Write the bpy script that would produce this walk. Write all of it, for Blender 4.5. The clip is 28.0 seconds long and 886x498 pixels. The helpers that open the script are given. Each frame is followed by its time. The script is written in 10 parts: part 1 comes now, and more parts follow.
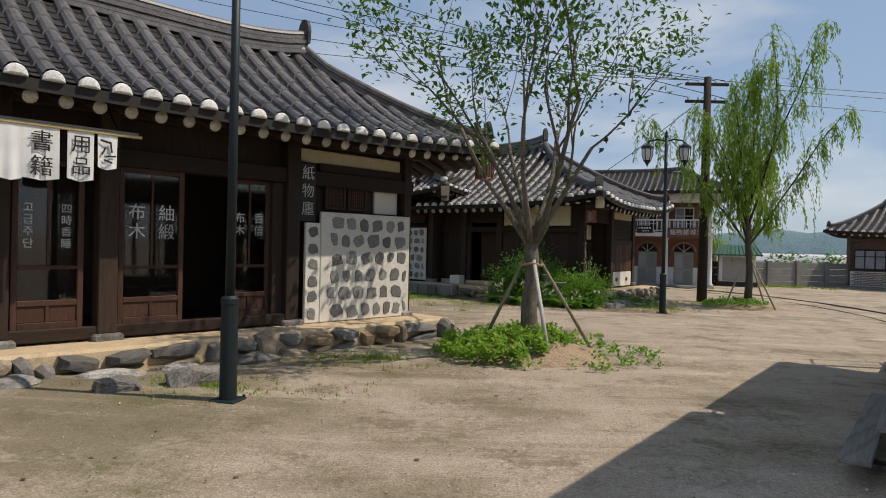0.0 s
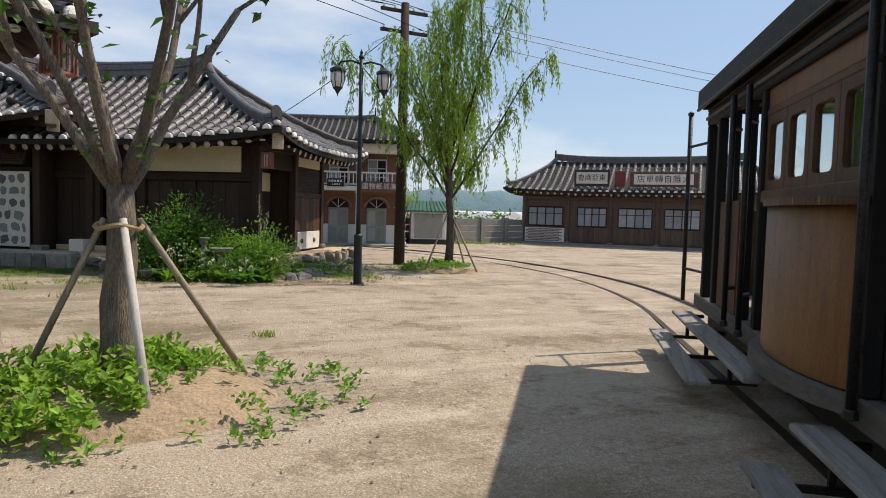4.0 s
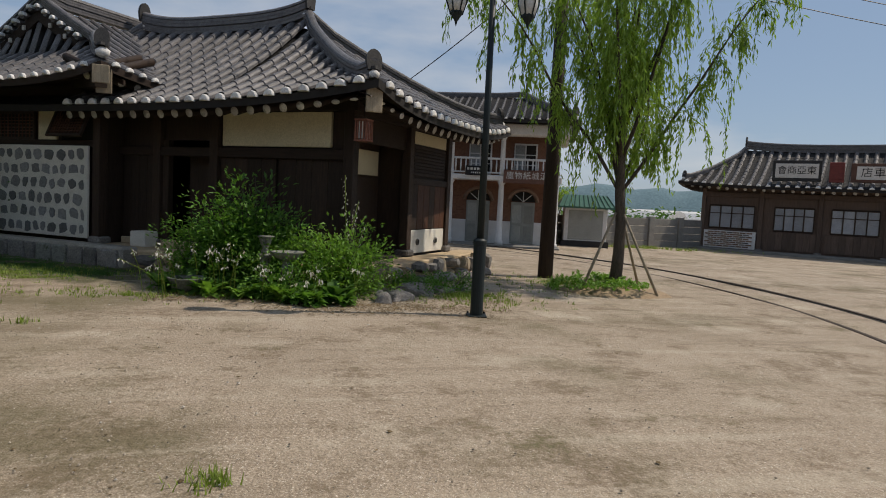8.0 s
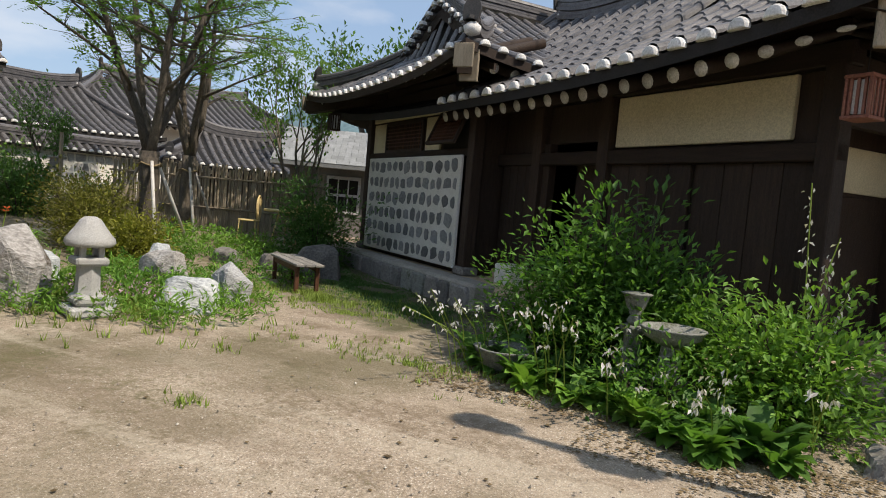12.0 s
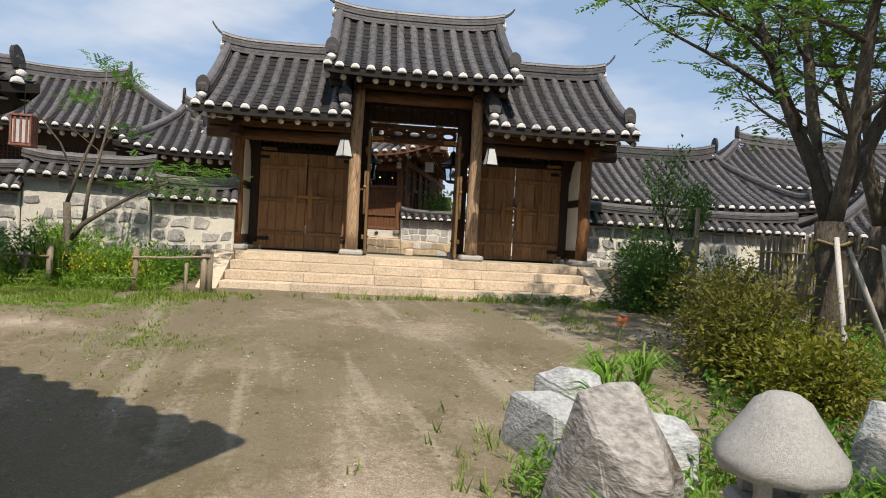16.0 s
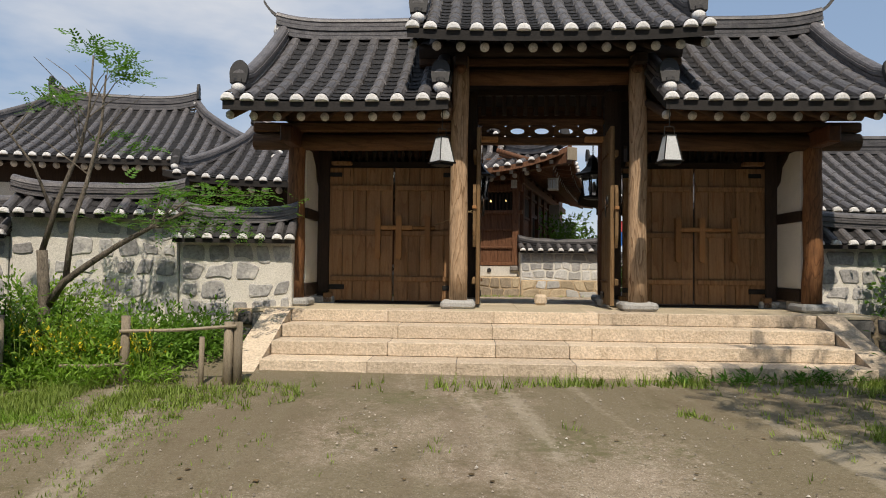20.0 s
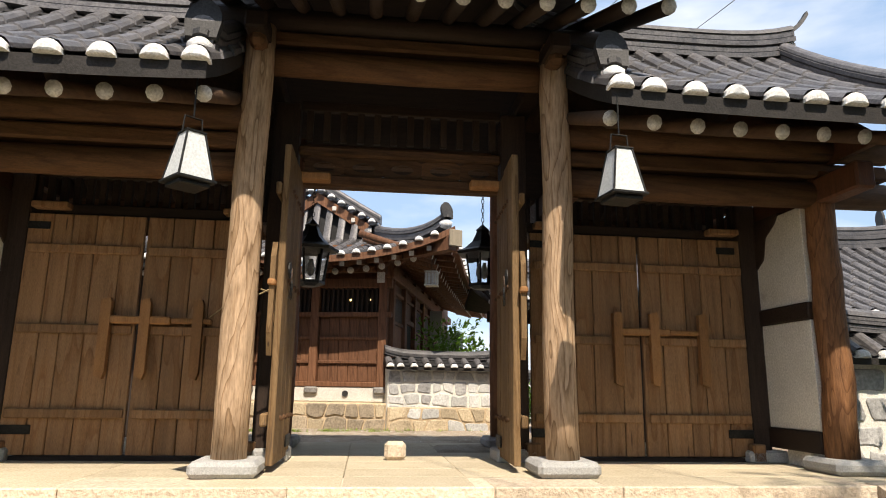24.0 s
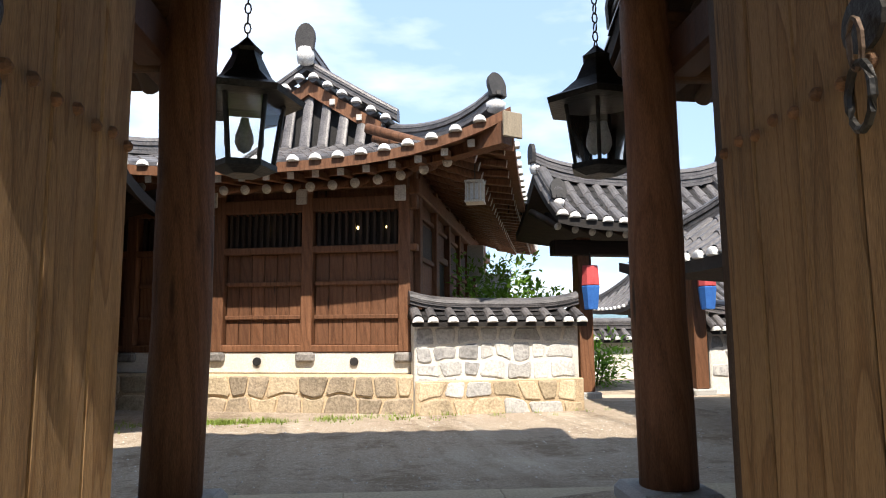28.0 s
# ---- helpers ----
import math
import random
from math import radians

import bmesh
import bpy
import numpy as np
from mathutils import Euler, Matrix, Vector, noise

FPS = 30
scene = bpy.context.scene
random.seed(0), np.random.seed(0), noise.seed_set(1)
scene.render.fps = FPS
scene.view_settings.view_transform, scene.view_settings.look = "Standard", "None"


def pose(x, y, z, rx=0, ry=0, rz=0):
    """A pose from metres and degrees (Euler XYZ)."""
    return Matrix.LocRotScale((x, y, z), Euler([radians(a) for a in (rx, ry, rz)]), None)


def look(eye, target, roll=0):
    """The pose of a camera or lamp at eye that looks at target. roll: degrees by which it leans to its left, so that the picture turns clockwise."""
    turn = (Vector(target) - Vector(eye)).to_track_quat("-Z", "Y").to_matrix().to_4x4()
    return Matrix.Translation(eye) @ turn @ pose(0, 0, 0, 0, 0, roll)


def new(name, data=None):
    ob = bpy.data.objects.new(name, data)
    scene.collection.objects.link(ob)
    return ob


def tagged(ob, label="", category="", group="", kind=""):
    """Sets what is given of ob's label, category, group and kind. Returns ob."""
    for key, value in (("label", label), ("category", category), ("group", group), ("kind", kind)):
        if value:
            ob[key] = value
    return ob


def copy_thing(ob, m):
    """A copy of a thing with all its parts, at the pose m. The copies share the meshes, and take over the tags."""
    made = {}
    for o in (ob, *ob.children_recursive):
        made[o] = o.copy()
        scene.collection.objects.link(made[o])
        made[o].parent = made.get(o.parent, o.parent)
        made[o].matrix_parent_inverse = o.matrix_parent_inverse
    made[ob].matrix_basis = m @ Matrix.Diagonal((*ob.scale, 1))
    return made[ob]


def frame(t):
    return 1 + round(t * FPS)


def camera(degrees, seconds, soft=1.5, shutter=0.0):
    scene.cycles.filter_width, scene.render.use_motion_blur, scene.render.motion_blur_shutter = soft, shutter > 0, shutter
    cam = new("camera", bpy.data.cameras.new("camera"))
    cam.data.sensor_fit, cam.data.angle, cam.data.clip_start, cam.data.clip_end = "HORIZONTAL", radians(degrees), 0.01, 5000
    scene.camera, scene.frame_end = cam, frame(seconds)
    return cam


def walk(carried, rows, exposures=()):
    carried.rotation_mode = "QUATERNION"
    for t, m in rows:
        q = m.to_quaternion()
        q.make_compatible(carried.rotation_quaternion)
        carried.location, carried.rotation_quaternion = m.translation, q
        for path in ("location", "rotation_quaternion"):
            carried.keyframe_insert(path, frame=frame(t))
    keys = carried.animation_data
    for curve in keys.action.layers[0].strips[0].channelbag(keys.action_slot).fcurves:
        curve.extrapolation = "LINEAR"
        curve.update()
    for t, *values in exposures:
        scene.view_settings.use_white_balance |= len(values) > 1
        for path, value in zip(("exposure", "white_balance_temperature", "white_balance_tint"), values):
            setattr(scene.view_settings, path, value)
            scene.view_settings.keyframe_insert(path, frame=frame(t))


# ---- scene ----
cam = camera(67.4, 28.0, soft=1.0)
METRES, EYE, TILT, LEAN, TURN = 33.0, 1.65, 0.0, 0.0, 0.0
ROWS = [
    (0.0, 0.0, 0.0, 0.0, 0.01, -0.27, -1.3),
    (0.5, 0.0035, 0.0163, -0.0002, -8.89, -0.29, -0.84),
    (1.0, 0.0086, 0.0318, -0.0004, -18.5, -0.49, -1.02),
    (1.5, 0.0145, 0.0472, 0.0006, -24.28, -0.48, -1.18),
    (2.0, 0.0187, 0.0643, -0.0004, -28.51, -0.44, -1.76),
    (2.5, 0.0235, 0.0802, -0.0019, -29.64, -0.77, -1.61),
    (3.0, 0.0277, 0.096, -0.0012, -29.79, -1.38, -1.64),
    (3.5, 0.0332, 0.1146, -0.0007, -28.12, -2.32, -1.8),
    (4.0, 0.0409, 0.1341, -0.0017, -26.06, -3.34, -1.49),
    (4.5, 0.0479, 0.1535, -0.0024, -23.94, -4.12, -1.14),
    (6.5, 0.0799, 0.22, -0.0032, -18.5, -5.12, -1.7),
    (7.0, 0.0872, 0.2378, -0.0038, -16.16, -5.03, -2.2),
    (7.5, 0.0944, 0.2552, -0.0037, -14.64, -4.65, -2.57),
    (8.0, 0.1014, 0.273, -0.0029, -12.89, -4.24, -2.8),
    (8.5, 0.1064, 0.2915, -0.0032, -10.41, -4.02, -2.89),
    (9.0, 0.113, 0.3093, -0.0036, -7.97, -4.14, -2.6),
    (9.5, 0.1188, 0.3274, -0.0039, -6.08, -4.05, -2.61),
    (10.0, 0.1244, 0.3457, -0.004, -5.2, -4.01, -2.63),
    (10.5, 0.1291, 0.3649, -0.0048, -4.0, -3.89, -2.63),
    (11.0, 0.129, 0.3833, -0.0059, 1.43, -4.07, -3.77),
    (11.5, 0.1255, 0.4015, -0.0067, 12.41, -4.6, -4.1),
    (12.0, 0.1172, 0.4173, -0.0054, 25.77, -3.94, -5.02),
    (12.5, 0.1066, 0.4321, -0.005, 34.68, -2.93, -4.87),
    (13.0, 0.0947, 0.4456, -0.0047, 41.86, -1.66, -3.84),
    (13.5, 0.0799, 0.4591, -0.0062, 50.32, -1.21, -3.17),
    (15.5, 0.0143, 0.4941, -0.0029, 70.65, -1.62, -2.98),
    (16.0, -0.0043, 0.498, -0.0033, 76.25, -0.96, -3.0),
    (16.5, -0.0218, 0.5015, -0.0031, 78.37, -0.92, -2.77),
    (17.0, -0.0408, 0.5024, -0.0026, 80.86, -0.97, -2.07),
    (17.5, -0.0582, 0.5026, -0.0019, 82.99, -0.79, -1.8),
    (18.0, -0.0751, 0.5044, -0.0021, 84.85, -0.45, -1.34),
    (18.5, -0.0928, 0.5062, -0.0021, 86.1, -0.13, -1.18),
    (19.0, -0.1094, 0.5088, -0.0017, 86.36, -0.04, -1.03),
    (19.5, -0.1266, 0.5107, -0.0011, 86.32, 0.37, -0.71),
    (20.0, -0.1428, 0.5128, 0.0007, 85.48, 1.53, -0.61),
    (20.5, -0.1584, 0.5184, 0.0021, 82.01, 4.3, -0.32),
    (21.0, -0.1734, 0.5238, 0.003, 79.21, 6.76, -0.58),
    (21.5, -0.1882, 0.5299, 0.0035, 76.93, 8.86, -0.74),
    (23.5, -0.2534, 0.5489, 0.003, 75.72, 11.81, -1.08),
    (24.0, -0.2707, 0.5522, 0.0028, 76.09, 11.74, -0.79),
    (24.5, -0.289, 0.5557, 0.003, 76.54, 11.51, -0.67),
    (25.0, -0.3074, 0.5582, 0.0028, 76.96, 10.83, -0.47),
    (25.5, -0.3258, 0.5613, 0.0024, 77.37, 9.66, -0.17),
    (26.0, -0.3438, 0.5631, 0.0017, 77.88, 8.47, -0.04),
    (26.5, -0.3615, 0.5662, 0.0012, 78.05, 7.59, 0.43),
    (27.0, -0.3779, 0.5692, 0.0027, 78.15, 7.23, 0.52),
    (27.5, -0.391, 0.5714, 0.0063, 78.3, 7.02, 0.48),
    (28.0, -0.3999, 0.5738, 0.0113, 78.48, 6.91, 0.42),
]
walk(cam, [(t, pose(0, 0, EYE, TILT, LEAN, TURN) @ pose(METRES * x, METRES * y, METRES * z, 90 + pitch, roll, yaw)) for t, x, y, z, yaw, pitch, roll in ROWS],
     [(0.0, -0.12, 7250, 12), (2.0, 0.05, 7250, 12), (3.0, 0.15, 7250, 12), (4.2, 0.25, 7250, 12), (5.5, 0.00, 7250, 12), (7.0, -0.36, 7250, 12), (9.0, -0.34, 7250, 12), (10.0, -0.15, 7250, 12), (11.0, -0.02, 7250, 12), (12.0, 0.24, 7250, 12), (13.0, 0.35, 7250, 12), (16.0, 0.20, 7250, 12), (18.0, 0.02, 7250, 12), (20.0, -0.05, 7250, 12), (21.5, 0.08, 7250, 12), (24.0, 0.72, 7350, 12), (25.0, 1.12, 7350, 12), (26.0, 1.18, 7150, 12), (27.0, 0.86, 6950, 12), (28.0, 1.08, 6950, 12)])


# ---------------------------------------------------------------- light
SUN_EL, SUN_AZ = radians(54), radians(-2)          # the sun stands over +x
world = bpy.data.worlds.new("sky")
scene.world = world
world.use_nodes = True
wn, wl = world.node_tree.nodes, world.node_tree.links
wn.clear()
w_out, w_bg, w_sky = wn.new("ShaderNodeOutputWorld"), wn.new("ShaderNodeBackground"), wn.new("ShaderNodeTexSky")
w_sky.sky_type, w_sky.sun_disc = "NISHITA", False
w_sky.sun_elevation, w_sky.sun_rotation = SUN_EL, radians(90) - SUN_AZ
w_sky.air_density, w_sky.dust_density, w_sky.ozone_density = 1.0, 0.45, 2.2
w_co, w_map, w_noise, w_ramp, w_mix = (wn.new("ShaderNodeTexCoord"), wn.new("ShaderNodeMapping"), wn.new("ShaderNodeTexNoise"),
                                       wn.new("ShaderNodeValToRGB"), wn.new("ShaderNodeMix"))
w_mix.data_type = "RGBA"
w_map.inputs["Scale"].default_value = (1.0, 1.0, 3.2)
w_noise.inputs["Scale"].default_value, w_noise.inputs["Detail"].default_value, w_noise.inputs["Roughness"].default_value = 2.1, 8, 0.52
w_ramp.color_ramp.elements[0].position, w_ramp.color_ramp.elements[1].position = 0.46, 0.74
w_mix.inputs["B"].default_value = (6.9, 7.4, 8.2, 1)
wl.new(w_co.outputs["Generated"], w_map.inputs["Vector"])
wl.new(w_map.outputs[0], w_noise.inputs["Vector"])
wl.new(w_noise.outputs["Fac"], w_ramp.inputs["Fac"])
wl.new(w_ramp.outputs["Color"], w_mix.inputs["Factor"])
w_veil = wn.new("ShaderNodeMix")
w_veil.data_type = "RGBA"
w_veil.inputs["Factor"].default_value, w_veil.inputs["B"].default_value = 0.62, (2.9, 4.4, 6.9, 1)
wl.new(w_sky.outputs[0], w_veil.inputs["A"])
wl.new(w_veil.outputs["Result"], w_mix.inputs["A"])
wl.new(w_mix.outputs["Result"], w_bg.inputs["Color"])
wl.new(w_bg.outputs[0], w_out.inputs["Surface"])
w_bg.inputs["Strength"].default_value = 0.112
sun_data = bpy.data.lights.new("sun", "SUN")
sun_data.energy, sun_data.angle, sun_data.color = 4.3, radians(0.6), (1.0, 0.95, 0.87)
sun = new("sun", sun_data)
sun.matrix_world = look((60 * math.cos(SUN_AZ) * math.cos(SUN_EL), 60 * math.sin(SUN_AZ) * math.cos(SUN_EL), 60 * math.sin(SUN_EL)), (0, 0, 0))


# ---------------------------------------------------------------- materials
def ramp_node(nt, fac, stops):
    n = nt.nodes.new("ShaderNodeValToRGB")
    els = n.color_ramp.elements
    while len(els) < len(stops):
        els.new(0.5)
    for e, (p, c) in zip(els, stops):
        e.position, e.color = p, (*c, 1)
    nt.links.new(fac, n.inputs["Fac"])
    return n.outputs["Color"]


def noise_node(nt, vec, scale, detail=4, rough=0.55):
    n = nt.nodes.new("ShaderNodeTexNoise")
    n.inputs["Scale"].default_value, n.inputs["Detail"].default_value, n.inputs["Roughness"].default_value = scale, detail, rough
    nt.links.new(vec, n.inputs["Vector"])
    return n.outputs["Fac"]


def mix_node(nt, fac, a, b, blend="MIX"):
    n = nt.nodes.new("ShaderNodeMix")
    n.data_type, n.blend_type = "RGBA", blend
    for key, v in (("Factor", fac), ("A", a), ("B", b)):
        if isinstance(v, (int, float)):
            n.inputs[key].default_value = v
        elif isinstance(v, tuple):
            n.inputs[key].default_value = (*v, 1)
        else:
            nt.links.new(v, n.inputs[key])
    return n.outputs["Result"]


def material(name, dark, light, scale=6.0, stretch=(1, 1, 1), rough=0.8, metal=0.0, bump=0.2, fine=60.0, vary=0.25, island=False, spec=0.3, stain=None, stain_scale=1.2, stain_at=0.6, deep=0.02):
    """Two scales of noise between a dark and a light base colour, a variation from object to object and fine relief."""
    m = bpy.data.materials.new(name)
    m.use_nodes = True
    nt = m.node_tree
    bsdf = nt.nodes["Principled BSDF"]
    co, mp = nt.nodes.new("ShaderNodeTexCoord"), nt.nodes.new("ShaderNodeMapping")
    mp.inputs["Scale"].default_value = stretch
    nt.links.new(co.outputs["Object"], mp.inputs["Vector"])
    info = nt.nodes.new("ShaderNodeNewGeometry" if island else "ShaderNodeObjectInfo")
    rnd = info.outputs["Random Per Island" if island else "Random"]
    shift = nt.nodes.new("ShaderNodeVectorMath")
    shift.operation = "MULTIPLY_ADD"
    nt.links.new(rnd, shift.inputs[0])
    shift.inputs[1].default_value = (37.0, 91.0, 53.0)
    nt.links.new(mp.outputs[0], shift.inputs[2])
    vec = shift.outputs[0] if vary > 0 else mp.outputs[0]
    big, small = noise_node(nt, vec, scale, 5, 0.6), noise_node(nt, vec, fine, 3, 0.6)
    col = ramp_node(nt, big, [(0.3, dark), (0.7, light)])
    col = mix_node(nt, 0.5, col, ramp_node(nt, small, [(0.3, tuple(c * 0.6 for c in dark)), (0.72, tuple(min(1, c * 1.2) for c in light))]))
    if stain:
        where = ramp_node(nt, noise_node(nt, vec, stain_scale, 6, 0.65), [(stain_at, (0, 0, 0)), (min(1, stain_at + 0.12), (1, 1, 1))])
        col = mix_node(nt, where, col, stain)
    if vary > 0:
        v = nt.nodes.new("ShaderNodeHueSaturation")
        rng = nt.nodes.new("ShaderNodeMapRange")
        rng.inputs["To Min"].default_value, rng.inputs["To Max"].default_value = 1 - vary, 1 + vary
        nt.links.new(rnd, rng.inputs["Value"])
        nt.links.new(rng.outputs[0], v.inputs["Value"])
        nt.links.new(col, v.inputs["Color"])
        col = v.outputs["Color"]
    nt.links.new(col, bsdf.inputs["Base Color"])
    bsdf.inputs["Roughness"].default_value, bsdf.inputs["Metallic"].default_value = rough, metal
    bsdf.inputs["Specular IOR Level"].default_value = spec
    if bump:
        b = nt.nodes.new("ShaderNodeBump")
        b.inputs["Strength"].default_value, b.inputs["Distance"].default_value = bump, deep
        add = nt.nodes.new("ShaderNodeMath")
        nt.links.new(big, add.inputs[0])
        nt.links.new(small, add.inputs[1])
        nt.links.new(add.outputs[0], b.inputs["Height"])
        nt.links.new(b.outputs[0], bsdf.inputs["Normal"])
    return m


def grained(m, stretch, scale, distort, strength, knot=None, knots=1.3):
    """Adds year-ring figure and knots to a wood."""
    nt = m.node_tree
    bsdf = nt.nodes["Principled BSDF"]
    src = bsdf.inputs["Base Color"].links[0].from_socket
    co, mp, info, shift = nt.nodes.new("ShaderNodeTexCoord"), nt.nodes.new("ShaderNodeMapping"), nt.nodes.new("ShaderNodeObjectInfo"), nt.nodes.new("ShaderNodeVectorMath")
    shift.operation = "MULTIPLY_ADD"
    shift.inputs[1].default_value = (17.0, 23.0, 41.0)
    mp.inputs["Scale"].default_value = stretch
    nt.links.new(co.outputs["Object"], mp.inputs["Vector"])
    nt.links.new(info.outputs["Random"], shift.inputs[0])
    nt.links.new(mp.outputs[0], shift.inputs[2])
    wave = nt.nodes.new("ShaderNodeTexWave")
    wave.wave_type, wave.bands_direction = "BANDS", "DIAGONAL"
    for key, v in (("Scale", scale), ("Distortion", distort), ("Detail", 3.0), ("Detail Scale", 0.6), ("Detail Roughness", 0.55)):
        wave.inputs[key].default_value = v
    nt.links.new(shift.outputs[0], wave.inputs["Vector"])
    lo, hi = 1 - strength, 1 + strength * 0.35
    col = mix_node(nt, 1.0, src, ramp_node(nt, wave.outputs["Fac"], [(0.05, (lo, lo * 0.94, lo * 0.88)), (0.35, (hi, hi, hi))]), "MULTIPLY")
    if knot:
        vor = nt.nodes.new("ShaderNodeTexVoronoi")
        vor.inputs["Scale"].default_value = knots
        nt.links.new(shift.outputs[0], vor.inputs["Vector"])
        col = mix_node(nt, ramp_node(nt, vor.outputs["Distance"], [(0.05, (0.9, 0.9, 0.9)), (0.11, (0, 0, 0))]), col, knot)
    nt.links.new(col, bsdf.inputs["Base Color"])
    return m


def ringed(m, stretch, bands, strength, scale=1.0, knot=None, knots=1.3):
    """Flame figure of barked pine: level lines of a long drawn-out noise, dark on one side, with knots."""
    nt = m.node_tree
    bsdf = nt.nodes["Principled BSDF"]
    src = bsdf.inputs["Base Color"].links[0].from_socket
    co, mp, info, shift = nt.nodes.new("ShaderNodeTexCoord"), nt.nodes.new("ShaderNodeMapping"), nt.nodes.new("ShaderNodeObjectInfo"), nt.nodes.new("ShaderNodeVectorMath")
    shift.operation = "MULTIPLY_ADD"
    shift.inputs[1].default_value = (17.0, 23.0, 41.0)
    mp.inputs["Scale"].default_value = stretch
    nt.links.new(co.outputs["Object"], mp.inputs["Vector"])
    nt.links.new(info.outputs["Random"], shift.inputs[0])
    nt.links.new(mp.outputs[0], shift.inputs[2])
    times, part_of = nt.nodes.new("ShaderNodeMath"), nt.nodes.new("ShaderNodeMath")
    times.operation, part_of.operation = "MULTIPLY", "FRACT"
    times.inputs[1].default_value = bands
    nt.links.new(noise_node(nt, shift.outputs[0], scale, 2.5, 0.35), times.inputs[0])
    nt.links.new(times.outputs[0], part_of.inputs[0])
    lo, mid, hi = 1 - strength, 1 - strength * 0.35, 1 + strength * 0.2
    col = mix_node(nt, 1.0, src, ramp_node(nt, part_of.outputs[0], [(0.0, (hi, hi, hi)), (0.62, (hi, hi * 0.99, hi * 0.97)), (0.86, (mid, mid * 0.93, mid * 0.84)), (0.96, (lo, lo * 0.88, lo * 0.74)), (1.0, (hi, hi, hi))]), "MULTIPLY")
    if knot:
        vor = nt.nodes.new("ShaderNodeTexVoronoi")
        vor.inputs["Scale"].default_value = knots
        nt.links.new(shift.outputs[0], vor.inputs["Vector"])
        col = mix_node(nt, ramp_node(nt, vor.outputs["Distance"], [(0.05, (0.85, 0.85, 0.85)), (0.10, (0, 0, 0))]), col, knot)
    nt.links.new(col, bsdf.inputs["Base Color"])
    return m


def leaf_material(name, dark, light, through_amount=0.35):
    m = material(name, dark, light, 3.0, rough=0.55, bump=0, vary=0.35, island=True, fine=9.0)
    nt = m.node_tree
    bsdf, out = nt.nodes["Principled BSDF"], nt.nodes["Material Output"]
    tr, mix = nt.nodes.new("ShaderNodeBsdfTranslucent"), nt.nodes.new("ShaderNodeMixShader")
    src = bsdf.inputs["Base Color"].links[0].from_socket
    nt.links.new(mix_node(nt, 0.5, src, (light[0] * 1.3, light[1] * 1.5, light[2] * 0.6)), tr.inputs["Color"])
    mix.inputs[0].default_value = through_amount
    nt.links.new(bsdf.outputs[0], mix.inputs[1])
    nt.links.new(tr.outputs[0], mix.inputs[2])
    nt.links.new(mix.outputs[0], out.inputs["Surface"])
    return m


def glass_material(name, tint, rough=0.03):
    m = bpy.data.materials.new(name)
    m.use_nodes = True
    b = m.node_tree.nodes["Principled BSDF"]
    b.inputs["Base Color"].default_value, b.inputs["Roughness"].default_value = (*tint, 1), rough
    b.inputs["Transmission Weight"].default_value, b.inputs["IOR"].default_value = 1.0, 1.45
    return m


LONG_Z = (6, 6, 0.6)
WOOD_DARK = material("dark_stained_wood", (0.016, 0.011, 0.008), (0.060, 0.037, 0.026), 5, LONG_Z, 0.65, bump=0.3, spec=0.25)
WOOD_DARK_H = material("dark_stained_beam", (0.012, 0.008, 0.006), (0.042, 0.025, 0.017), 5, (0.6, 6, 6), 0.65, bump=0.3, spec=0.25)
WOOD_RED = material("red_brown_door_wood", (0.035, 0.014, 0.008), (0.11, 0.045, 0.022), 4, LONG_Z, 0.6, bump=0.25, spec=0.3)
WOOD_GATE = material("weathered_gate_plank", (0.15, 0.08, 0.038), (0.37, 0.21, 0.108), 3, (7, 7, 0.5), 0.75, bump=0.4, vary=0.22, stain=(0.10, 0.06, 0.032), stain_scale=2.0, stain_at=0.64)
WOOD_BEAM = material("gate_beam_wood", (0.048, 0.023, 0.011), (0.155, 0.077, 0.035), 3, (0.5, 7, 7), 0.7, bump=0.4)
# gate rafters and soffit: brown wood with the eave's shade in the colour
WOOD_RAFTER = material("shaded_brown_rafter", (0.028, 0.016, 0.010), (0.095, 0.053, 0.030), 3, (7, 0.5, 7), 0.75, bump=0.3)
WOOD_POST = material("barked_pine_post", (0.26, 0.168, 0.10), (0.56, 0.39, 0.255), 1.6, (4, 4, 0.55), 0.75, bump=0.25, fine=14)
WOOD_OUTER = material("red_brown_pine_post", (0.10, 0.04, 0.016), (0.28, 0.13, 0.055), 2.2, (4, 4, 0.55), 0.7, bump=0.5, fine=14)
WOOD_HALL = material("hall_red_brown_wood", (0.08, 0.034, 0.017), (0.22, 0.10, 0.05), 4, LONG_Z, 0.65, bump=0.3, vary=0.2)
WOOD_GREY = material("grey_weathered_board", (0.13, 0.12, 0.11), (0.34, 0.32, 0.29), 3, (0.7, 8, 8), 0.85, bump=0.35, vary=0.15)
WOOD_VARNISH = material("flaking_varnished_wood", (0.030, 0.014, 0.004), (0.125, 0.058, 0.014), 4, (9, 9, 0.7), 0.5, bump=0.3, vary=0.25, stain=(0.30, 0.22, 0.14), stain_scale=3.0, stain_at=0.58)
WOOD_TRAM = material("dark_grey_tram_board", (0.05, 0.045, 0.04), (0.16, 0.145, 0.13), 3, (0.7, 8, 8), 0.85, bump=0.35, vary=0.15)
WOOD_STEP = material("dry_grey_step_board", (0.14, 0.132, 0.125), (0.33, 0.32, 0.30), 4, (0.6, 12, 12), 0.9, bump=0.5, vary=0.1, stain=(0.04, 0.035, 0.03), stain_scale=7, stain_at=0.7)
WOOD_BROWN = material("worn_brown_window_wood", (0.04, 0.02, 0.009), (0.12, 0.06, 0.026), 4, LONG_Z, 0.55, bump=0.3, vary=0.15)
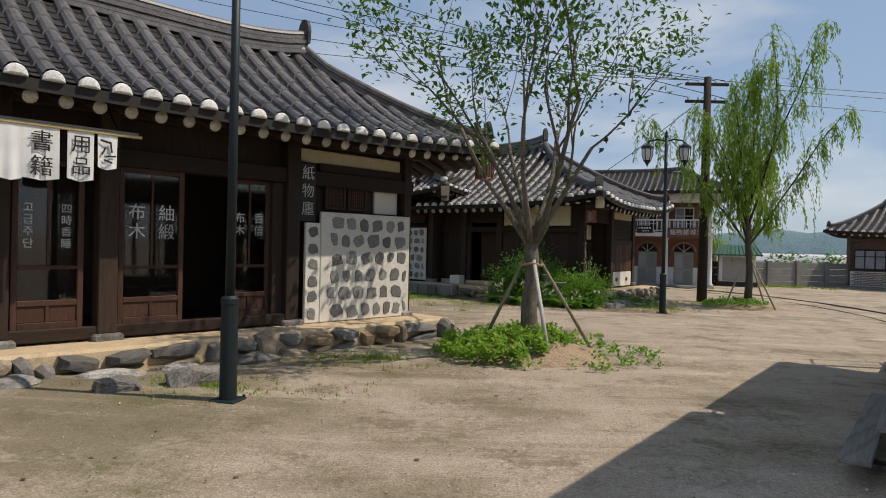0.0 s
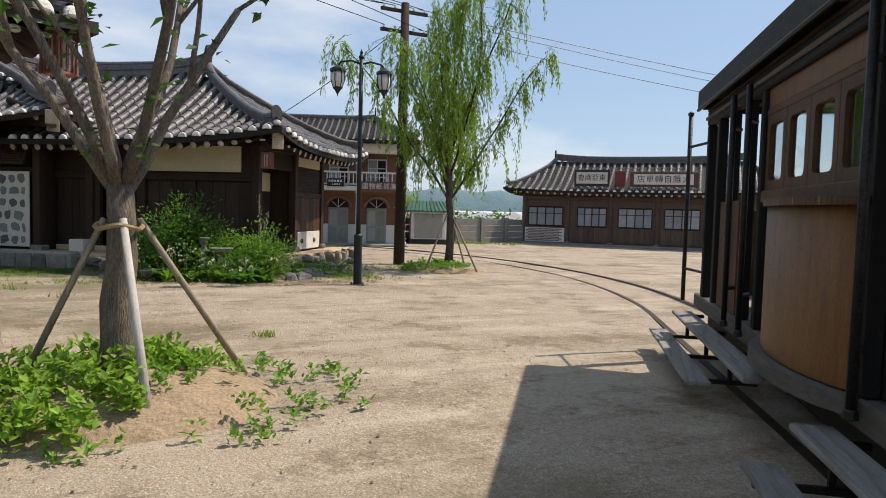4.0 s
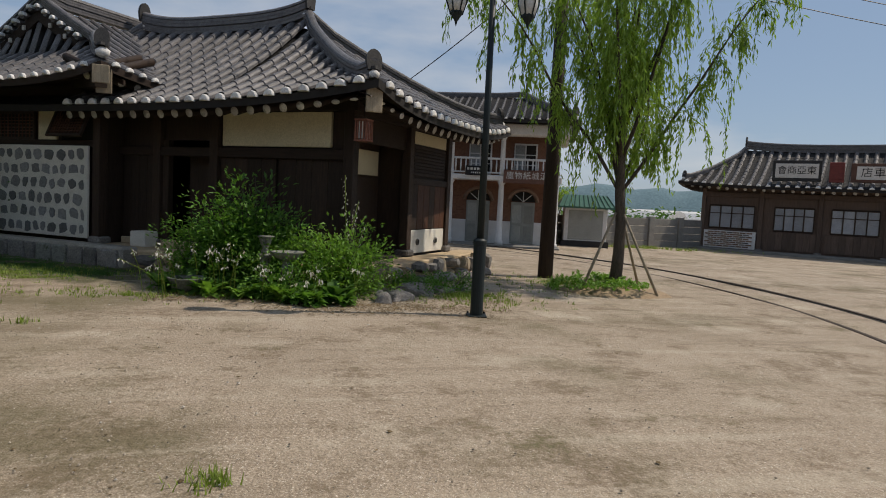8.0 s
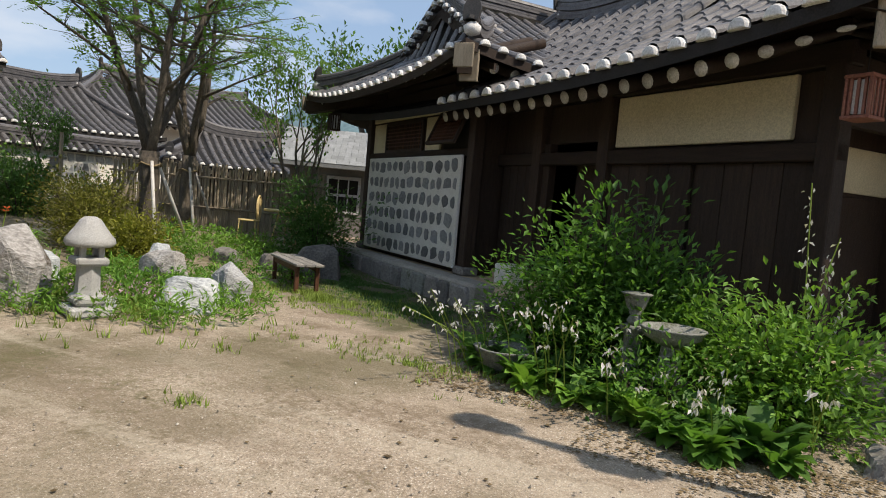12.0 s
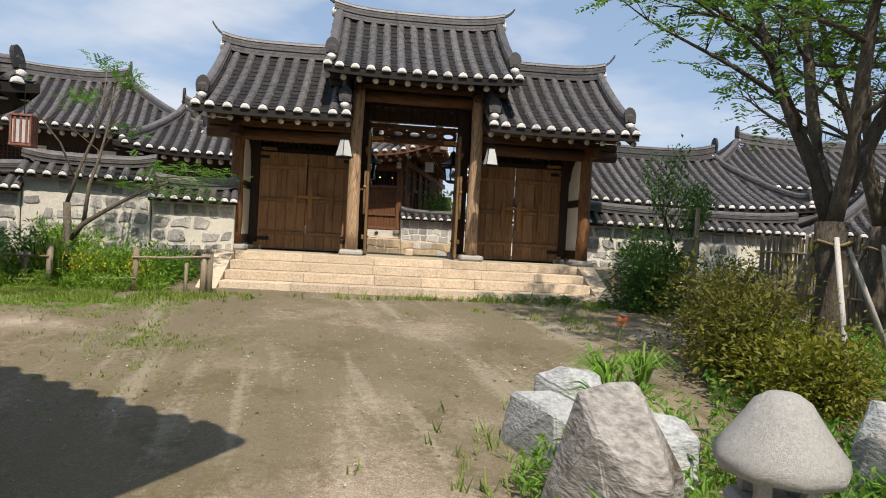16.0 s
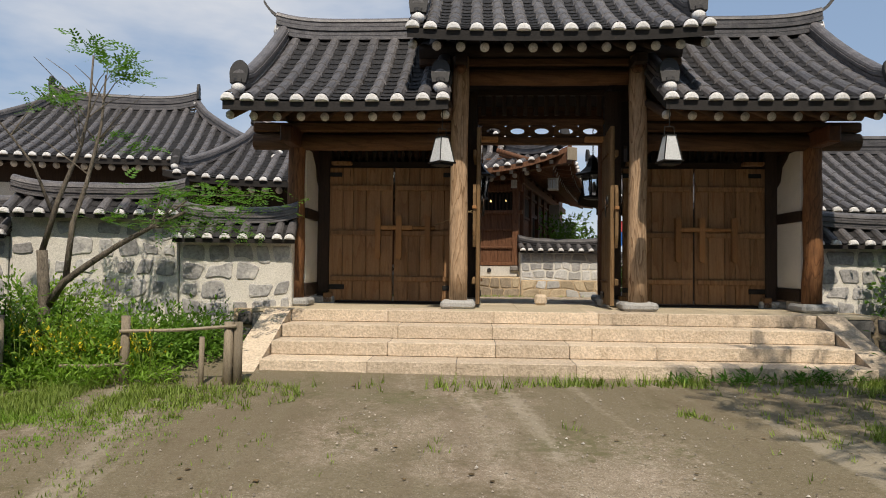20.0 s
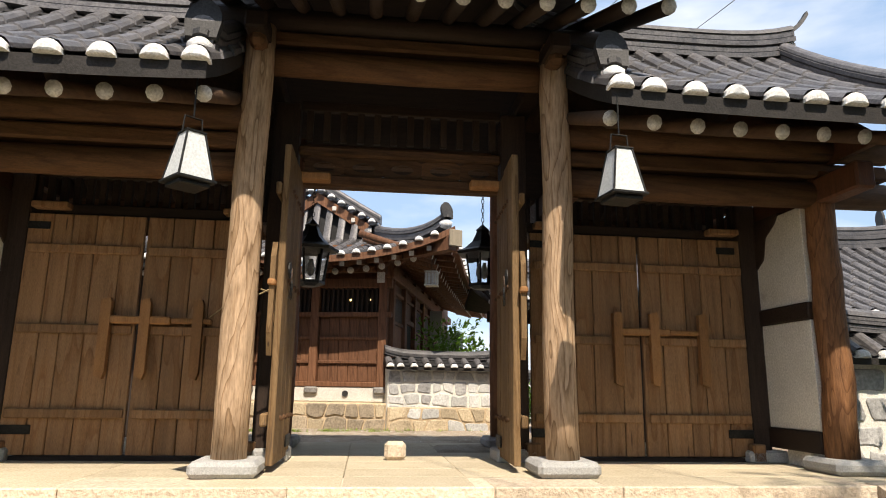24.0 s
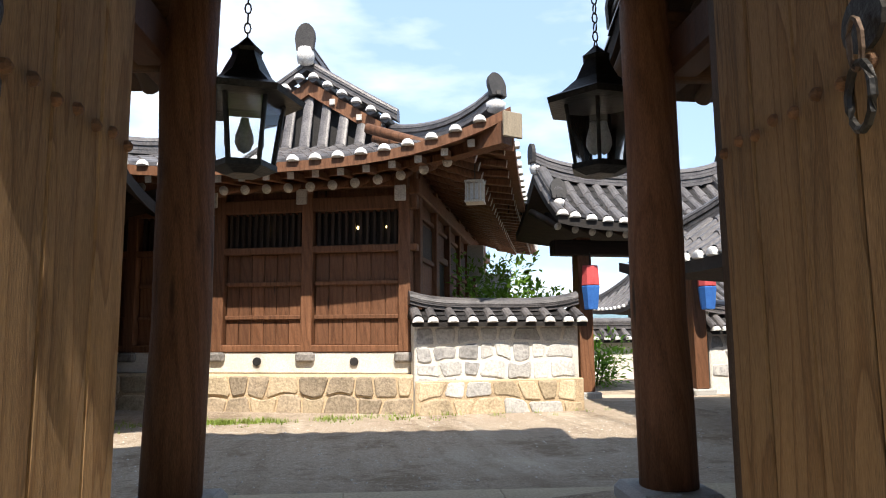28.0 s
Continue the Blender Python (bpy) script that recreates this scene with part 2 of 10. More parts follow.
WOOD_ORANGE = material("orange_varnished_wood", (0.085, 0.034, 0.009), (0.23, 0.105, 0.03), 3, LONG_Z, 0.45, bump=0.25, vary=0.1, stain=(0.05, 0.025, 0.01), stain_scale=3.0, stain_at=0.62)
TRAM_FELT = material("peeling_dark_paint", (0.01, 0.012, 0.011), (0.04, 0.04, 0.038), 5, (0.8, 3, 3), 0.7, bump=0.6, vary=0.1, stain=(0.11, 0.11, 0.1), stain_scale=5.0, stain_at=0.68)
TRAM_BLACK = material("weathered_black_paint", (0.005, 0.005, 0.005), (0.018, 0.017, 0.016), 4, LONG_Z, 0.7, bump=0.2, spec=0.2)
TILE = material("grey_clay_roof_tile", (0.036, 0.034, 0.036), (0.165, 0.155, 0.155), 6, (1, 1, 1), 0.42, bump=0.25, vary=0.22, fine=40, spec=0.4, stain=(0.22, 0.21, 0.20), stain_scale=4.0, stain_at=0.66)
# same clay as the cover tiles, darkened as shade between their rows
TILE_PAN = material("shaded_pan_tile", (0.009, 0.009, 0.010), (0.036, 0.034, 0.034), 5, (1, 1, 1), 0.7, bump=0.3, vary=0.3, island=True, fine=40)
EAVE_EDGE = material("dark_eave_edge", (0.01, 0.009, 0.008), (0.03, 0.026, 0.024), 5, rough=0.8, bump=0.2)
TILE_DARK = material("dark_end_tile", (0.015, 0.015, 0.016), (0.055, 0.052, 0.05), 5, rough=0.6, bump=0.3)
MORTAR = material("white_lime_mortar", (0.55, 0.54, 0.52), (0.82, 0.81, 0.79), 7, rough=0.9, bump=0.3, vary=0.1, stain=(0.34, 0.32, 0.30), stain_scale=9, stain_at=0.64)
MORTAR_DULL = material("grey_rubble_mortar", (0.20, 0.185, 0.16), (0.38, 0.35, 0.31), 5, rough=0.95, bump=0.4, vary=0.1)
RAFTER_END = material("limewashed_rafter_end", (0.35, 0.32, 0.28), (0.66, 0.63, 0.58), 9, rough=0.9, bump=0.2, vary=0.15)
PLASTER = material("off_white_plaster", (0.56, 0.53, 0.47), (0.74, 0.71, 0.64), 2.5, rough=0.9, bump=0.12, vary=0.05, stain=(0.48, 0.44, 0.37), stain_scale=1.8, stain_at=0.62)
PLASTER_CREAM = material("cream_plaster", (0.55, 0.47, 0.31), (0.70, 0.62, 0.43), 2.5, rough=0.9, bump=0.12, vary=0.05)
PLASTER_OCHRE = material("ochre_earth_render", (0.40, 0.30, 0.19), (0.58, 0.45, 0.30), 3, rough=0.95, bump=0.5, vary=0.08, stain=(0.30, 0.23, 0.15), stain_scale=2.2, stain_at=0.6)
WOOD_SASH = material("dark_red_brown_sash", (0.03, 0.014, 0.009), (0.095, 0.044, 0.028), 5, LONG_Z, 0.6, bump=0.25, vary=0.15)
STONE = material("grey_field_stone", (0.09, 0.085, 0.08), (0.27, 0.25, 0.23), 5, rough=0.9, bump=0.6, vary=0.35, fine=30)
STONE_FLAT = material("pale_grey_set_stone", (0.10, 0.10, 0.10), (0.29, 0.285, 0.28), 6, rough=0.9, bump=0.5, vary=0.35, fine=30)
STONE_WALL = material("limewashed_grey_stone", (0.23, 0.225, 0.22), (0.48, 0.47, 0.455), 4, rough=0.9, bump=0.5, vary=0.3, fine=22, stain=(0.58, 0.56, 0.52), stain_scale=3.5, stain_at=0.56)
STONE_BUFF = material("sunny_buff_stone", (0.33, 0.26, 0.17), (0.56, 0.46, 0.32), 5, rough=0.95, bump=0.6, vary=0.25, fine=30)
STONE_LIME = material("pale_limewashed_stone", (0.36, 0.355, 0.34), (0.58, 0.57, 0.54), 5, rough=0.9, bump=0.4, vary=0.25, fine=30)
STONE_TAN = material("ochre_grey_stone", (0.16, 0.13, 0.095), (0.40, 0.325, 0.235), 5, rough=0.95, bump=0.6, vary=0.3, fine=30)
STONE_WARM = material("ochre_stained_stone", (0.20, 0.14, 0.08), (0.44, 0.33, 0.20), 5, rough=0.95, bump=0.6, vary=0.3, fine=30)
STONE_PALE = material("pale_bluish_rock", (0.23, 0.255, 0.275), (0.54, 0.55, 0.545), 3, (1, 1, 2), rough=0.85, bump=0.8, vary=0.12, fine=25, stain=(0.24, 0.23, 0.2), stain_scale=2.5, stain_at=0.6)
GRANITE = material("pale_pink_granite", (0.46, 0.37, 0.27), (0.70, 0.58, 0.45), 5, rough=0.9, bump=0.45, vary=0.14, fine=34, deep=0.04, stain=(0.34, 0.25, 0.17), stain_scale=1.6, stain_at=0.72)
ROCK_BROWN = material("brown_grey_rock", (0.18, 0.165, 0.15), (0.52, 0.50, 0.48), 3, (1, 1, 2), rough=0.9, bump=0.9, vary=0.12, fine=20, stain=(0.10, 0.08, 0.06), stain_scale=2.2, stain_at=0.52)
ROCK_GREY = material("banded_grey_rock", (0.20, 0.205, 0.21), (0.50, 0.50, 0.50), 3, (1, 1, 9), rough=0.9, bump=1.0, vary=0.1, fine=20, stain=(0.2, 0.18, 0.15), stain_scale=2.5, stain_at=0.6)
STONE_MOSS = material("mossy_weathered_stone", (0.13, 0.135, 0.12), (0.30, 0.30, 0.27), 14, rough=0.9, bump=0.6, vary=0.1, fine=60, stain=(0.08, 0.09, 0.05), stain_scale=6, stain_at=0.55)
GRANITE_GREY = material("speckled_grey_granite", (0.30, 0.30, 0.29), (0.60, 0.59, 0.57), 60, rough=0.85, bump=0.6, vary=0.08, fine=240)
WOOD_LEAF = material("greyed_pine_plank", (0.108, 0.065, 0.030), (0.29, 0.18, 0.088), 2.5, (7, 7, 0.4), 0.78, bump=0.4, vary=0.28, stain=(0.09, 0.055, 0.032), stain_scale=2.2, stain_at=0.6)
WOOD_LATCH = material("orange_brown_latch_wood", (0.19, 0.085, 0.03), (0.42, 0.21, 0.085), 3, (6, 6, 0.8), 0.7, bump=0.3)
PAVING = material("buff_paving_slab", (0.43, 0.36, 0.25), (0.57, 0.49, 0.36), 2.5, rough=0.85, bump=0.2, vary=0.1)
IRON = material("black_iron", (0.012, 0.012, 0.012), (0.04, 0.038, 0.035), 12, rough=0.5, metal=0.6, bump=0.2)
POLE_PAINT = material("dark_green_grey_paint", (0.005, 0.011, 0.013), (0.014, 0.024, 0.027), 8, LONG_Z, rough=0.5, bump=0.08, spec=0.3)
POLE_WOOD = material("creosoted_pole", (0.014, 0.01, 0.008), (0.05, 0.035, 0.026), 4, LONG_Z, 0.85, bump=0.5)
BARK = material("grey_brown_bark", (0.06, 0.05, 0.04), (0.27, 0.23, 0.18), 7, (3, 3, 0.8), 0.92, bump=1.0, fine=34)
BARK_GARDEN = material("furrowed_brown_bark", (0.04, 0.033, 0.026), (0.17, 0.14, 0.11), 6, (3, 3, 0.8), 0.92, bump=0.9, fine=32)
BARK_DARK = material("dark_bark", (0.03, 0.025, 0.02), (0.11, 0.09, 0.07), 6, (3, 3, 0.8), 0.9, bump=0.9, fine=30)
LEAF = leaf_material("tree_leaf", (0.03, 0.075, 0.016), (0.085, 0.17, 0.04))
LEAF_TREE = leaf_material("feathery_leaf", (0.055, 0.13, 0.025), (0.15, 0.27, 0.06), 0.45)
LEAF_WILLOW = leaf_material("willow_leaf", (0.10, 0.19, 0.03), (0.26, 0.38, 0.07), 0.45)
LEAF_BUSH = leaf_material("shrub_leaf", (0.035, 0.095, 0.02), (0.09, 0.19, 0.045))
LEAF_BRIGHT = leaf_material("bright_green_leaf", (0.08, 0.19, 0.025), (0.20, 0.36, 0.06))
LEAF_OLIVE = leaf_material("olive_bronze_leaf", (0.06, 0.068, 0.015), (0.21, 0.20, 0.045))
LEAF_MEADOW = leaf_material("sunny_green_leaf", (0.11, 0.22, 0.025), (0.28, 0.44, 0.07), 0.45)
LEAF_LIME = leaf_material("yellow_green_leaf", (0.06, 0.065, 0.012), (0.27, 0.27, 0.04))
LEAF_GARDEN = leaf_material("garden_leaf", (0.045, 0.125, 0.018), (0.14, 0.29, 0.05), 0.4)
PEBBLE = material("buff_pebble", (0.16, 0.13, 0.10), (0.42, 0.37, 0.31), 9, rough=0.9, bump=0.1, vary=0.45, island=True, fine=60)
PEBBLE_PALE = material("pale_stone_chip", (0.38, 0.35, 0.31), (0.62, 0.58, 0.52), 9, rough=0.9, bump=0.1, vary=0.25, island=True, fine=60)
LITTER = material("dry_leaf_litter", (0.06, 0.04, 0.022), (0.20, 0.14, 0.07), 9, rough=0.9, bump=0.1, vary=0.4, island=True, fine=60)
WOOD_LANTERN = material("faded_red_lantern_wood", (0.16, 0.055, 0.04), (0.34, 0.15, 0.11), 9, rough=0.7, bump=0.1, vary=0.1)
WOOD_PALE = material("bleached_lattice_wood", (0.36, 0.32, 0.26), (0.62, 0.57, 0.48), 9, rough=0.7, bump=0.1, vary=0.1)
WOOD_DUSTY = material("dusty_brown_timber", (0.05, 0.034, 0.027), (0.14, 0.098, 0.076), 4, LONG_Z, 0.75, bump=0.25, vary=0.2)
FROSTED = material("hazy_window_glass", (0.16, 0.18, 0.21), (0.36, 0.39, 0.44), 1.2, rough=0.25, bump=0.02, vary=0.2, spec=0.6)
GRASS = leaf_material("grass_blade", (0.12, 0.19, 0.03), (0.28, 0.36, 0.08), 0.35)
PETAL_WHITE = leaf_material("white_petal", (0.55, 0.52, 0.52), (0.8, 0.76, 0.78), 0.3)
PETAL_RED = leaf_material("red_petal", (0.45, 0.05, 0.02), (0.75, 0.14, 0.05), 0.3)
PETAL_YELLOW = leaf_material("yellow_petal", (0.55, 0.42, 0.03), (0.8, 0.65, 0.06), 0.3)
PETAL_PINK = leaf_material("mauve_petal", (0.40, 0.22, 0.34), (0.65, 0.42, 0.58), 0.3)
EARTH = material("reddish_soil", (0.22, 0.155, 0.10), (0.40, 0.30, 0.20), 5, rough=0.95, bump=0.9, vary=0, fine=30)
BRICK = material("dusty_red_brick", (0.12, 0.058, 0.038), (0.23, 0.115, 0.075), 8, rough=0.9, bump=0.3, vary=0.25)
BRICK_DARK = material("brown_brick_joint", (0.17, 0.10, 0.07), (0.28, 0.19, 0.14), 8, rough=0.95, bump=0.3)
WHITE_PAINT = material("aged_white_paint", (0.50, 0.50, 0.50), (0.70, 0.70, 0.69), 3, rough=0.75, bump=0.1, vary=0.06)
GREY_PAINT = material("grey_green_door_paint", (0.19, 0.20, 0.19), (0.30, 0.31, 0.29), 3, rough=0.7, bump=0.1)
PAPER = material("white_lantern_paper", (0.50, 0.515, 0.51), (0.60, 0.615, 0.61), 5, rough=0.6, bump=0.05, vary=0.05)
CLOTH = material("white_cotton_banner", (0.60, 0.60, 0.60), (0.78, 0.78, 0.77), 5, rough=0.95, bump=0.15, vary=0.05, fine=200)
INK = material("black_brush_ink", (0.012, 0.012, 0.012), (0.03, 0.03, 0.03), 9, rough=0.8, bump=0)
LETTER_WHITE = material("painted_white_lettering", (0.42, 0.42, 0.40), (0.60, 0.60, 0.58), 9, rough=0.8, bump=0)
SIGN_BLACK = material("black_sign_board", (0.010, 0.010, 0.011), (0.026, 0.025, 0.025), 6, rough=0.5, bump=0.1)
SIGN_RED = material("dark_red_sign_board", (0.08, 0.016, 0.014), (0.16, 0.035, 0.03), 6, rough=0.6, bump=0.1)
SIGN_PALE = material("faded_pale_sign_board", (0.42, 0.40, 0.38), (0.58, 0.56, 0.53), 6, rough=0.7, bump=0.1)
SIGN_BROWN = material("brown_sign_board", (0.07, 0.035, 0.025), (0.14, 0.07, 0.05), 6, rough=0.7, bump=0.1)
# near-black stand-in for the darkness of unlit rooms and holes
INSIDE = material("unlit_interior_black", (0.012, 0.010, 0.009), (0.028, 0.024, 0.02), 4, rough=0.9, bump=0.1)
GLASS = glass_material("window_glass", (0.9, 0.93, 0.92))
# grey tint darkens the view through the tram's end windows
GLASS_DIM = glass_material("grey_tinted_glass", (0.42, 0.44, 0.44))
RED_SILK = material("red_gauze", (0.42, 0.05, 0.06), (0.58, 0.10, 0.10), 8, rough=0.8, bump=0.1)
BLUE_SILK = material("blue_gauze", (0.02, 0.10, 0.38), (0.04, 0.17, 0.50), 8, rough=0.8, bump=0.1)
ROOF_GREEN = material("green_sheet_roof", (0.02, 0.07, 0.05), (0.05, 0.13, 0.10), 4, rough=0.5, bump=0.05)
SLATE = material("pale_grey_slate", (0.17, 0.18, 0.185), (0.30, 0.31, 0.315), 6, rough=0.8, bump=0.2, vary=0.15)
CONCRETE = material("stained_grey_concrete", (0.13, 0.125, 0.115), (0.26, 0.25, 0.23), 2, rough=0.95, bump=0.3, vary=0.1)
# distance haze is mixed into the base colour as blue-grey
HILL = material("haze_tinted_wooded_hill", (0.10, 0.17, 0.20), (0.15, 0.23, 0.26), 0.06, rough=1, bump=0, vary=0, fine=0.5)
STEEL = material("rusty_rail_steel", (0.07, 0.045, 0.03), (0.16, 0.11, 0.08), 8, rough=0.6, metal=0.5, bump=0.2)
RAIL_RUST = material("dark_rusted_rail", (0.02, 0.014, 0.01), (0.075, 0.052, 0.038), 8, rough=0.8, metal=0.2, bump=0.2)
STRAW = material("pale_cane", (0.42, 0.30, 0.12), (0.62, 0.48, 0.24), 6, rough=0.7, bump=0.2)
BAMBOO = material("dry_grey_stick", (0.16, 0.13, 0.09), (0.36, 0.30, 0.22), 5, LONG_Z, 0.85, bump=0.3)
STAKE_PALE = material("pale_grey_stake", (0.36, 0.34, 0.32), (0.56, 0.54, 0.51), 5, LONG_Z, 0.85, bump=0.3)
ROPE = material("straw_rope", (0.22, 0.16, 0.08), (0.40, 0.30, 0.17), 20, rough=0.9, bump=0.3)


ringed(WOOD_LEAF, (6.0, 6.0, 0.5), 8.0, 0.34, 1.0, (0.05, 0.025, 0.014), 1.7)
ringed(WOOD_GATE, (5.0, 5.0, 0.5), 7.0, 0.22, 1.0, (0.07, 0.035, 0.018), 2.2)
ringed(WOOD_POST, (5.0, 5.0, 0.9), 9.0, 0.5, 1.0, (0.12, 0.06, 0.03), 0.9)
ringed(WOOD_OUTER, (5.0, 5.0, 0.9), 9.0, 0.4, 1.0)
grained(WOOD_BEAM, (0.4, 3, 3), 2.4, 12.0, 0.18, (0.03, 0.015, 0.008), 1.6)
grained(WOOD_HALL, (3, 3, 0.4), 2.5, 12.0, 0.16, (0.03, 0.014, 0.008), 1.8)
grained(WOOD_VARNISH, (4, 4, 0.4), 3.0, 6.0, 0.3)
grained(WOOD_STEP, (0.3, 2.5, 2.5), 2.0, 12.0, 0.12)


# ---------------------------------------------------------------- mesh helpers
class Shape:
    """Collects the corners and faces of one mesh."""

    def __init__(self):
        self.v, self.f, self.mi = [], [], []

    def add(self, verts, faces, mi=0):
        n = len(self.v)
        self.v += [tuple(p) for p in verts]
        self.f += [tuple(i + n for i in face) for face in faces]
        self.mi += [mi] * len(faces)
        return self

    def box(self, x0, x1, y0, y1, z0, z1, mi=0, m=None):
        p = [(x, y, z) for x in (x0, x1) for y in (y0, y1) for z in (z0, z1)]
        if m:
            p = [m @ Vector(q) for q in p]
        return self.add(p, [(0, 1, 3, 2), (4, 6, 7, 5), (0, 4, 5, 1), (2, 3, 7, 6), (0, 2, 6, 4), (1, 5, 7, 3)], mi)

    def slab(self, x0, x1, y0, y1, z0, z1, c=0.01, mi=0, m=None):
        """A box whose edges are cut off by c."""
        c = min(c, (x1 - x0) / 3, (y1 - y0) / 3, (z1 - z0) / 3)
        p, faces = [], []
        for x, sx in ((x0, 1), (x1, -1)):
            for y, sy in ((y0, 1), (y1, -1)):
                for z, sz in ((z0, 1), (z1, -1)):
                    p += [(x, y + sy * c, z + sz * c), (x + sx * c, y, z + sz * c), (x + sx * c, y + sy * c, z)]
        i = lambda a, b, d, k: ((a * 2 + b) * 2 + d) * 3 + k
        for a in (0, 1):
            q = [i(a, 0, 0, 0), i(a, 1, 0, 0), i(a, 1, 1, 0), i(a, 0, 1, 0)]
            faces.append(tuple(q if a else q[::-1]))
            q = [i(0, a, 0, 1), i(1, a, 0, 1), i(1, a, 1, 1), i(0, a, 1, 1)]
            faces.append(tuple(q[::-1] if a else q))
            q = [i(0, 0, a, 2), i(1, 0, a, 2), i(1, 1, a, 2), i(0, 1, a, 2)]
            faces.append(tuple(q if a else q[::-1]))
        for a in (0, 1):
            for b in (0, 1):
                faces.append((i(a, b, 0, 0), i(a, b, 1, 0), i(a, b, 1, 1), i(a, b, 0, 1)))
                faces.append((i(a, 0, b, 0), i(a, 1, b, 0), i(a, 1, b, 2), i(a, 0, b, 2)))
                faces.append((i(0, a, b, 1), i(1, a, b, 1), i(1, a, b, 2), i(0, a, b, 2)))
                for d in (0, 1):
                    faces.append((i(a, b, d, 0), i(a, b, d, 1), i(a, b, d, 2)))
        if m:
            p = [m @ Vector(q) for q in p]
        return self.add(p, faces, mi)

    def tube(self, pts, radii, n=8, mi=0, caps=True, end_mi=None):
        pts = [Vector(p) for p in pts]
        if isinstance(radii, (int, float)):
            radii = [radii] * len(pts)
        base, faces = [], []
        for k, (p, r) in enumerate(zip(pts, radii)):
            d = (pts[min(k + 1, len(pts) - 1)] - pts[max(k - 1, 0)]).normalized()
            u = d.cross(Vector((0, 0, 1)) if abs(d.z) < 0.95 else Vector((0, 1, 0))).normalized()
            w = u.cross(d)
            base += [p + r * (math.cos(2 * math.pi * j / n) * u + math.sin(2 * math.pi * j / n) * w) for j in range(n)]
        for k in range(len(pts) - 1):
            for j in range(n):
                a, b = k * n + j, k * n + (j + 1) % n
                faces.append((a, b, b + n, a + n))
        self.add(base, faces, mi)
        if caps:
            off = len(self.v) - len(base)
            self.f += [tuple(off + j for j in range(n))[::-1], tuple(off + (len(pts) - 1) * n + j for j in range(n))]
            self.mi += [mi if end_mi is None else end_mi, mi]
        return self

    def lathe(self, profile, n=12, at=(0, 0, 0), mi=0):
        base, faces = [], []
        for r, z in profile:
            base += [(at[0] + r * math.cos(2 * math.pi * j / n), at[1] + r * math.sin(2 * math.pi * j / n), at[2] + z) for j in range(n)]
        for k in range(len(profile) - 1):
            for j in range(n):
                a, b = k * n + j, k * n + (j + 1) % n
                faces.append((a, b, b + n, a + n))
        faces += [tuple(range(n))[::-1], tuple((len(profile) - 1) * n + j for j in range(n))]
        return self.add(base, faces, mi)

    def sweep(self, pts, profile, mi=0, closed=True):
        """Sweeps a profile of (sideways, upwards) along the points."""
        pts = [Vector(p) for p in pts]
        n, base, faces = len(profile), [], []
        for k, p in enumerate(pts):
            d = pts[min(k + 1, len(pts) - 1)] - pts[max(k - 1, 0)]
            u = Vector((d.y, -d.x, 0)).normalized()
            base += [p + a * u + Vector((0, 0, b)) for a, b in profile]
        for k in range(len(pts) - 1):
            for j in range(n if closed else n - 1):
                a, b = k * n + j, k * n + (j + 1) % n
                faces.append((a, a + n, b + n, b))
        if closed:
            faces += [tuple(range(n)), tuple((len(pts) - 1) * n + j for j in range(n))[::-1]]
        return self.add(base, faces, mi)

    def data(self, name, mats, smooth=False):
        me = bpy.data.meshes.new(name)
        me.from_pydata(self.v, [], self.f)
        for m in mats if isinstance(mats, (list, tuple)) else [mats]:
            me.materials.append(m)
        if any(self.mi):
            me.polygons.foreach_set("material_index", self.mi)
        if smooth:
            me.polygons.foreach_set("use_smooth", [True] * len(self.f))
        me.update()
        return me


def thing(name, m, label, category, group="", kind=""):
    ob = new(name)
    ob.empty_display_size = 0.2
    ob.matrix_basis = m
    return tagged(ob, label, category, group, kind)


def part(name, shape, mats, parent, label="", smooth=False, m=None, kind=""):
    me = shape.data(name, mats, smooth) if isinstance(shape, Shape) else shape
    ob = new(name, me)
    ob.parent = parent
    if m is not None:
        ob.matrix_basis = m
    return tagged(ob, label, kind=kind)


def single(name, shape, mats, m, label, category, group="", kind="", smooth=False):
    ob = new(name, shape.data(name, mats, smooth))
    ob.matrix_basis = m
    return tagged(ob, label, category, group, kind)


def step01(a, b, x):
    t = min(1, max(0, (x - a) / (b - a)))
    return t * t * (3 - 2 * t)


def ground_z(x, y):
    z = 0.40 * step01(-1, -12.2, x) + 0.22 * step01(-12.4, -14.4, x) + 0.45 * step01(-14.5, -15.3, x)
    return z - 0.12 * step01(3, 12, x) - 0.18 * step01(12, 26, x) - 0.16 * step01(-16.5, -19, x)


R = random.Random(11)


# ---------------------------------------------------------------- tiled roofs
def cap_mesh():
    """The mortar plug that closes a tile row: a bulging half disc."""
    s, n = Shape(), 8
    rim = [(0.082 * math.cos(math.pi * k / n), 0.088 * math.sin(math.pi * k / n)) for k in range(n + 1)]
    v = []
    for y, f in ((0.07, 1.0), (-0.012, 1.0), (-0.034, 0.82), (-0.042, 0.45)):
        v += [(x * f, y, z * f + (1 - f) * 0.03) for x, z in rim]
    w = n + 1
    s.add(v, [(k * w + t, k * w + t + 1, (k + 1) * w + t + 1, (k + 1) * w + t) for k in range(3) for t in range(n)] + [tuple(3 * w + t for t in range(w)), tuple(k * w for k in (0, 1, 2, 3)), tuple(k * w + n for k in (3, 2, 1, 0)), (0, n, w + n, w), (w, w + n, 2 * w + n, 2 * w), (2 * w, 2 * w + n, 3 * w + n, 3 * w)])
    return s.data("end_cap", MORTAR, False)


CAP = cap_mesh()


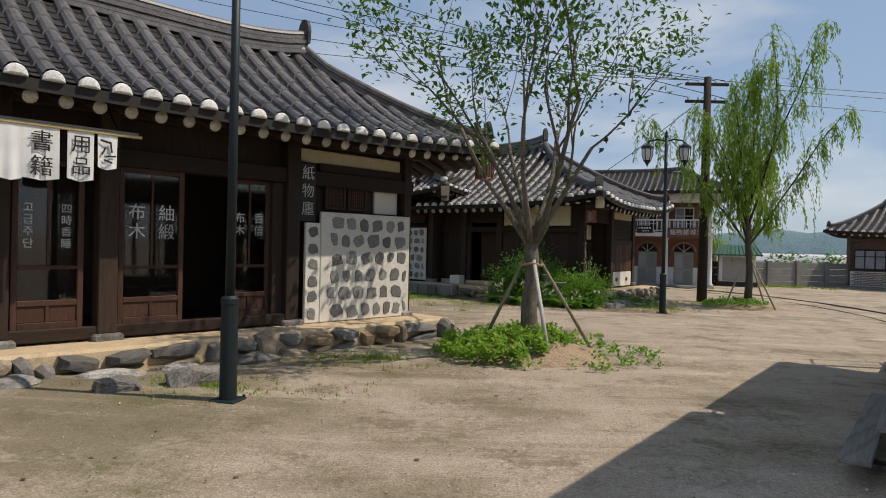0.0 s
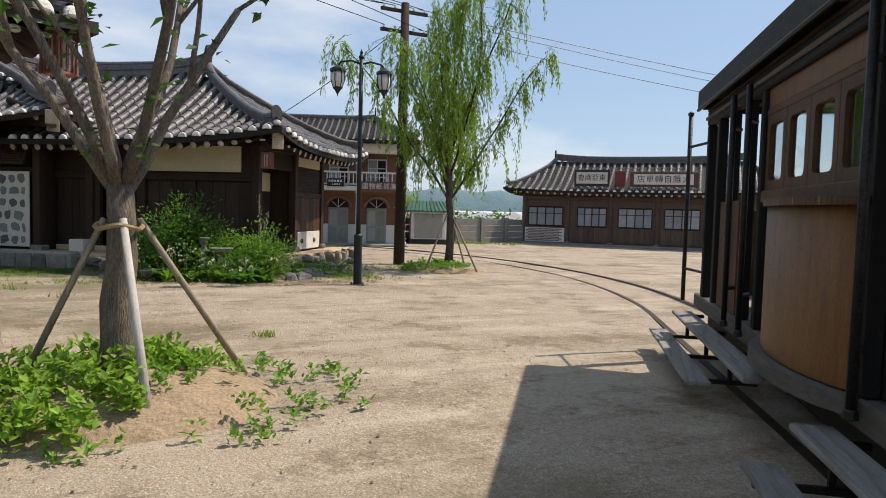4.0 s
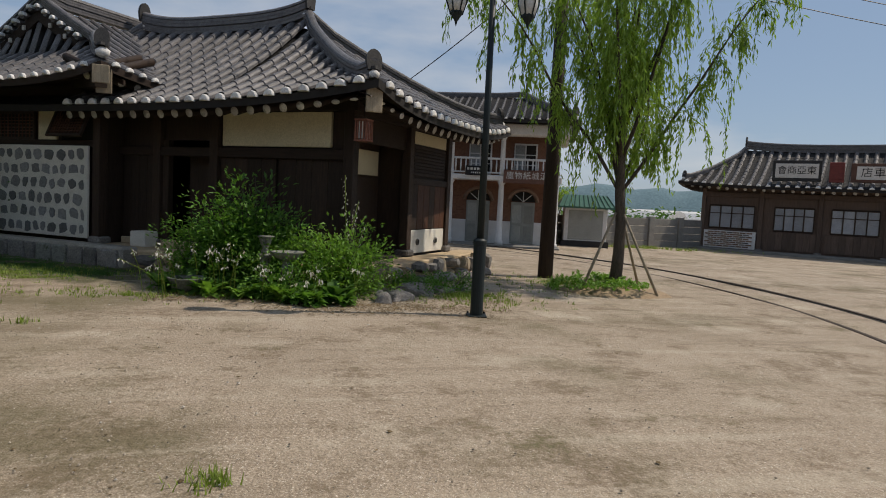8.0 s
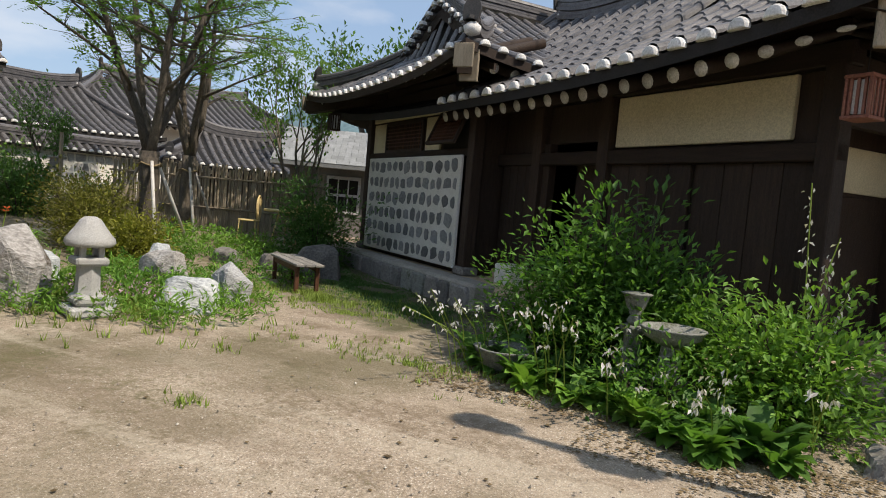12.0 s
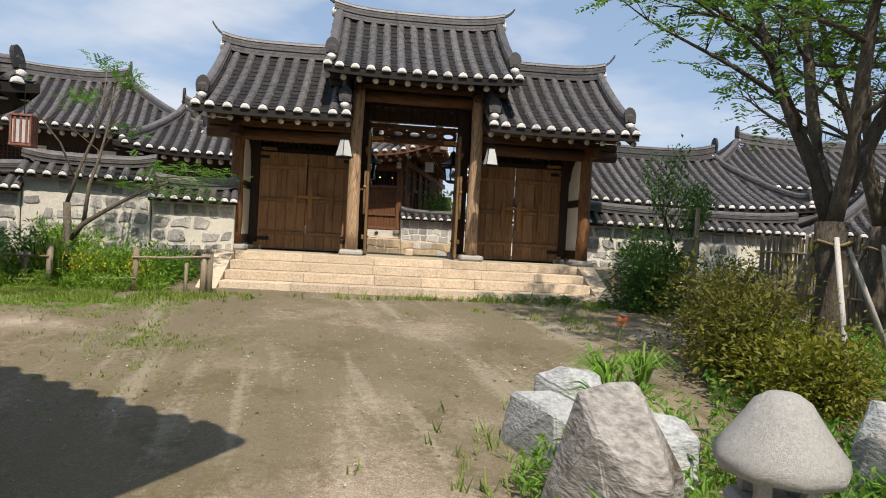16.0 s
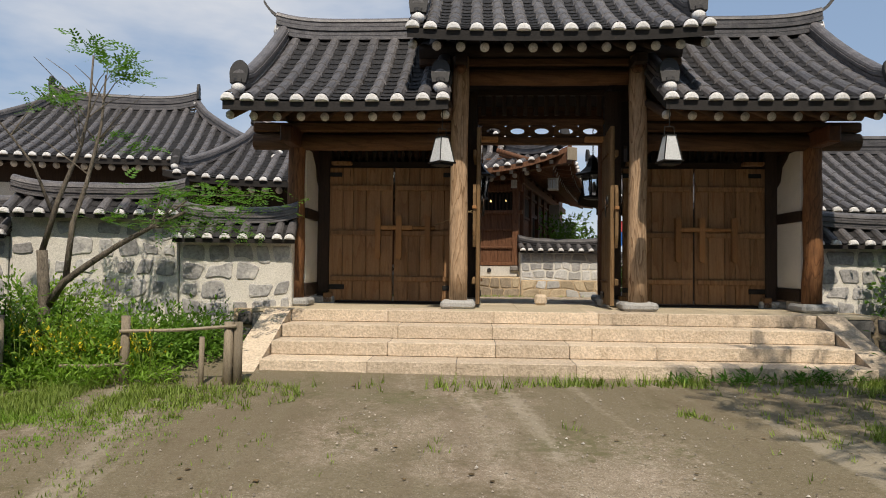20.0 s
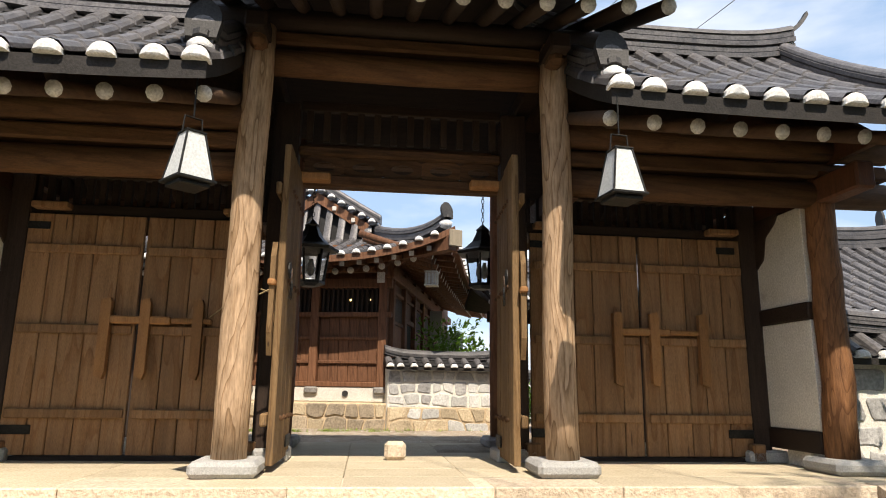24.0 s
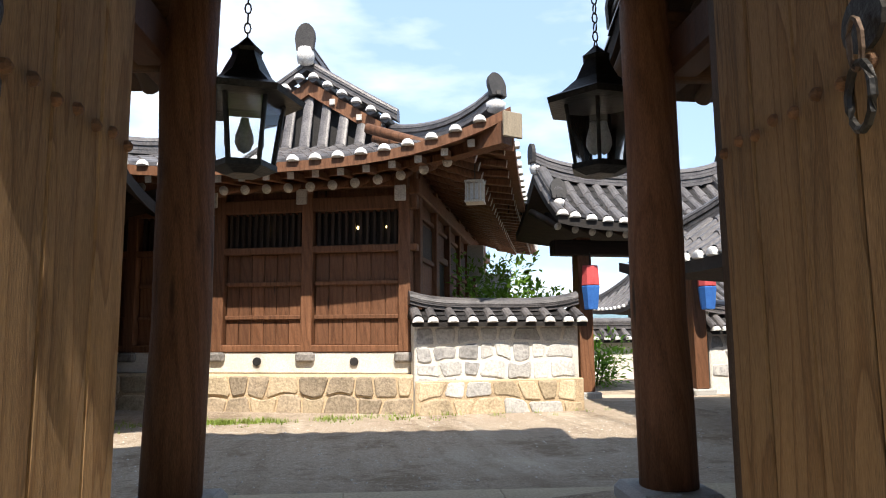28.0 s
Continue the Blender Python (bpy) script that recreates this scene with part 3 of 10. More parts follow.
def rafter_mesh(name, r, length, square=False):
    s = Shape()
    s.tube([(0, 0, 0), (0, length, length * 0.36)], r, 4 if square else 10, 0, True, 1)
    return s.data(name, [WOOD_DARK_H, RAFTER_END], not square)


RAFTER = rafter_mesh("rafter", 0.08, 1.5)
RAFTER_SMALL = rafter_mesh("rafter", 0.06, 1.2)


def roof_height(a, b, ze, zr, r, lift, gable, front=0, ridge_lift=0.0):
    def height(x, y):
        s = (b - abs(y)) / b
        if not gable:
            s = min(s, (a - abs(x)) / (a - r))
        s = max(0.0, s)
        z = ze + (zr - ze) * (0.74 * s + 0.26 * s * s)
        if gable:
            return z + lift * abs(x / a) ** 3
        return z + lift * abs(x / a * y / b) ** 3 + ridge_lift * s * abs(x / max(r, 0.1)) ** 3 * (abs(x) <= r + 0.01)
    return height


def end_plate(w=0.26, h=0.34):
    """The upright tongue-shaped tile that closes a ridge's end."""
    s = Shape()
    n = 9
    prof = [(w / 2 * math.cos(math.pi * k / (n - 1)), h * 0.45 + h * 0.55 * math.sin(math.pi * k / (n - 1))) for k in range(n)] + [(-w * 0.42, 0), (w * 0.42, 0)]
    v = [(x, y, z) for y in (-0.03, 0.03) for x, z in prof]
    k = len(prof)
    s.add(v, [tuple(range(k)), tuple(range(2 * k - 1, k - 1, -1))] + [(i, i + k, (i + 1) % k + k, (i + 1) % k) for i in range(k)])
    s.lathe([(0.07, 0), (0.07, 0.05)], 8)
    return s.data("end_tile", TILE_DARK)


PLATE = end_plate()
PLATE_BIG = end_plate(0.34, 0.46)


def ridge_on(parent, pts, w, h, layers=4, label=""):
    """A stacked ridge: thin layers of tiles, a round cap row on top and mortar below."""
    s = Shape()
    right = []
    for k in range(layers):
        ww = w * (0.5 if k % 2 == 0 else 0.42)
        right += [(ww, h * k / layers), (ww, h * (k + 0.7) / layers), (ww * 0.8, h * (k + 0.74) / layers), (ww * 0.8, h * (k + 0.97) / layers)]
    top = [(w * 0.44 * math.cos(math.pi * k / 6), h + w * 0.36 * math.sin(math.pi * k / 6)) for k in range(7)]
    s.sweep(pts, right + top + [(-x, z) for x, z in right[::-1]])
    ob = part("ridge", s, TILE, parent, label)
    return ob


def turn_z(p, q):
    return math.atan2(q[1] - p[1], q[0] - p[0])


def tiled_roof(house, a, b, ze, zr, r, lift=0.25, gable=False, spacing=0.27, rafters=(1, 1, 1, 1), m=None, ridge_h=0.34, ridge_lift=0.12, sides=(1, 1, 1, 1), thick=0.13, tile_r=0.084, rafter_me=None, clip=None, wood=None, start=None, ridge_tip=0.0):
    """A Korean tiled roof in the house's own frame: front is -y. rafters, sides: front, back, left, right. clip(x, y): where tiles are left out."""
    height = roof_height(a, b, ze, zr, r, lift, gable, ridge_lift=ridge_lift)
    deck = Shape()
    nx, ny = 24, 14
    xs, ys = [a * (2 * i / nx - 1) for i in range(nx + 1)], [b * (2 * j / ny - 1) for j in range(ny + 1)]
    top = [(x, y, height(x, y)) for x in xs for y in ys]
    bottom = [(x, y, z - thick) for x, y, z in top]
    k, w = len(top), ny + 1
    faces, marks = [], []
    for i in range(nx):
        for j in range(ny):
            q = (i * w + j, (i + 1) * w + j, (i + 1) * w + j + 1, i * w + j + 1)
            faces += [q, tuple(k + c for c in q[::-1])]
            marks += [0, 1]
    rim = [i * w for i in range(nx + 1)] + [nx * w + j for j in range(1, ny + 1)] + [i * w + ny for i in range(nx - 1, -1, -1)] + [j for j in range(ny - 1, 0, -1)]
    faces += [(rim[i], k + rim[i], k + rim[(i + 1) % len(rim)], rim[(i + 1) % len(rim)]) for i in range(len(rim))]
    deck.add(top + bottom, faces)
    deck.mi = marks + [2] * len(rim)
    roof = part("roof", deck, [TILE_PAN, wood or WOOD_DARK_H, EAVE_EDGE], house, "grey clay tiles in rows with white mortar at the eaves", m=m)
    pans = Shape()
    rows = []
    n_f = max(2, int(round(2 * a / spacing)))
    n_s = max(2, int(round(2 * b / spacing)))
    for side in range(4):
        if not sides[side] or (gable and side > 1):
            continue
        count, half = (n_f, a) if side < 2 else (n_s, b)
        for i in range(count + 1):
            c = half * (2 * i / count - 1)
            c = max(-half + 0.07, min(half - 0.07, c))
            if side < 2:
                reach = b if gable else b * min(1, (a - abs(c)) / (a - r))
                sgn = -1 if side == 0 else 1
                at = lambda d, c=c, sgn=sgn: (c, sgn * (b - d))
                way = (0, -sgn)
            else:
                reach = (a - r) * min(1, (b - abs(c)) / b)
                sgn = -1 if side == 2 else 1
                at = lambda d, c=c, sgn=sgn: (sgn * (a - d), c)
                way = (-sgn, 0)
            if reach < 0.2:
                continue
            if clip and clip(*at(0.0)):
                continue
            d0 = start(c) if start and side == 0 else 0.0
            if reach - d0 < 0.25:
                continue
            n = max(1, int(round((reach - d0) / 0.33)))
            row, ring = Shape(), 6
            side_way = (way[1], -way[0])
            vs, fs = [], []
            for q in range(n):
                for d, rr in ((d0 + (reach - d0) * q / n, tile_r * 1.1), (d0 + (reach - d0) * (q + 1) / n, tile_r * 0.9)):
                    x, y = at(d)
                    z = height(x, y)
                    for t in range(ring + 1):
                        an = math.pi * t / ring
                        vs.append((x + side_way[0] * rr * math.cos(an), y + side_way[1] * rr * math.cos(an), z + 0.012 + rr * 1.12 * math.sin(an)))
                o = q * 2 * (ring + 1)
                fs += [(o + t, o + t + 1, o + t + ring + 2, o + t + ring + 1) for t in range(ring)]
                if q:
                    fs.append(tuple(range(o, o + ring + 1)))
            row.add(vs, fs)
            rows.append(part("cover_tile", row, TILE, roof, smooth=False))
            x, y = at(-0.02)
            z = height(*at(0.02))
            if not d0:
                part("end_cap", CAP, MORTAR, roof, m=Matrix.Translation((x, y, z - 0.012)) @ Euler((0, 0, math.atan2(-way[1], -way[0]) + radians(90))).to_matrix().to_4x4() @ Matrix.Diagonal((tile_r / 0.078, 1, tile_r / 0.078, 1)))
            # concave tiles between this row and the next
            if i < count:
                c2 = half * (2 * (i + 1) / count - 1)
                mid = (c + c2) / 2
                reach2 = (b if gable else b * min(1, (a - abs(mid)) / (a - r))) if side < 2 else (a - r) * min(1, (b - abs(mid)) / b)
                nn = max(1, int(reach2 / 0.16))
                ww = (c2 - c) / 2 - tile_r * 0.6
                for q in range(nn):
                    pv = []
                    for d, up in ((reach2 * q / nn - 0.012, 0.022), (reach2 * (q + 1) / nn, 0.006)):
                        for e, dz in ((-ww, 0.012), (0, 0.0), (ww, 0.012)):
                            px, py = (mid + e, sgn * (b - d)) if side < 2 else (sgn * (a - d), mid + e)
                            pv.append((px, py, height(px, py) + up + dz))
                    pans.add(pv, [(0, 1, 4, 3), (1, 2, 5, 4)])
        # rafters under this side
        if rafters[side]:
            nr = max(2, int(2 * half / max(0.28, spacing)))
            for i in range(nr + 1):
                c = half * (2 * i / nr - 1) * 0.97
                x, y = (c, (-1 if side == 0 else 1) * (b - 0.16)) if side < 2 else ((-1 if side == 2 else 1) * (a - 0.16), c)
                if (clip and clip(x, y)) or (start and side == 0 and start(c)):
                    continue
                z = height(x, y) - thick - 0.12
                ang = {0: 0, 1: 180, 2: -90, 3: 90}[side]
                short = 1.0 if gable else max(0.14, min(1.0, (half - abs(c)) / 1.7))
                part("rafter", rafter_me or RAFTER, None, roof, m=pose(x, y, z, 0, 0, ang) @ Matrix.Diagonal((1, short, short, 1)) if short < 1 else pose(x, y, z, 0, 0, ang))
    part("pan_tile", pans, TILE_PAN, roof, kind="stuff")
    # ridges
    rl = a if gable else r
    pts = [(rl * t, 0, height(rl * t, 0) - 0.02 + 0.10 * abs(t) ** 4) for t in [i / 8 - 1 for i in range(17)]]
    ridge_on(roof, pts, 0.24, ridge_h)
    if ridge_tip:
        for s in (-1, 1):
            e = pts[-1 if s > 0 else 0]
            part("ridge_horn", Shape().sweep([(e[0] + s * (0.3 * t - 0.06), 0, e[2] + ridge_h - 0.02 + ridge_tip * t * t) for t in (0, 0.3, 0.6, 0.85, 1.0)], [(-0.05, 0), (0.05, 0), (0.035, 0.06), (-0.035, 0.06)]), TILE_DARK, roof)
    if b < 0.6:
        return roof, height
    for s in (-1, 1):
        x = s * (rl + 0.03)
        if not ridge_tip:
            part("end_tile", PLATE_BIG if not gable else PLATE, None, roof, m=pose(x, 0, height(s * rl, 0) + 0.12 + ridge_h * 0.4, 0, 0, 90))
        lump = Shape().lathe([(0.02, -0.12), (0.09, -0.09), (0.115, 0), (0.085, 0.09), (0.02, 0.12)], 10)
        part("mortar_lump", lump, MORTAR, roof, m=pose(s * (rl - 0.04), 0, height(s * rl, 0) + 0.14), smooth=True)
    for sx in (-1, 1):
        for sy in (-1, 1):
            if gable:
                p = [(sx * (a - 0.12), sy * (b - 0.25) * t, height(sx * (a - 0.12), sy * (b - 0.25) * t) + 0.02) for t in [i / 6 for i in range(7)]]
            else:
                p = [(sx * (r + (a - 0.2 - r) * t), sy * (b - 0.2) * t, height(sx * (r + (a - 0.2 - r) * t), sy * (b - 0.2) * t) + 0.02) for t in [i / 8 for i in range(9)]]
            if clip and clip(*p[-1][:2]):
                continue
            p[-1] = (*p[-1][:2], p[-1][2] + 0.06)
            ridge_on(roof, p, 0.2, 0.2, 3)
            e = p[-1]
            ang = math.degrees(turn_z(p[-2], p[-1])) + 90
            part("end_tile", PLATE, None, roof, m=pose(e[0], e[1], e[2] + 0.08, -12, 0, ang))
            lump = Shape().lathe([(0.02, -0.08), (0.08, -0.05), (0.09, 0.02), (0.02, 0.08)], 9)
            part("mortar_lump", lump, MORTAR, roof, m=pose(e[0], e[1], e[2] + 0.02), smooth=True)
    return roof, height


RAFTER_HALL = Shape().tube([(0, 0, 0), (0, 1.5, 0.5)], 0.07, 10, 0, True, 1).data("rafter", [WOOD_HALL, RAFTER_END], True)
FLYING = Shape().slab(-0.045, 0.045, 0.0, 0.9, -0.045, 0.045, 0.008).data("flying_rafter", WOOD_HALL)
FLYING_END = Shape().slab(-0.047, 0.047, -0.008, 0.0, -0.047, 0.047, 0.004).data("rafter_end", RAFTER_END)


def gabled_hip_roof(house, m, half, depth, ze, zr, gab, gw, rise, lift, wood, rafter_me, flying, left_rows):
    """Hip-and-gable roof whose gable end looks at -y; u across, v back from the front eave."""
    bend = lambda s: 0.88 * s + 0.12 * s * s

    def height(u, v):
        s = max(0.0, 1 - abs(u) / half)
        z = ze + (zr - ze) * bend(s)
        if v < gab:
            z = min(z, ze + rise * bend(max(0.0, v) / gab))
        return z + lift * abs(u / half) ** 3 * max(0.0, 1 - max(0.0, v) / 4.5) ** 3

    nu = 22
    vs = [0, 0.3, 0.65, 1.0, 1.4, 1.8, gab - 0.001, gab, 2.4, 3.0, 3.8, 4.6, 6, 8, depth]
    us = [half * (2 * i / nu - 1) for i in range(nu + 1)]
    top = [(u, v, height(u, v)) for u in us for v in vs]
    k, w = len(top), len(vs)
    faces, marks = [], []
    for i in range(nu):
        for j in range(w - 1):
            c = (i * w + j, (i + 1) * w + j, (i + 1) * w + j + 1, i * w + j + 1)
            faces += [c, tuple(k + e for e in c[::-1])]
            marks += [0, 1]
    rim = [i * w for i in range(nu + 1)] + [nu * w + j for j in range(1, w)] + [i * w + w - 1 for i in range(nu - 1, -1, -1)] + [j for j in range(w - 2, 0, -1)]
    faces += [(rim[i], k + rim[i], k + rim[(i + 1) % len(rim)], rim[(i + 1) % len(rim)]) for i in range(len(rim))]
    deck = Shape().add(top + [(x, y, z - 0.13) for x, y, z in top], faces)
    deck.mi = marks + [1] * len(rim)
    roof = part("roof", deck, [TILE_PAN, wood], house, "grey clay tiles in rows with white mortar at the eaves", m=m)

    def tile_row(at, way, reach, r=0.085):
        n = max(1, int(round(reach / 0.33)))
        pv, pf, ring = [], [], 6
        side = (way[1], -way[0])
        for q in range(n):
            for d, rr in ((reach * q / n, r * 1.08), (reach * (q + 1) / n, r * 0.9)):
                x, y = at(d)
                z = height(x, y)
                pv += [(x + side[0] * rr * math.cos(math.pi * t / ring), y + side[1] * rr * math.cos(math.pi * t / ring), z - 0.01 + rr * 1.05 * math.sin(math.pi * t / ring)) for t in range(ring + 1)]
            o = q * 2 * (ring + 1)
            pf += [(o + t, o + t + 1, o + t + ring + 2, o + t + ring + 1) for t in range(ring)]
            if q:
                pf.append(tuple(range(o, o + ring + 1)))
        part("cover_tile", Shape().add(pv, pf), TILE, roof)
        x, y = at(-0.02)
        part("end_cap", CAP, MORTAR, roof, m=Matrix.Translation((x, y, height(*at(0.02)) - 0.012)) @ Euler((0, 0, math.atan2(-way[1], -way[0]) + radians(90))).to_matrix().to_4x4())

    for i in range(23):
        u = -half + 0.08 + (2 * half - 0.16) * i / 22
        reach = min(gab, gab * (half - abs(u)) / (half - gw))
        if reach > 0.2:
            tile_row(lambda d, u=u: (u, d), (0, 1), reach)
    v = 0.3
    while v < depth:
        for s0 in (-1, 1):
            reach = half - 0.1 if v > gab else (half - gw) * v / gab
            if reach > 0.2 and (s0 > 0 or v < left_rows):
                tile_row(lambda d, v=v, s0=s0: (s0 * (half - d), v), (-s0, 0), reach)
        v += 0.3
    # ridges: along the top, down the gable's edges, out to the corners
    ridge_on(roof, [(0, gab - 0.25 + (depth - gab) / 7 * i, zr + (0.16 if i == 0 else 0.04)) for i in range(8)], 0.24, 0.26)
    part("end_tile", PLATE_BIG, None, roof, m=pose(0, gab - 0.32, zr + 0.34))
    part("mortar_lump", Shape().lathe([(0.02, -0.16), (0.13, -0.12), (0.15, 0), (0.12, 0.12), (0.02, 0.16)], 10), MORTAR, roof, m=pose(0, gab - 0.3, zr + 0.26), smooth=True)
    for s0 in (-1, 1):
        edge = [(s0 * (gw + 0.1) * t, gab - 0.12, height(s0 * (gw + 0.1) * t, gab + 0.1) + 0.06) for t in [i / 6 for i in range(7)]]
        ridge_on(roof, edge, 0.2, 0.14, 3)
        for i in range(6):
            u = s0 * (0.12 + 0.24 * i)
            part("end_cap", CAP, MORTAR, roof, m=Matrix.Translation((u, gab - 0.27, height(u, gab + 0.1) - 0.03)))
            part("cover_tile", Shape().tube([(u, gab - 0.26, height(u, gab + 0.1) - 0.02), (u, gab + 0.4, height(u, gab + 0.4) + 0.0)], 0.075, 8), TILE, roof)
        part("barge_board", Shape().sweep([(s0 * 1.22 * t, gab - 0.12, height(s0 * 1.22 * t, gab + 0.1) - 0.34) for t in [i / 6 for i in range(7)]], [(-0.04, 0), (0.04, 0), (0.04, 0.24), (-0.04, 0.24)]), wood, roof, "brown curved barge board")
        for t in (0.3, 0.62, 0.9):
            u = s0 * 1.4 * t
            part("purlin_end", Shape().slab(u - 0.045, u + 0.045, gab - 0.2, gab - 0.16, height(u, gab + 0.1) - 0.28, height(u, gab + 0.1) - 0.18, 0.006), RAFTER_END, roof)
        hip = [(s0 * (gw + (half - 0.2 - gw) * t), gab - 0.05 - (gab - 0.25) * t, height(s0 * (gw + (half - 0.2 - gw) * t), gab - 0.05 - (gab - 0.25) * t) + 0.03 + 0.1 * t * t) for t in [i / 8 for i in range(9)]]
        ridge_on(roof, hip, 0.22, 0.2, 3)
        e = hip[-1]
        part("end_tile", PLATE, None, roof, m=pose(e[0] + s0 * 0.04, e[1] - 0.06, e[2] + 0.14, -14, 0, s0 * 40))
        part("mortar_lump", Shape().lathe([(0.02, -0.10), (0.11, -0.06), (0.13, 0.03), (0.02, 0.12)], 9), MORTAR, roof, m=pose(e[0], e[1], e[2] + 0.04), smooth=True)
        part("corner_board", Shape().slab(-0.14, 0.14, -0.02, 0.02, -0.28, 0.04, 0.01), BAMBOO, roof, "grey board closing the roof corner", m=pose(s0 * (half + 0.02), -0.02, height(s0 * half, 0) - 0.12, 0, 0, s0 * 40))
        part("hip_rafter", Shape().sweep([(s0 * (half - 0.05), 0.05, height(s0 * half, 0) - 0.46), (s0 * 1.5, 1.2, ze + 0.02)], [(-0.1, 0), (0.1, 0), (0.1, 0.28), (-0.1, 0.28)]), wood, roof)
    gz = [(-gw - 0.1, ze + rise - 0.15), (gw + 0.1, ze + rise - 0.15), (gw * 0.5, height(gw * 0.5, gab + 0.1) - 0.1), (0, zr - 0.1), (-gw * 0.5, height(gw * 0.5, gab + 0.1) - 0.1)]
    pent = Shape().add([(x, y, z) for y in (gab + 0.06, gab + 0.1) for x, z in gz], [(0, 1, 2, 3, 4), (9, 8, 7, 6, 5)] + [(i, i + 5, (i + 1) % 5 + 5, (i + 1) % 5) for i in range(5)])
    part("gable", pent, wood, roof, "brown timber gable")
    for s0 in (-1, 1):
        part("gable_batten", Shape().sweep([(s0 * 0.04, gab + 0.03, zr - 0.36), (s0 * 0.55, gab + 0.03, zr - 0.7)], [(-0.03, 0), (0.03, 0), (0.03, 0.12), (-0.03, 0.12)]), wood, roof)
    # round rafters with square flying rafters above them
    for i in range(19):
        u = -half + 0.35 + (2 * half - 0.7) * i / 18
        z = height(u, 0.5) - 0.13
        part("rafter", rafter_me, None, roof, m=pose(u * 0.93, 0.55 if flying else 0.18, z - (0.26 if flying else 0.12) + (0.12 if flying else 0.02) * abs(u / half) ** 3, 0, 0, 0))
        u2 = u + 0.18
        if flying and u2 < half - 0.2:
            zz = height(u2, 0.15) - 0.13
            part("flying_rafter", FLYING, None, roof, m=pose(u2, 0.14, zz - 0.07, 8))
            part("rafter_end", FLYING_END, None, roof, m=pose(u2, 0.138, zz - 0.07, 8))
    part("rafter_batten", Shape().sweep([(u, 0.5, height(u, 0.5) - 0.27) for u in us], [(-0.02, 0), (0.02, 0), (0.02, 0.09), (-0.02, 0.09)]), wood, roof)
    for i in range(int((depth - 1) / 0.36)):
        v = 0.6 + i * 0.36
        part("rafter", rafter_me, None, roof, m=pose(half - (0.5 if flying else 0.18), v, height(half - (0.45 if flying else 0.16), v) - (0.36 if flying else 0.24), 0, 0, 90))
        if flying:
            part("flying_rafter", FLYING, None, roof, m=pose(half - 0.14, v + 0.16, height(half - 0.15, v) - 0.2, 8, 0, 90))
            part("rafter_end", FLYING_END, None, roof, m=pose(half - 0.138, v + 0.16, height(half - 0.15, v) - 0.2, 8, 0, 90))


# ---------------------------------------------------------------- ground
def ground_material():
    m = material("sandy_gravel_ground", (0.31, 0.243, 0.178), (0.465, 0.376, 0.288), 0.5, rough=0.95, bump=0.9, vary=0, fine=38)
    nt = m.node_tree
    bsdf = nt.nodes["Principled BSDF"]
    src = bsdf.inputs["Base Color"].links[0].from_socket
    co = nt.nodes.new("ShaderNodeTexCoord").outputs["Object"]

    def math_node(op, a, b, c=None):
        n = nt.nodes.new("ShaderNodeMath")
        n.operation = op
        for k, v in enumerate((a, b, c)):
            if v is None:
                continue
            if isinstance(v, (int, float)):
                n.inputs[k].default_value = v
            else:
                nt.links.new(v, n.inputs[k])
        return n.outputs[0]

    def tint(fac, strength, col, paint):
        return mix_node(nt, math_node("MULTIPLY", fac, strength), col, paint)

    grain, coarse = noise_node(nt, co, 85, 3, 0.7), noise_node(nt, co, 14, 4, 0.75)
    # grit and small stones
    vor = nt.nodes.new("ShaderNodeTexVoronoi")
    vor.inputs["Scale"].default_value = 80
    nt.links.new(co, vor.inputs["Vector"])
    col = mix_node(nt, 0.28, src, ramp_node(nt, vor.outputs["Distance"], [(0.0, (0.56, 0.50, 0.41)), (0.55, (0.17, 0.135, 0.095))]))
    col = tint(ramp_node(nt, grain, [(0.60, (0, 0, 0)), (0.65, (1, 1, 1))]), 0.9, col, (0.74, 0.69, 0.61))
    col = tint(ramp_node(nt, grain, [(0.34, (1, 1, 1)), (0.40, (0, 0, 0))]), 0.9, col, (0.085, 0.064, 0.042))
    mid = noise_node(nt, co, 17, 8, 0.9)
    col = tint(ramp_node(nt, mid, [(0.54, (0, 0, 0)), (0.66, (1, 1, 1))]), 0.5, col, (0.62, 0.53, 0.44))
    col = tint(ramp_node(nt, mid, [(0.36, (1, 1, 1)), (0.47, (0, 0, 0))]), 0.5, col, (0.16, 0.122, 0.08))
    # drifts of finer dirt with gritty borders
    drift = math_node("ADD", noise_node(nt, co, 1.1, 6, 0.68), math_node("MULTIPLY_ADD", coarse, 0.35, -0.175))
    col = tint(ramp_node(nt, drift, [(0.52, (0, 0, 0)), (0.64, (1, 1, 1))]), 0.72, col, (0.16, 0.117, 0.076))
    pale = math_node("ADD", noise_node(nt, co, 0.7, 5, 0.6), math_node("MULTIPLY_ADD", grain, 0.3, -0.15))
    col = tint(ramp_node(nt, pale, [(0.55, (0, 0, 0)), (0.70, (1, 1, 1))]), 0.5, col, (0.52, 0.46, 0.37))
    # damp, mossy stretches, more of them west of the shop houses
    sep = nt.nodes.new("ShaderNodeSeparateXYZ")
    nt.links.new(co, sep.inputs[0])
    west = nt.nodes.new("ShaderNodeMapRange")
    west.inputs["From Min"].default_value, west.inputs["From Max"].default_value = 4.0, -4.5
    nt.links.new(sep.outputs["X"], west.inputs["Value"])
    court = nt.nodes.new("ShaderNodeMapRange")
    court.inputs["From Min"].default_value, court.inputs["From Max"].default_value = -16.5, -14.5
    nt.links.new(sep.outputs["X"], court.inputs["Value"])
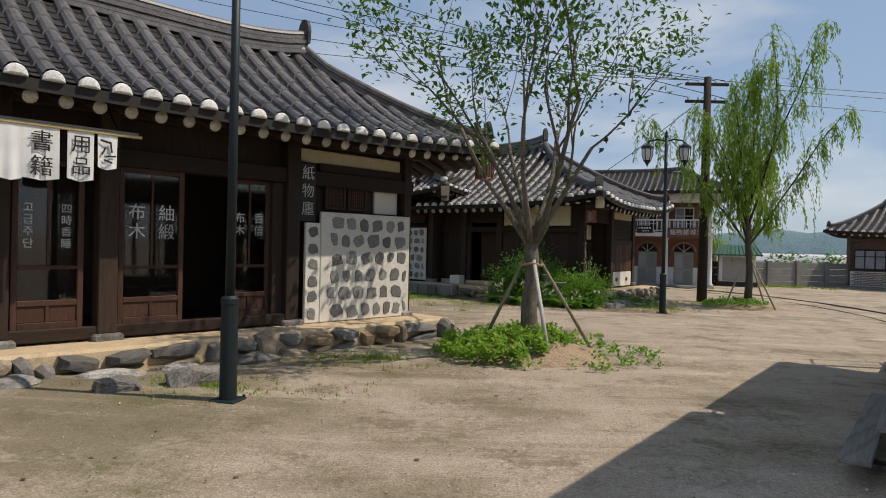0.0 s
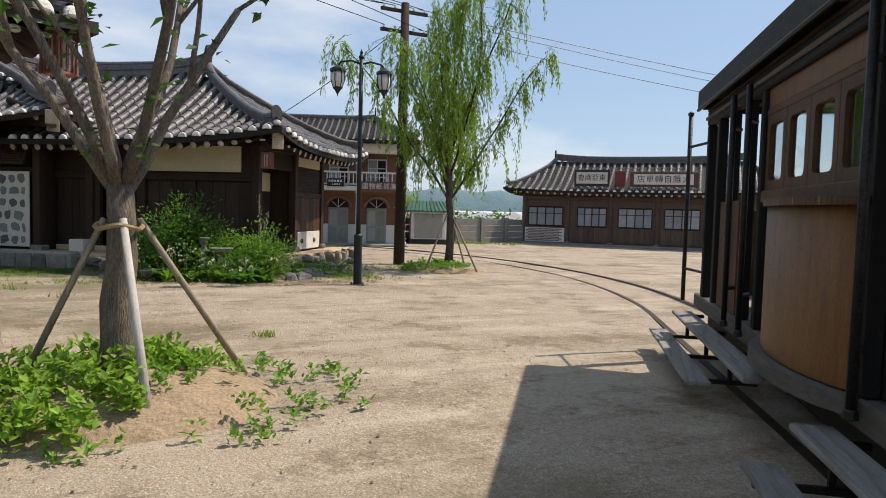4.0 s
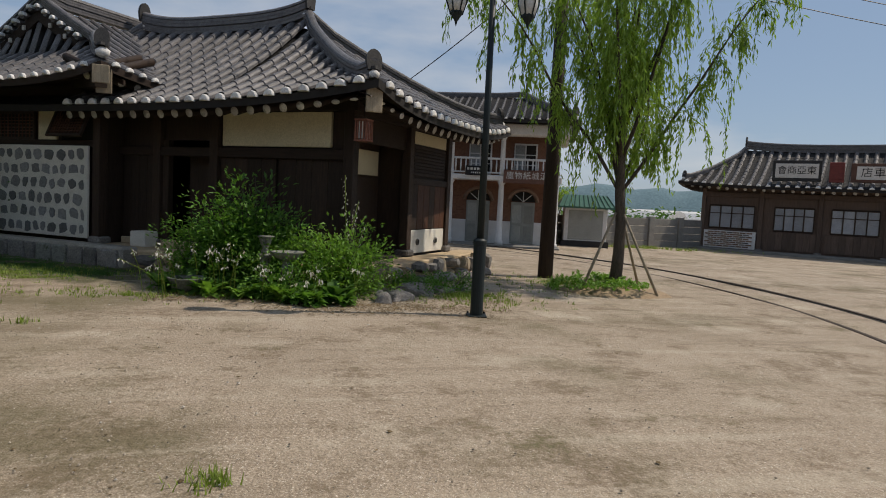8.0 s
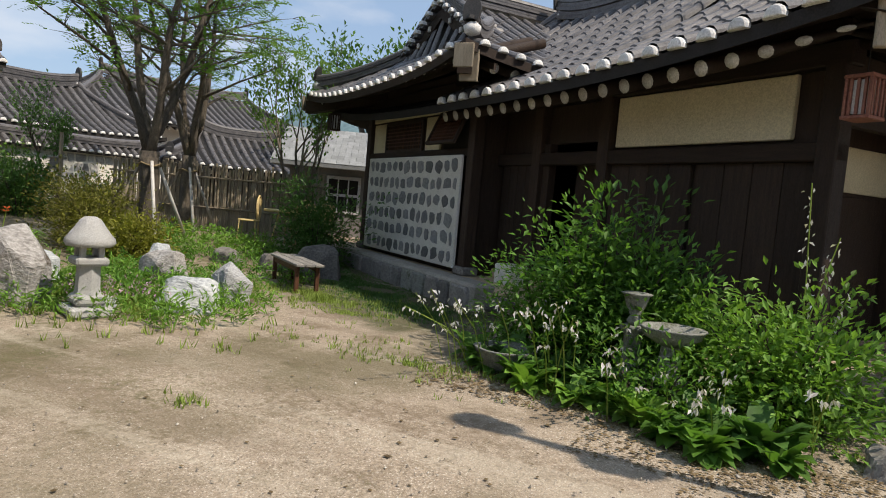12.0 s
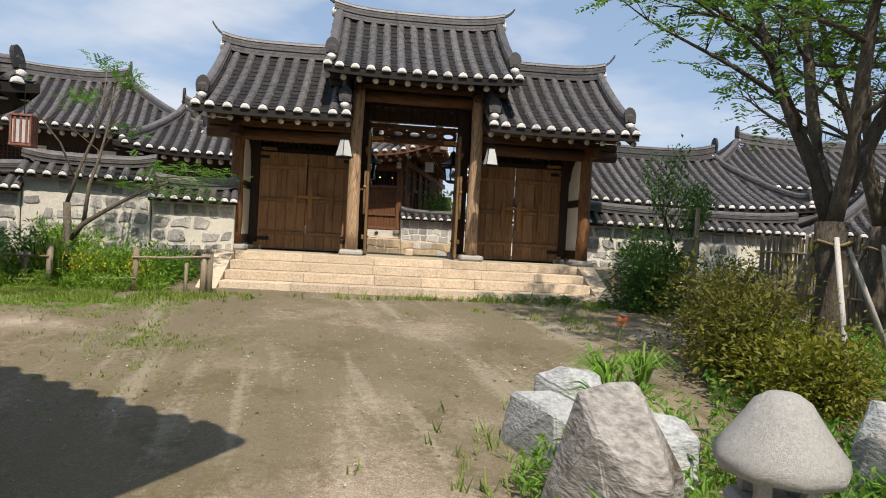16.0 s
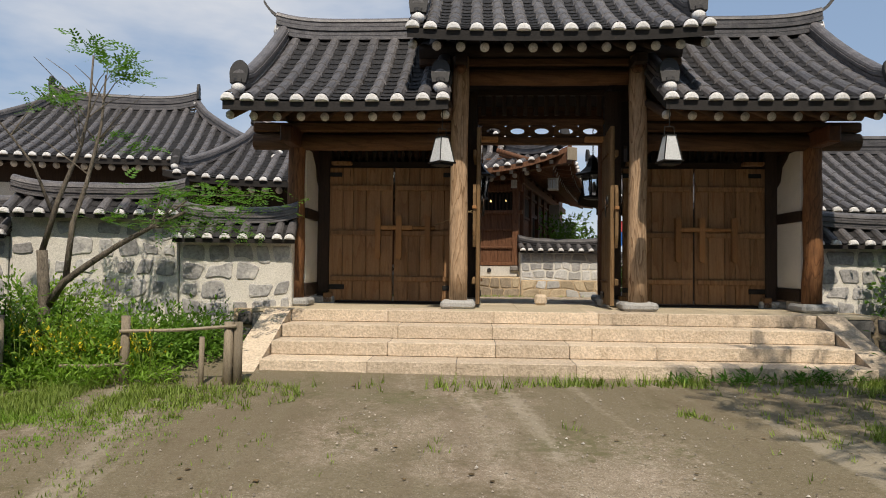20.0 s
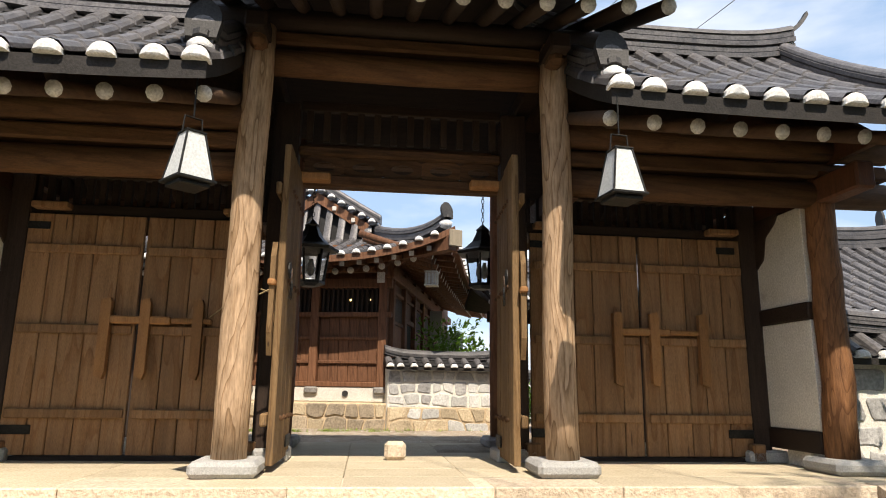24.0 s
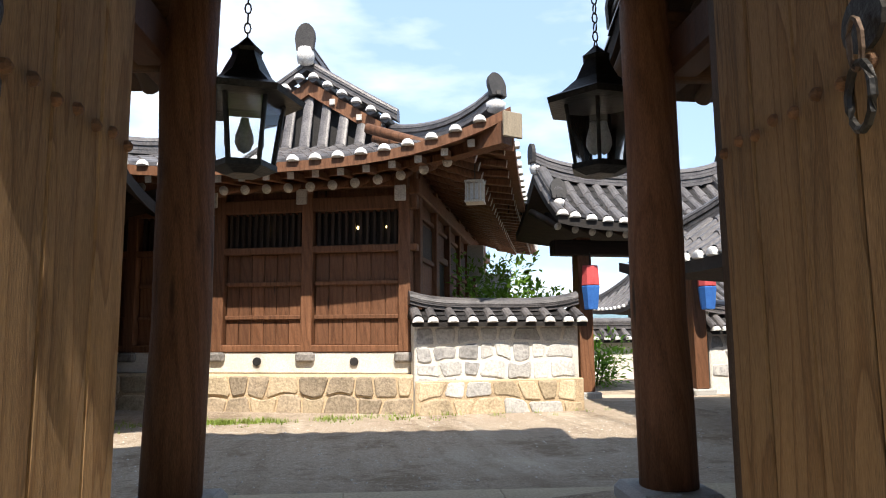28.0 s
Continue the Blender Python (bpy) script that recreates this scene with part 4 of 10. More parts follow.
    moss = math_node("ADD", math_node("MULTIPLY_ADD", west.outputs[0], 0.20, noise_node(nt, co, 0.42, 5, 0.6)), math_node("MULTIPLY_ADD", coarse, 0.22, -0.11))
    col = tint(ramp_node(nt, moss, [(0.53, (0, 0, 0)), (0.70, (1, 1, 1))]), math_node("MULTIPLY", court.outputs[0], 0.7), col, (0.115, 0.098, 0.05))
    green = math_node("ADD", math_node("MULTIPLY_ADD", west.outputs[0], 0.05, noise_node(nt, co, 0.55, 4, 0.6)), math_node("MULTIPLY_ADD", coarse, 0.5, -0.25))
    col = tint(ramp_node(nt, green, [(0.62, (0, 0, 0)), (0.74, (1, 1, 1))]), math_node("MULTIPLY", court.outputs[0], 0.35), col, (0.10, 0.12, 0.035))
    # damp mossy bank before the long house; its colour also deepens the eave shade
    along, across = math_node("ADD", math_node("MULTIPLY", sep.outputs["X"], 0.809), math_node("MULTIPLY", sep.outputs["Y"], -0.588)), math_node("ADD", math_node("MULTIPLY", sep.outputs["X"], 0.588), math_node("MULTIPLY", sep.outputs["Y"], 0.809))
    ends = math_node("DIVIDE", math_node("ADD", along, 15.2), 4.6)
    sides = math_node("DIVIDE", math_node("ADD", across, -17.35), 1.35)
    bank = math_node("ADD", math_node("POWER", math_node("ABSOLUTE", ends, 0), 4), math_node("POWER", math_node("ABSOLUTE", sides, 0), 2))
    bank = math_node("ADD", bank, math_node("MULTIPLY_ADD", coarse, 0.9, -0.45))
    bank = math_node("ADD", bank, math_node("MULTIPLY_ADD", noise_node(nt, co, 1.6, 4, 0.6), 1.6, -0.8))
    col = tint(ramp_node(nt, bank, [(0.55, (1, 1, 1)), (1.0, (0, 0, 0))]), 0.8, col, (0.058, 0.062, 0.024))
    # long streaks left by wheels and rakes
    turn = nt.nodes.new("ShaderNodeMapping")
    turn.inputs["Rotation"].default_value, turn.inputs["Scale"].default_value = (0, 0, radians(-28)), (0.22, 2.6, 1)
    nt.links.new(co, turn.inputs["Vector"])
    streak = math_node("ADD", noise_node(nt, turn.outputs[0], 1.0, 4, 0.55), math_node("MULTIPLY_ADD", coarse, 0.3, -0.15))
    col = tint(ramp_node(nt, streak, [(0.55, (0, 0, 0)), (0.66, (1, 1, 1))]), 0.34, col, (0.15, 0.112, 0.072))
    col = tint(ramp_node(nt, streak, [(0.34, (1, 1, 1)), (0.44, (0, 0, 0))]), 0.3, col, (0.50, 0.44, 0.35))
    nt.links.new(col, bsdf.inputs["Base Color"])
    return m


def make_ground():
    cuts = lambda lo, hi, fine, far: sorted(set([round(lo + fine * i, 3) for i in range(int((hi - lo) / fine) + 1)] + [-far, -far / 6, -110, -60, 60, 110, far / 6, far]))
    xs, ys = cuts(-40, 50, 1.0, 3000), cuts(-40, 59, 1.0, 3000)
    s = Shape()
    v = [(x, y, ground_z(x, y) + (noise.noise((x * 0.5, y * 0.5, 0)) * 0.02 if abs(x) < 45 and abs(y) < 60 else -2.0 * step01(60, 400, max(abs(x), abs(y))))) for x in xs for y in ys]
    n = len(ys)
    s.add(v, [(i * n + j, (i + 1) * n + j, (i + 1) * n + j + 1, i * n + j + 1) for i in range(len(xs) - 1) for j in range(n - 1)])
    return single("ground", s, ground_material(), Matrix(), "pale sandy gravel yard with mossy patches", "ground", kind="structure", smooth=True)


make_ground()


def rock_shape(w, d, h, seed, n=7, rough=0.22):
    """An uneven boulder that stands on z = 0."""
    rr = random.Random(seed)
    s = Shape()
    rows = [(0.86, 0.0), (1.0, 0.25), (0.97, 0.55), (0.72, 0.85), (0.3, 1.0)]
    off = rr.random() * 50
    prof = []
    for r, z in rows:
        for j in range(n):
            an = 2 * math.pi * (j + 0.3 * z) / n
            k = 1 + rough * noise.noise((math.cos(an) * 1.3 + off, math.sin(an) * 1.3, z * 2.0)) * 2
            prof.append((w / 2 * r * k * math.cos(an), d / 2 * r * k * math.sin(an), h * z * (1 + 0.12 * noise.noise((off, an, z)))))
    f = [tuple(range(n))[::-1], tuple(4 * n + j for j in range(n))]
    for k in range(4):
        f += [(k * n + j, k * n + (j + 1) % n, (k + 1) * n + (j + 1) % n, (k + 1) * n + j) for j in range(n)]
    return s.add(prof, f)


FACE_STONES = []
for q in range(10):
    rr = random.Random(100 + q)
    s = Shape()
    n = rr.choice((6, 7, 8, 9))
    outline = []
    for j in range(n):
        an = 2 * math.pi * (j + rr.uniform(-0.25, 0.25)) / n
        k = 0.5 / max(abs(math.cos(an)), abs(math.sin(an))) ** 0.9 * rr.uniform(0.76, 1.0)
        outline.append((k * math.cos(an), k * math.sin(an)))
    v = [(x, 0.0, z) for x, z in outline] + [(x * 0.94, -0.6, z * 0.94) for x, z in outline] + [(x * 0.66, -1.0, z * 0.66) for x, z in outline] + [(0, -1.06, 0)]
    f = []
    for k in (0, 1):
        f += [(k * n + j, k * n + (j + 1) % n, (k + 1) * n + (j + 1) % n, (k + 1) * n + j) for j in range(n)]
    f += [(2 * n + j, 2 * n + (j + 1) % n, 3 * n) for j in range(n)]
    FACE_STONES.append(s.add(v, f).data("stone", STONE))


FLAT_STONES = []
for me in FACE_STONES:
    flat = me.copy()
    n = (len(flat.vertices) - 1) // 3
    for k, vert in enumerate(flat.vertices):
        ring = k // n
        base = flat.vertices[k % n].co if k < 3 * n else None
        if ring == 1:
            vert.co = (base.x * 0.985, -0.7, base.z * 0.985)
        elif ring == 2:
            vert.co = (base.x * 0.93, -1.0, base.z * 0.93)
        elif k == 3 * n:
            vert.co.y = -1.0
    flat.materials[0] = STONE_FLAT
    FLAT_STONES.append(flat)
TAN_STONES, WARM_STONES = [], []
for me in FACE_STONES:
    tan = me.copy()
    tan.materials[0] = STONE_TAN
    TAN_STONES.append(tan)
    warm = me.copy()
    warm.materials[0] = STONE_WARM
    WARM_STONES.append(warm)


def stones_on(parent, x0, x1, z0, z1, y, size, mat=None, seed=1, depth=0.04, joint=0.05, shift=True, fill=0.9, flat=False):
    """Rows of single stones set proud of a wall face at y, in the parent's frame; they face -y."""
    rr = random.Random(seed)
    rows = max(1, round((z1 - z0) / size))
    h = (z1 - z0) / rows
    for k in range(rows):
        x = x0 + (rr.uniform(0, size) * 0.5 if shift else 0)
        while x < x1 - size * 0.4:
            w = size * rr.uniform(0.75, 1.25)
            w = min(w, x1 - x)
            me = rr.choice(FLAT_STONES if flat else FACE_STONES)
            jig, turn = (rr.uniform(-0.02, 0.02), rr.uniform(-16, 16)) if flat else (0, rr.uniform(-8, 8))
            ob = part("stone", me, None, parent, m=Matrix.Translation((x + w / 2, y, z0 + h * (k + 0.5) + jig)) @ Euler((0, radians(turn), 0)).to_matrix().to_4x4() @ Matrix.Diagonal(((w - joint) * fill * rr.choice((1, -1)), depth * rr.uniform(0.8, 1.2), (h - joint) * rr.uniform(0.82, 1.08), 1)))
            x += w
    return None


def fitted_stones(parent, x0, x1, z0, z1, y, size, seed, depth=0.02, joint=0.045, mats=None, bare=0.0):
    """Polygonal stones fitted to each other with even joints on a wall face at y; they face -y."""
    rr = random.Random(seed)
    rows = max(1, round((z1 - z0) / (size * 0.8)))
    dz = (z1 - z0) / rows

    def level(k, x):
        return z0 + dz * k + (0.42 * dz * noise.noise((x / size * 0.9, k * 7.3, seed)) if 0 < k < rows else 0)

    for k in range(rows):
        cuts = [x0]
        while cuts[-1] < x1 - size * 0.5:
            cuts.append(min(x1, cuts[-1] + size * rr.uniform(0.65, 1.4)))
        lean = [rr.uniform(-0.16, 0.16) * size for _ in cuts]
        for i in range(len(cuts) - 1):
            xa, xb, la, lb = cuts[i], cuts[i + 1], lean[i], lean[i + 1]
            ring = [(xa - la, level(k, xa - la)), ((xa + xb) / 2, level(k, (xa + xb) / 2)), (xb - lb, level(k, xb - lb)), (xb + lb, level(k + 1, xb + lb)), ((xa + xb) / 2, level(k + 1, (xa + xb) / 2)), (xa + la, level(k + 1, xa + la))]
            ring = [(min(x1, max(x0, q[0])), q[1]) for q in ring]
            cx, cz = sum(q[0] for q in ring) / 6, sum(q[1] for q in ring) / 6
            w, h = max(q[0] for q in ring) - min(q[0] for q in ring), max(q[1] for q in ring) - min(q[1] for q in ring)
            if w < size * 0.35 or rr.random() < bare:
                continue
            fx, fz = max(0.2, 1 - joint / w), max(0.2, 1 - joint / h)
            ring = [((q[0] - cx) * fx, (q[1] - cz) * fz) for q in ring]
            cut = []
            for j in range(6):
                q, n = ring[j], ring[(j + 1) % 6]
                for f in (0.16, 0.84):
                    cut.append((q[0] + (n[0] - q[0]) * f, q[1] + (n[1] - q[1]) * f))
            m, dd = len(cut), depth * rr.uniform(0.7, 1.3)
            v = [(q[0], 0.01, q[1]) for q in cut] + [(q[0] * 0.97, -dd * 0.7, q[1] * 0.97) for q in cut] + [(q[0] * 0.86, -dd, q[1] * 0.86) for q in cut]
            f = [(e * m + j, e * m + (j + 1) % m, (e + 1) * m + (j + 1) % m, (e + 1) * m + j) for e in (0, 1) for j in range(m)] + [tuple(range(2 * m, 3 * m))]
            part("stone", Shape().add(v, f), rr.choice(mats or [STONE_WALL]), parent, m=Matrix.Translation((cx, y, cz)))


def boulders(p, x0, x1, y0, z, size, seed):
    """Irregular boulders along a terrace edge that faces -y."""
    rr = random.Random(seed)
    x = x0
    while x < x1 - 0.1:
        w = min(size * rr.choice((0.5, 0.75, 1.0, 1.4, 1.8)) * rr.uniform(0.85, 1.15), x1 - x)
        zz = -0.06
        for hh in ([rr.uniform(0.75, 1.18)] if w < size * 1.1 and rr.random() < 0.7 else [rr.uniform(0.38, 0.5), rr.uniform(0.45, 0.6)]):
            hh = hh * (z + 0.04)
            part("stone", rr.choice(FACE_STONES[:6] + TAN_STONES[:6] + WARM_STONES[:3]), None, p, m=Matrix.Translation((x + w / 2, y0, zz + hh / 2)) @ Euler((radians(rr.uniform(-10, 10)), radians(rr.uniform(-14, 14)), 0)).to_matrix().to_4x4() @ Matrix.Diagonal(((w - 0.02) * 1.08 * rr.choice((1, -1)), rr.uniform(0.08, 0.3), (hh - 0.015) * 1.14, 1)))
            zz += hh
        x += w


def plinth(house, x0, x1, y0, y1, z, seed, mat_top=None, size=0.34):
    """A stone-faced terrace with an earth top."""
    s = Shape().slab(x0, x1, y0, y1, -0.6, z, 0.04)
    p = part("terrace", s, mat_top or PLASTER_OCHRE, house, "stone-faced terrace topped with ochre earth")
    boulders(p, x0, x1, y0, z, size, seed)
    side = part("terrace_side", Shape().box(0, y1 - y0 - 0.02, 0.004, 0.03, -0.4, z - 0.05), PLASTER_OCHRE, house, m=pose(x1, y0 + 0.01, 0, 0, 0, 90))
    boulders(side, 0, y1 - y0 - 0.05, 0.0, z, size, seed + 1)
    return p


def post(house, x, y, z0, z1, w=0.2, mat=None, base=True):
    part("post", Shape().slab(x - w / 2, x + w / 2, y - w / 2, y + w / 2, z0, z1, 0.012), mat or WOOD_DARK, house)
    if base:
        part("base_stone", Shape().slab(x - w * 0.8, x + w * 0.8, y - w * 0.8, y + w * 0.8, z0 - 0.14, z0, 0.03), STONE, house)


def beam(house, x0, x1, y, z, h=0.2, w=0.16, mat=None):
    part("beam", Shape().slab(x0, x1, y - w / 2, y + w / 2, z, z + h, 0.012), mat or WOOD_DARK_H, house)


def stone_panel(house, x0, x1, z0, z1, y, seed, step=None):
    """A white rendered board with inset grey stones, leaning on the wall."""
    s = Shape().slab(x0, x1, y - 0.06, y, z0, z1, 0.01)
    p = part("stone_panel", s, PLASTER, house, "white rendered panel set with rows of grey stones")
    stones_on(p, x0 + 0.05, x1 - 0.05, z0 + 0.02, z1 - 0.03, y - 0.06, 0.29, seed=seed, depth=0.012, joint=0.055, fill=1.0, flat=True)
    return p


def lattice_window(house, x0, x1, z0, z1, y, nx=6, nz=7, mat=None, m=None):
    f = Shape()
    t = 0.05
    for b in ((x0, x1, z0, z0 + t), (x0, x1, z1 - t, z1), (x0, x0 + t, z0 + t, z1 - t), (x1 - t, x1, z0 + t, z1 - t)):
        f.box(b[0], b[1], y - 0.05, y, b[2], b[3])
    w = part("window", f, mat or WOOD_DARK, house, "dark wooden lattice window", m=m)
    part("pane", Shape().box(x0 + t, x1 - t, y - 0.016, y - 0.01, z0 + t, z1 - t), INSIDE, w, "dark sheet painted as the unlit room behind the lattice")
    for i in range(1, nx):
        x = x0 + t + (x1 - x0 - 2 * t) * i / nx
        part("slat", Shape().box(x - 0.009, x + 0.009, y - 0.04, y - 0.02, z0 + t, z1 - t), WOOD_RED, w)
    for i in range(1, nz):
        z = z0 + t + (z1 - z0 - 2 * t) * i / nz
        part("slat", Shape().box(x0 + t, x1 - t, y - 0.035, y - 0.018, z - 0.009, z + 0.009), WOOD_RED, w)
    return w


def plank_wall(house, x0, x1, z0, z1, y, w=0.2, mat=None, name="plank_wall", thick=0.05, seed=3):
    rr = random.Random(seed)
    n = max(1, round((x1 - x0) / w))
    p = part(name, Shape().box(x0, x1, y, y + thick, z0, z1), mat or WOOD_DARK, house)
    for i in range(n):
        a, b = x0 + (x1 - x0) * i / n, x0 + (x1 - x0) * (i + 1) / n
        part("plank", Shape().slab(a + 0.004, b - 0.004, y - 0.022 - rr.random() * 0.006, y, z0, z1, 0.006), mat or WOOD_DARK, p)
    return p


HOUSE_A = thing("hanok_house", pose(-0.7, 12.5, 0.0, 0, 0, 46), "single-storey dark timber tiled-roof shop house with banners", "house")
HOUSE_B = thing("hanok_house", pose(4.36, 20.82, -0.02, 0, 0, -36), "dark timber tiled-roof house with hip roof beside the shrubs", "house")
HOUSE_C = thing("hanok_house", pose(24.0, 39.3, -0.3, 0, 0, -47), "long tiled-roof shop house with sign boards on its eave", "house")
GATE = thing("entrance_gate", pose(-14.366, 19.257, 1.071, 0, 0, 82.65), "three-bay timber gate with raised middle roof on granite steps", "gate")
HALL = thing("hanok_hall", pose(-22.35, 20.35, 1.06, 0, 0, 69), "red-brown timber hall with gabled tile roof and slatted windows", "house")

# ---------------------------------------------------------------- lettering
def lettering(name, text, size, m, mat, parent, extrude=0.002):
    cu = bpy.data.curves.new(name, "FONT")
    cu.body, cu.size, cu.align_x, cu.align_y, cu.extrude, cu.resolution_u = text, size, "CENTER", "CENTER", extrude, 2
    tmp = new(name, cu)
    me = bpy.data.meshes.new_from_object(tmp.evaluated_get(bpy.context.evaluated_depsgraph_get()))
    bpy.data.objects.remove(tmp)
    bpy.data.curves.remove(cu)
    me.materials.clear()
    me.materials.append(mat)
    ob = new(name, me)
    ob.parent = parent
    ob.matrix_basis = m
    return ob


UP = lambda x, y, z: pose(x, y, z, 90, 0, 0)     # lettering that faces -y


def column_text(text, size, x, y, z, mat, parent, gap=1.12):
    for k, c in enumerate(text):
        lettering("character", c, size, UP(x, y, z - k * size * gap), mat, parent)


def sash_door(house, x0, x1, z0, z1, y, rail=1.15, words=(), wood=None):
    """A door leaf with four panes above and two wooden panels below."""
    wood = wood or WOOD_SASH
    t = 0.07
    d = part("door", Shape().slab(x0 + t, x1 - t, y - 0.05, y, z0, z0 + 0.1, 0.006), wood, house, "red-brown timber sash door with glass panes")
    for nm, b in (("stile", (x0, x0 + t, z0, z1)), ("stile", (x1 - t, x1, z0, z1)), ("rail", (x0 + t, x1 - t, z1 - t, z1)), ("rail", (x0 + t, x1 - t, rail - 0.45, rail - 0.38)), ("rail", (x0 + t, x1 - t, rail, rail + 0.05))):
        part(nm, Shape().slab(b[0], b[1], y - 0.05, y, b[2], b[3], 0.006), wood, d)
    xm = (x0 + x1) / 2
    part("muntin", Shape().box(xm - 0.015, xm + 0.015, y - 0.04, y - 0.005, rail + 0.05, z1 - t), wood, d)
    part("pane", Shape().box(x0 + t, x1 - t, y - 0.024, y - 0.018, rail + 0.05, z1 - t), GLASS, d)
    part("pane", Shape().box(x0 + t, x1 - t, y - 0.024, y - 0.018, rail - 0.38, rail), GLASS, d)
    for a, b in ((x0 + t, xm - 0.02), (xm + 0.02, x1 - t)):
        part("panel", Shape().slab(a, b, y - 0.03, y - 0.01, z0 + 0.1, rail - 0.45, 0.01), wood, d)
    part("panel_stile", Shape().box(xm - 0.02, xm + 0.02, y - 0.045, y - 0.005, z0 + 0.1, rail - 0.45), wood, d)
    for text, x in words:
        column_text(text, 0.2, x, y - 0.028, rail + 0.62, LETTER_WHITE, d)
    return d


def hanging_lantern(name, m, label, wood=WOOD_LANTERN, w=0.2, h=0.36, drop=0.25):
    """A small wooden lattice lantern on a wire."""
    t = thing(name, m, label, "lantern", "wooden eave lanterns")
    for sx in (-1, 1):
        for sy in (-1, 1):
            part("corner_bar", Shape().box(sx * w / 2 - 0.012, sx * w / 2 + 0.012, sy * w / 2 - 0.012, sy * w / 2 + 0.012, 0, h), wood, t)
    part("paper", Shape().box(-w / 2 + 0.015, w / 2 - 0.015, -w / 2 + 0.015, w / 2 - 0.015, 0.03, h - 0.03), PAPER, t)
    for z in (0.0, h):
        part("rim", Shape().slab(-w / 2 - 0.02, w / 2 + 0.02, -w / 2 - 0.02, w / 2 + 0.02, z - 0.015, z + 0.015, 0.004), wood, t)
    for k in range(4):
        fx, fy = ((1, 0), (-1, 0), (0, 1), (0, -1))[k]
        for q in (-0.3, 0, 0.3):
            s = Shape()
            if fx:
                s.box(fx * w / 2 - 0.008, fx * w / 2 + 0.008, q * w - 0.012, q * w + 0.012, 0.02, h - 0.02)
            else:
                s.box(q * w - 0.012, q * w + 0.012, fy * w / 2 - 0.008, fy * w / 2 + 0.008, 0.02, h - 0.02)
            part("slat", s, wood, t)
    part("wire", Shape().tube([(0, 0, h), (0, 0, h + drop)], 0.006, 6), IRON, t)
    return t


# ---------------------------------------------------------------- house A, the shop with banners
tiled_roof(HOUSE_A, 6.05, 2.4, 3.33, 4.95, 3.0, 0.24, m=pose(-4.5, 1.3, 0), sides=(1, 1, 0, 1), rafters=(1, 0, 0, 1), spacing=0.36, tile_r=0.108)
plinth(HOUSE_A, -9.9, 0.45, -0.75, 0.2, 0.33, 21, size=0.42)
part("wall", Shape().box(-9.5, -7.65, 0.1, 0.2, 0.3, 3.6), WOOD_DARK, HOUSE_A)
part("wall", Shape().box(-2.45, 0, 0.1, 0.2, 0.3, 3.6), WOOD_DARK, HOUSE_A)
part("wall", Shape().box(-7.65, -2.45, 0.1, 0.2, 2.6, 3.6), WOOD_DARK, HOUSE_A)
part("side_wall", Shape().box(-0.1, 0, 0.2, 2.6, 0.3, 3.6), WOOD_DARK, HOUSE_A)
part("back_wall", Shape().box(-9.5, -0.1, 2.5, 2.6, 0.3, 3.6), WOOD_DARK, HOUSE_A)
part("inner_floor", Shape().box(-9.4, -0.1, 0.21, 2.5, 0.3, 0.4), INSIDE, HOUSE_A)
for x in (-9.4, -6.55, -5.33, -2.55, -0.05):
    post(HOUSE_A, x, 0.0, 0.42, 3.3, 0.24 if x < -1 else 0.18)
beam(HOUSE_A, -9.5, 0.1, 0.0, 2.6, 0.24)
beam(HOUSE_A, -9.6, 0.25, -0.02, 3.25, 0.22, 0.2)
beam(HOUSE_A, -9.5, -2.6, -0.02, 0.36, 0.16)
sash_door(HOUSE_A, -6.4, -5.6, 0.5, 2.6, 0.02, 1.25)
sash_door(HOUSE_A, -5.18, -4.3, 0.5, 2.6, 0.02, 1.25)
sash_door(HOUSE_A, -3.55, -2.85, 0.5, 2.6, 0.14, 1.25)
sash_door(HOUSE_A, -7.6, -6.75, 0.5, 2.6, 0.02, 1.25)
for text, x, size in (("고급주단", -6.22, 0.13), ("四時香睡", -5.8, 0.13), ("布木", -4.94, 0.23), ("紬緞", -4.54, 0.23), ("布木", -3.36, 0.17), ("香信", -3.04, 0.17)):
    column_text(text, size, x, 0.02 - 0.028 + (0.12 if x > -3.6 else 0), 2.0, LETTER_WHITE, HOUSE_A)
plank_wall(HOUSE_A, -2.85, -2.45, 0.42, 2.6, 0.04, 0.2)
stone_panel(HOUSE_A, -2.02, -0.02, 0.34, 2.17, -0.06, 6)
pw = part("panel_wing", Shape().slab(-2.32, -2.03, -0.12, -0.06, 0.34, 1.98, 0.01), PLASTER, HOUSE_A, "lower white rendered panel beside the stone one")
stones_on(pw, -2.31, -2.04, 0.37, 1.96, -0.12, 0.28, seed=8, depth=0.012, joint=0.06, shift=False, fill=0.95, flat=True)
lattice_window(HOUSE_A, -1.85, -1.42, 2.22, 2.82, 0.06, 7, 9)
lattice_window(HOUSE_A, -1.38, -0.95, 2.22, 2.82, 0.06, 7, 9)
part("plaster_panel", Shape().slab(-0.75, -0.2, 0.05, 0.1, 2.2, 2.82, 0.008), PLASTER, HOUSE_A, "white plaster infill panel")
part("plaster_band", Shape().slab(-2.45, -0.15, 0.04, 0.1, 2.98, 3.2, 0.008), PLASTER_CREAM, HOUSE_A, "cream plaster band under the eave")
part("window_rail", Shape().slab(-2.0, -0.15, -0.03, 0.08, 2.84, 2.98, 0.01), WOOD_DARK_H, HOUSE_A)
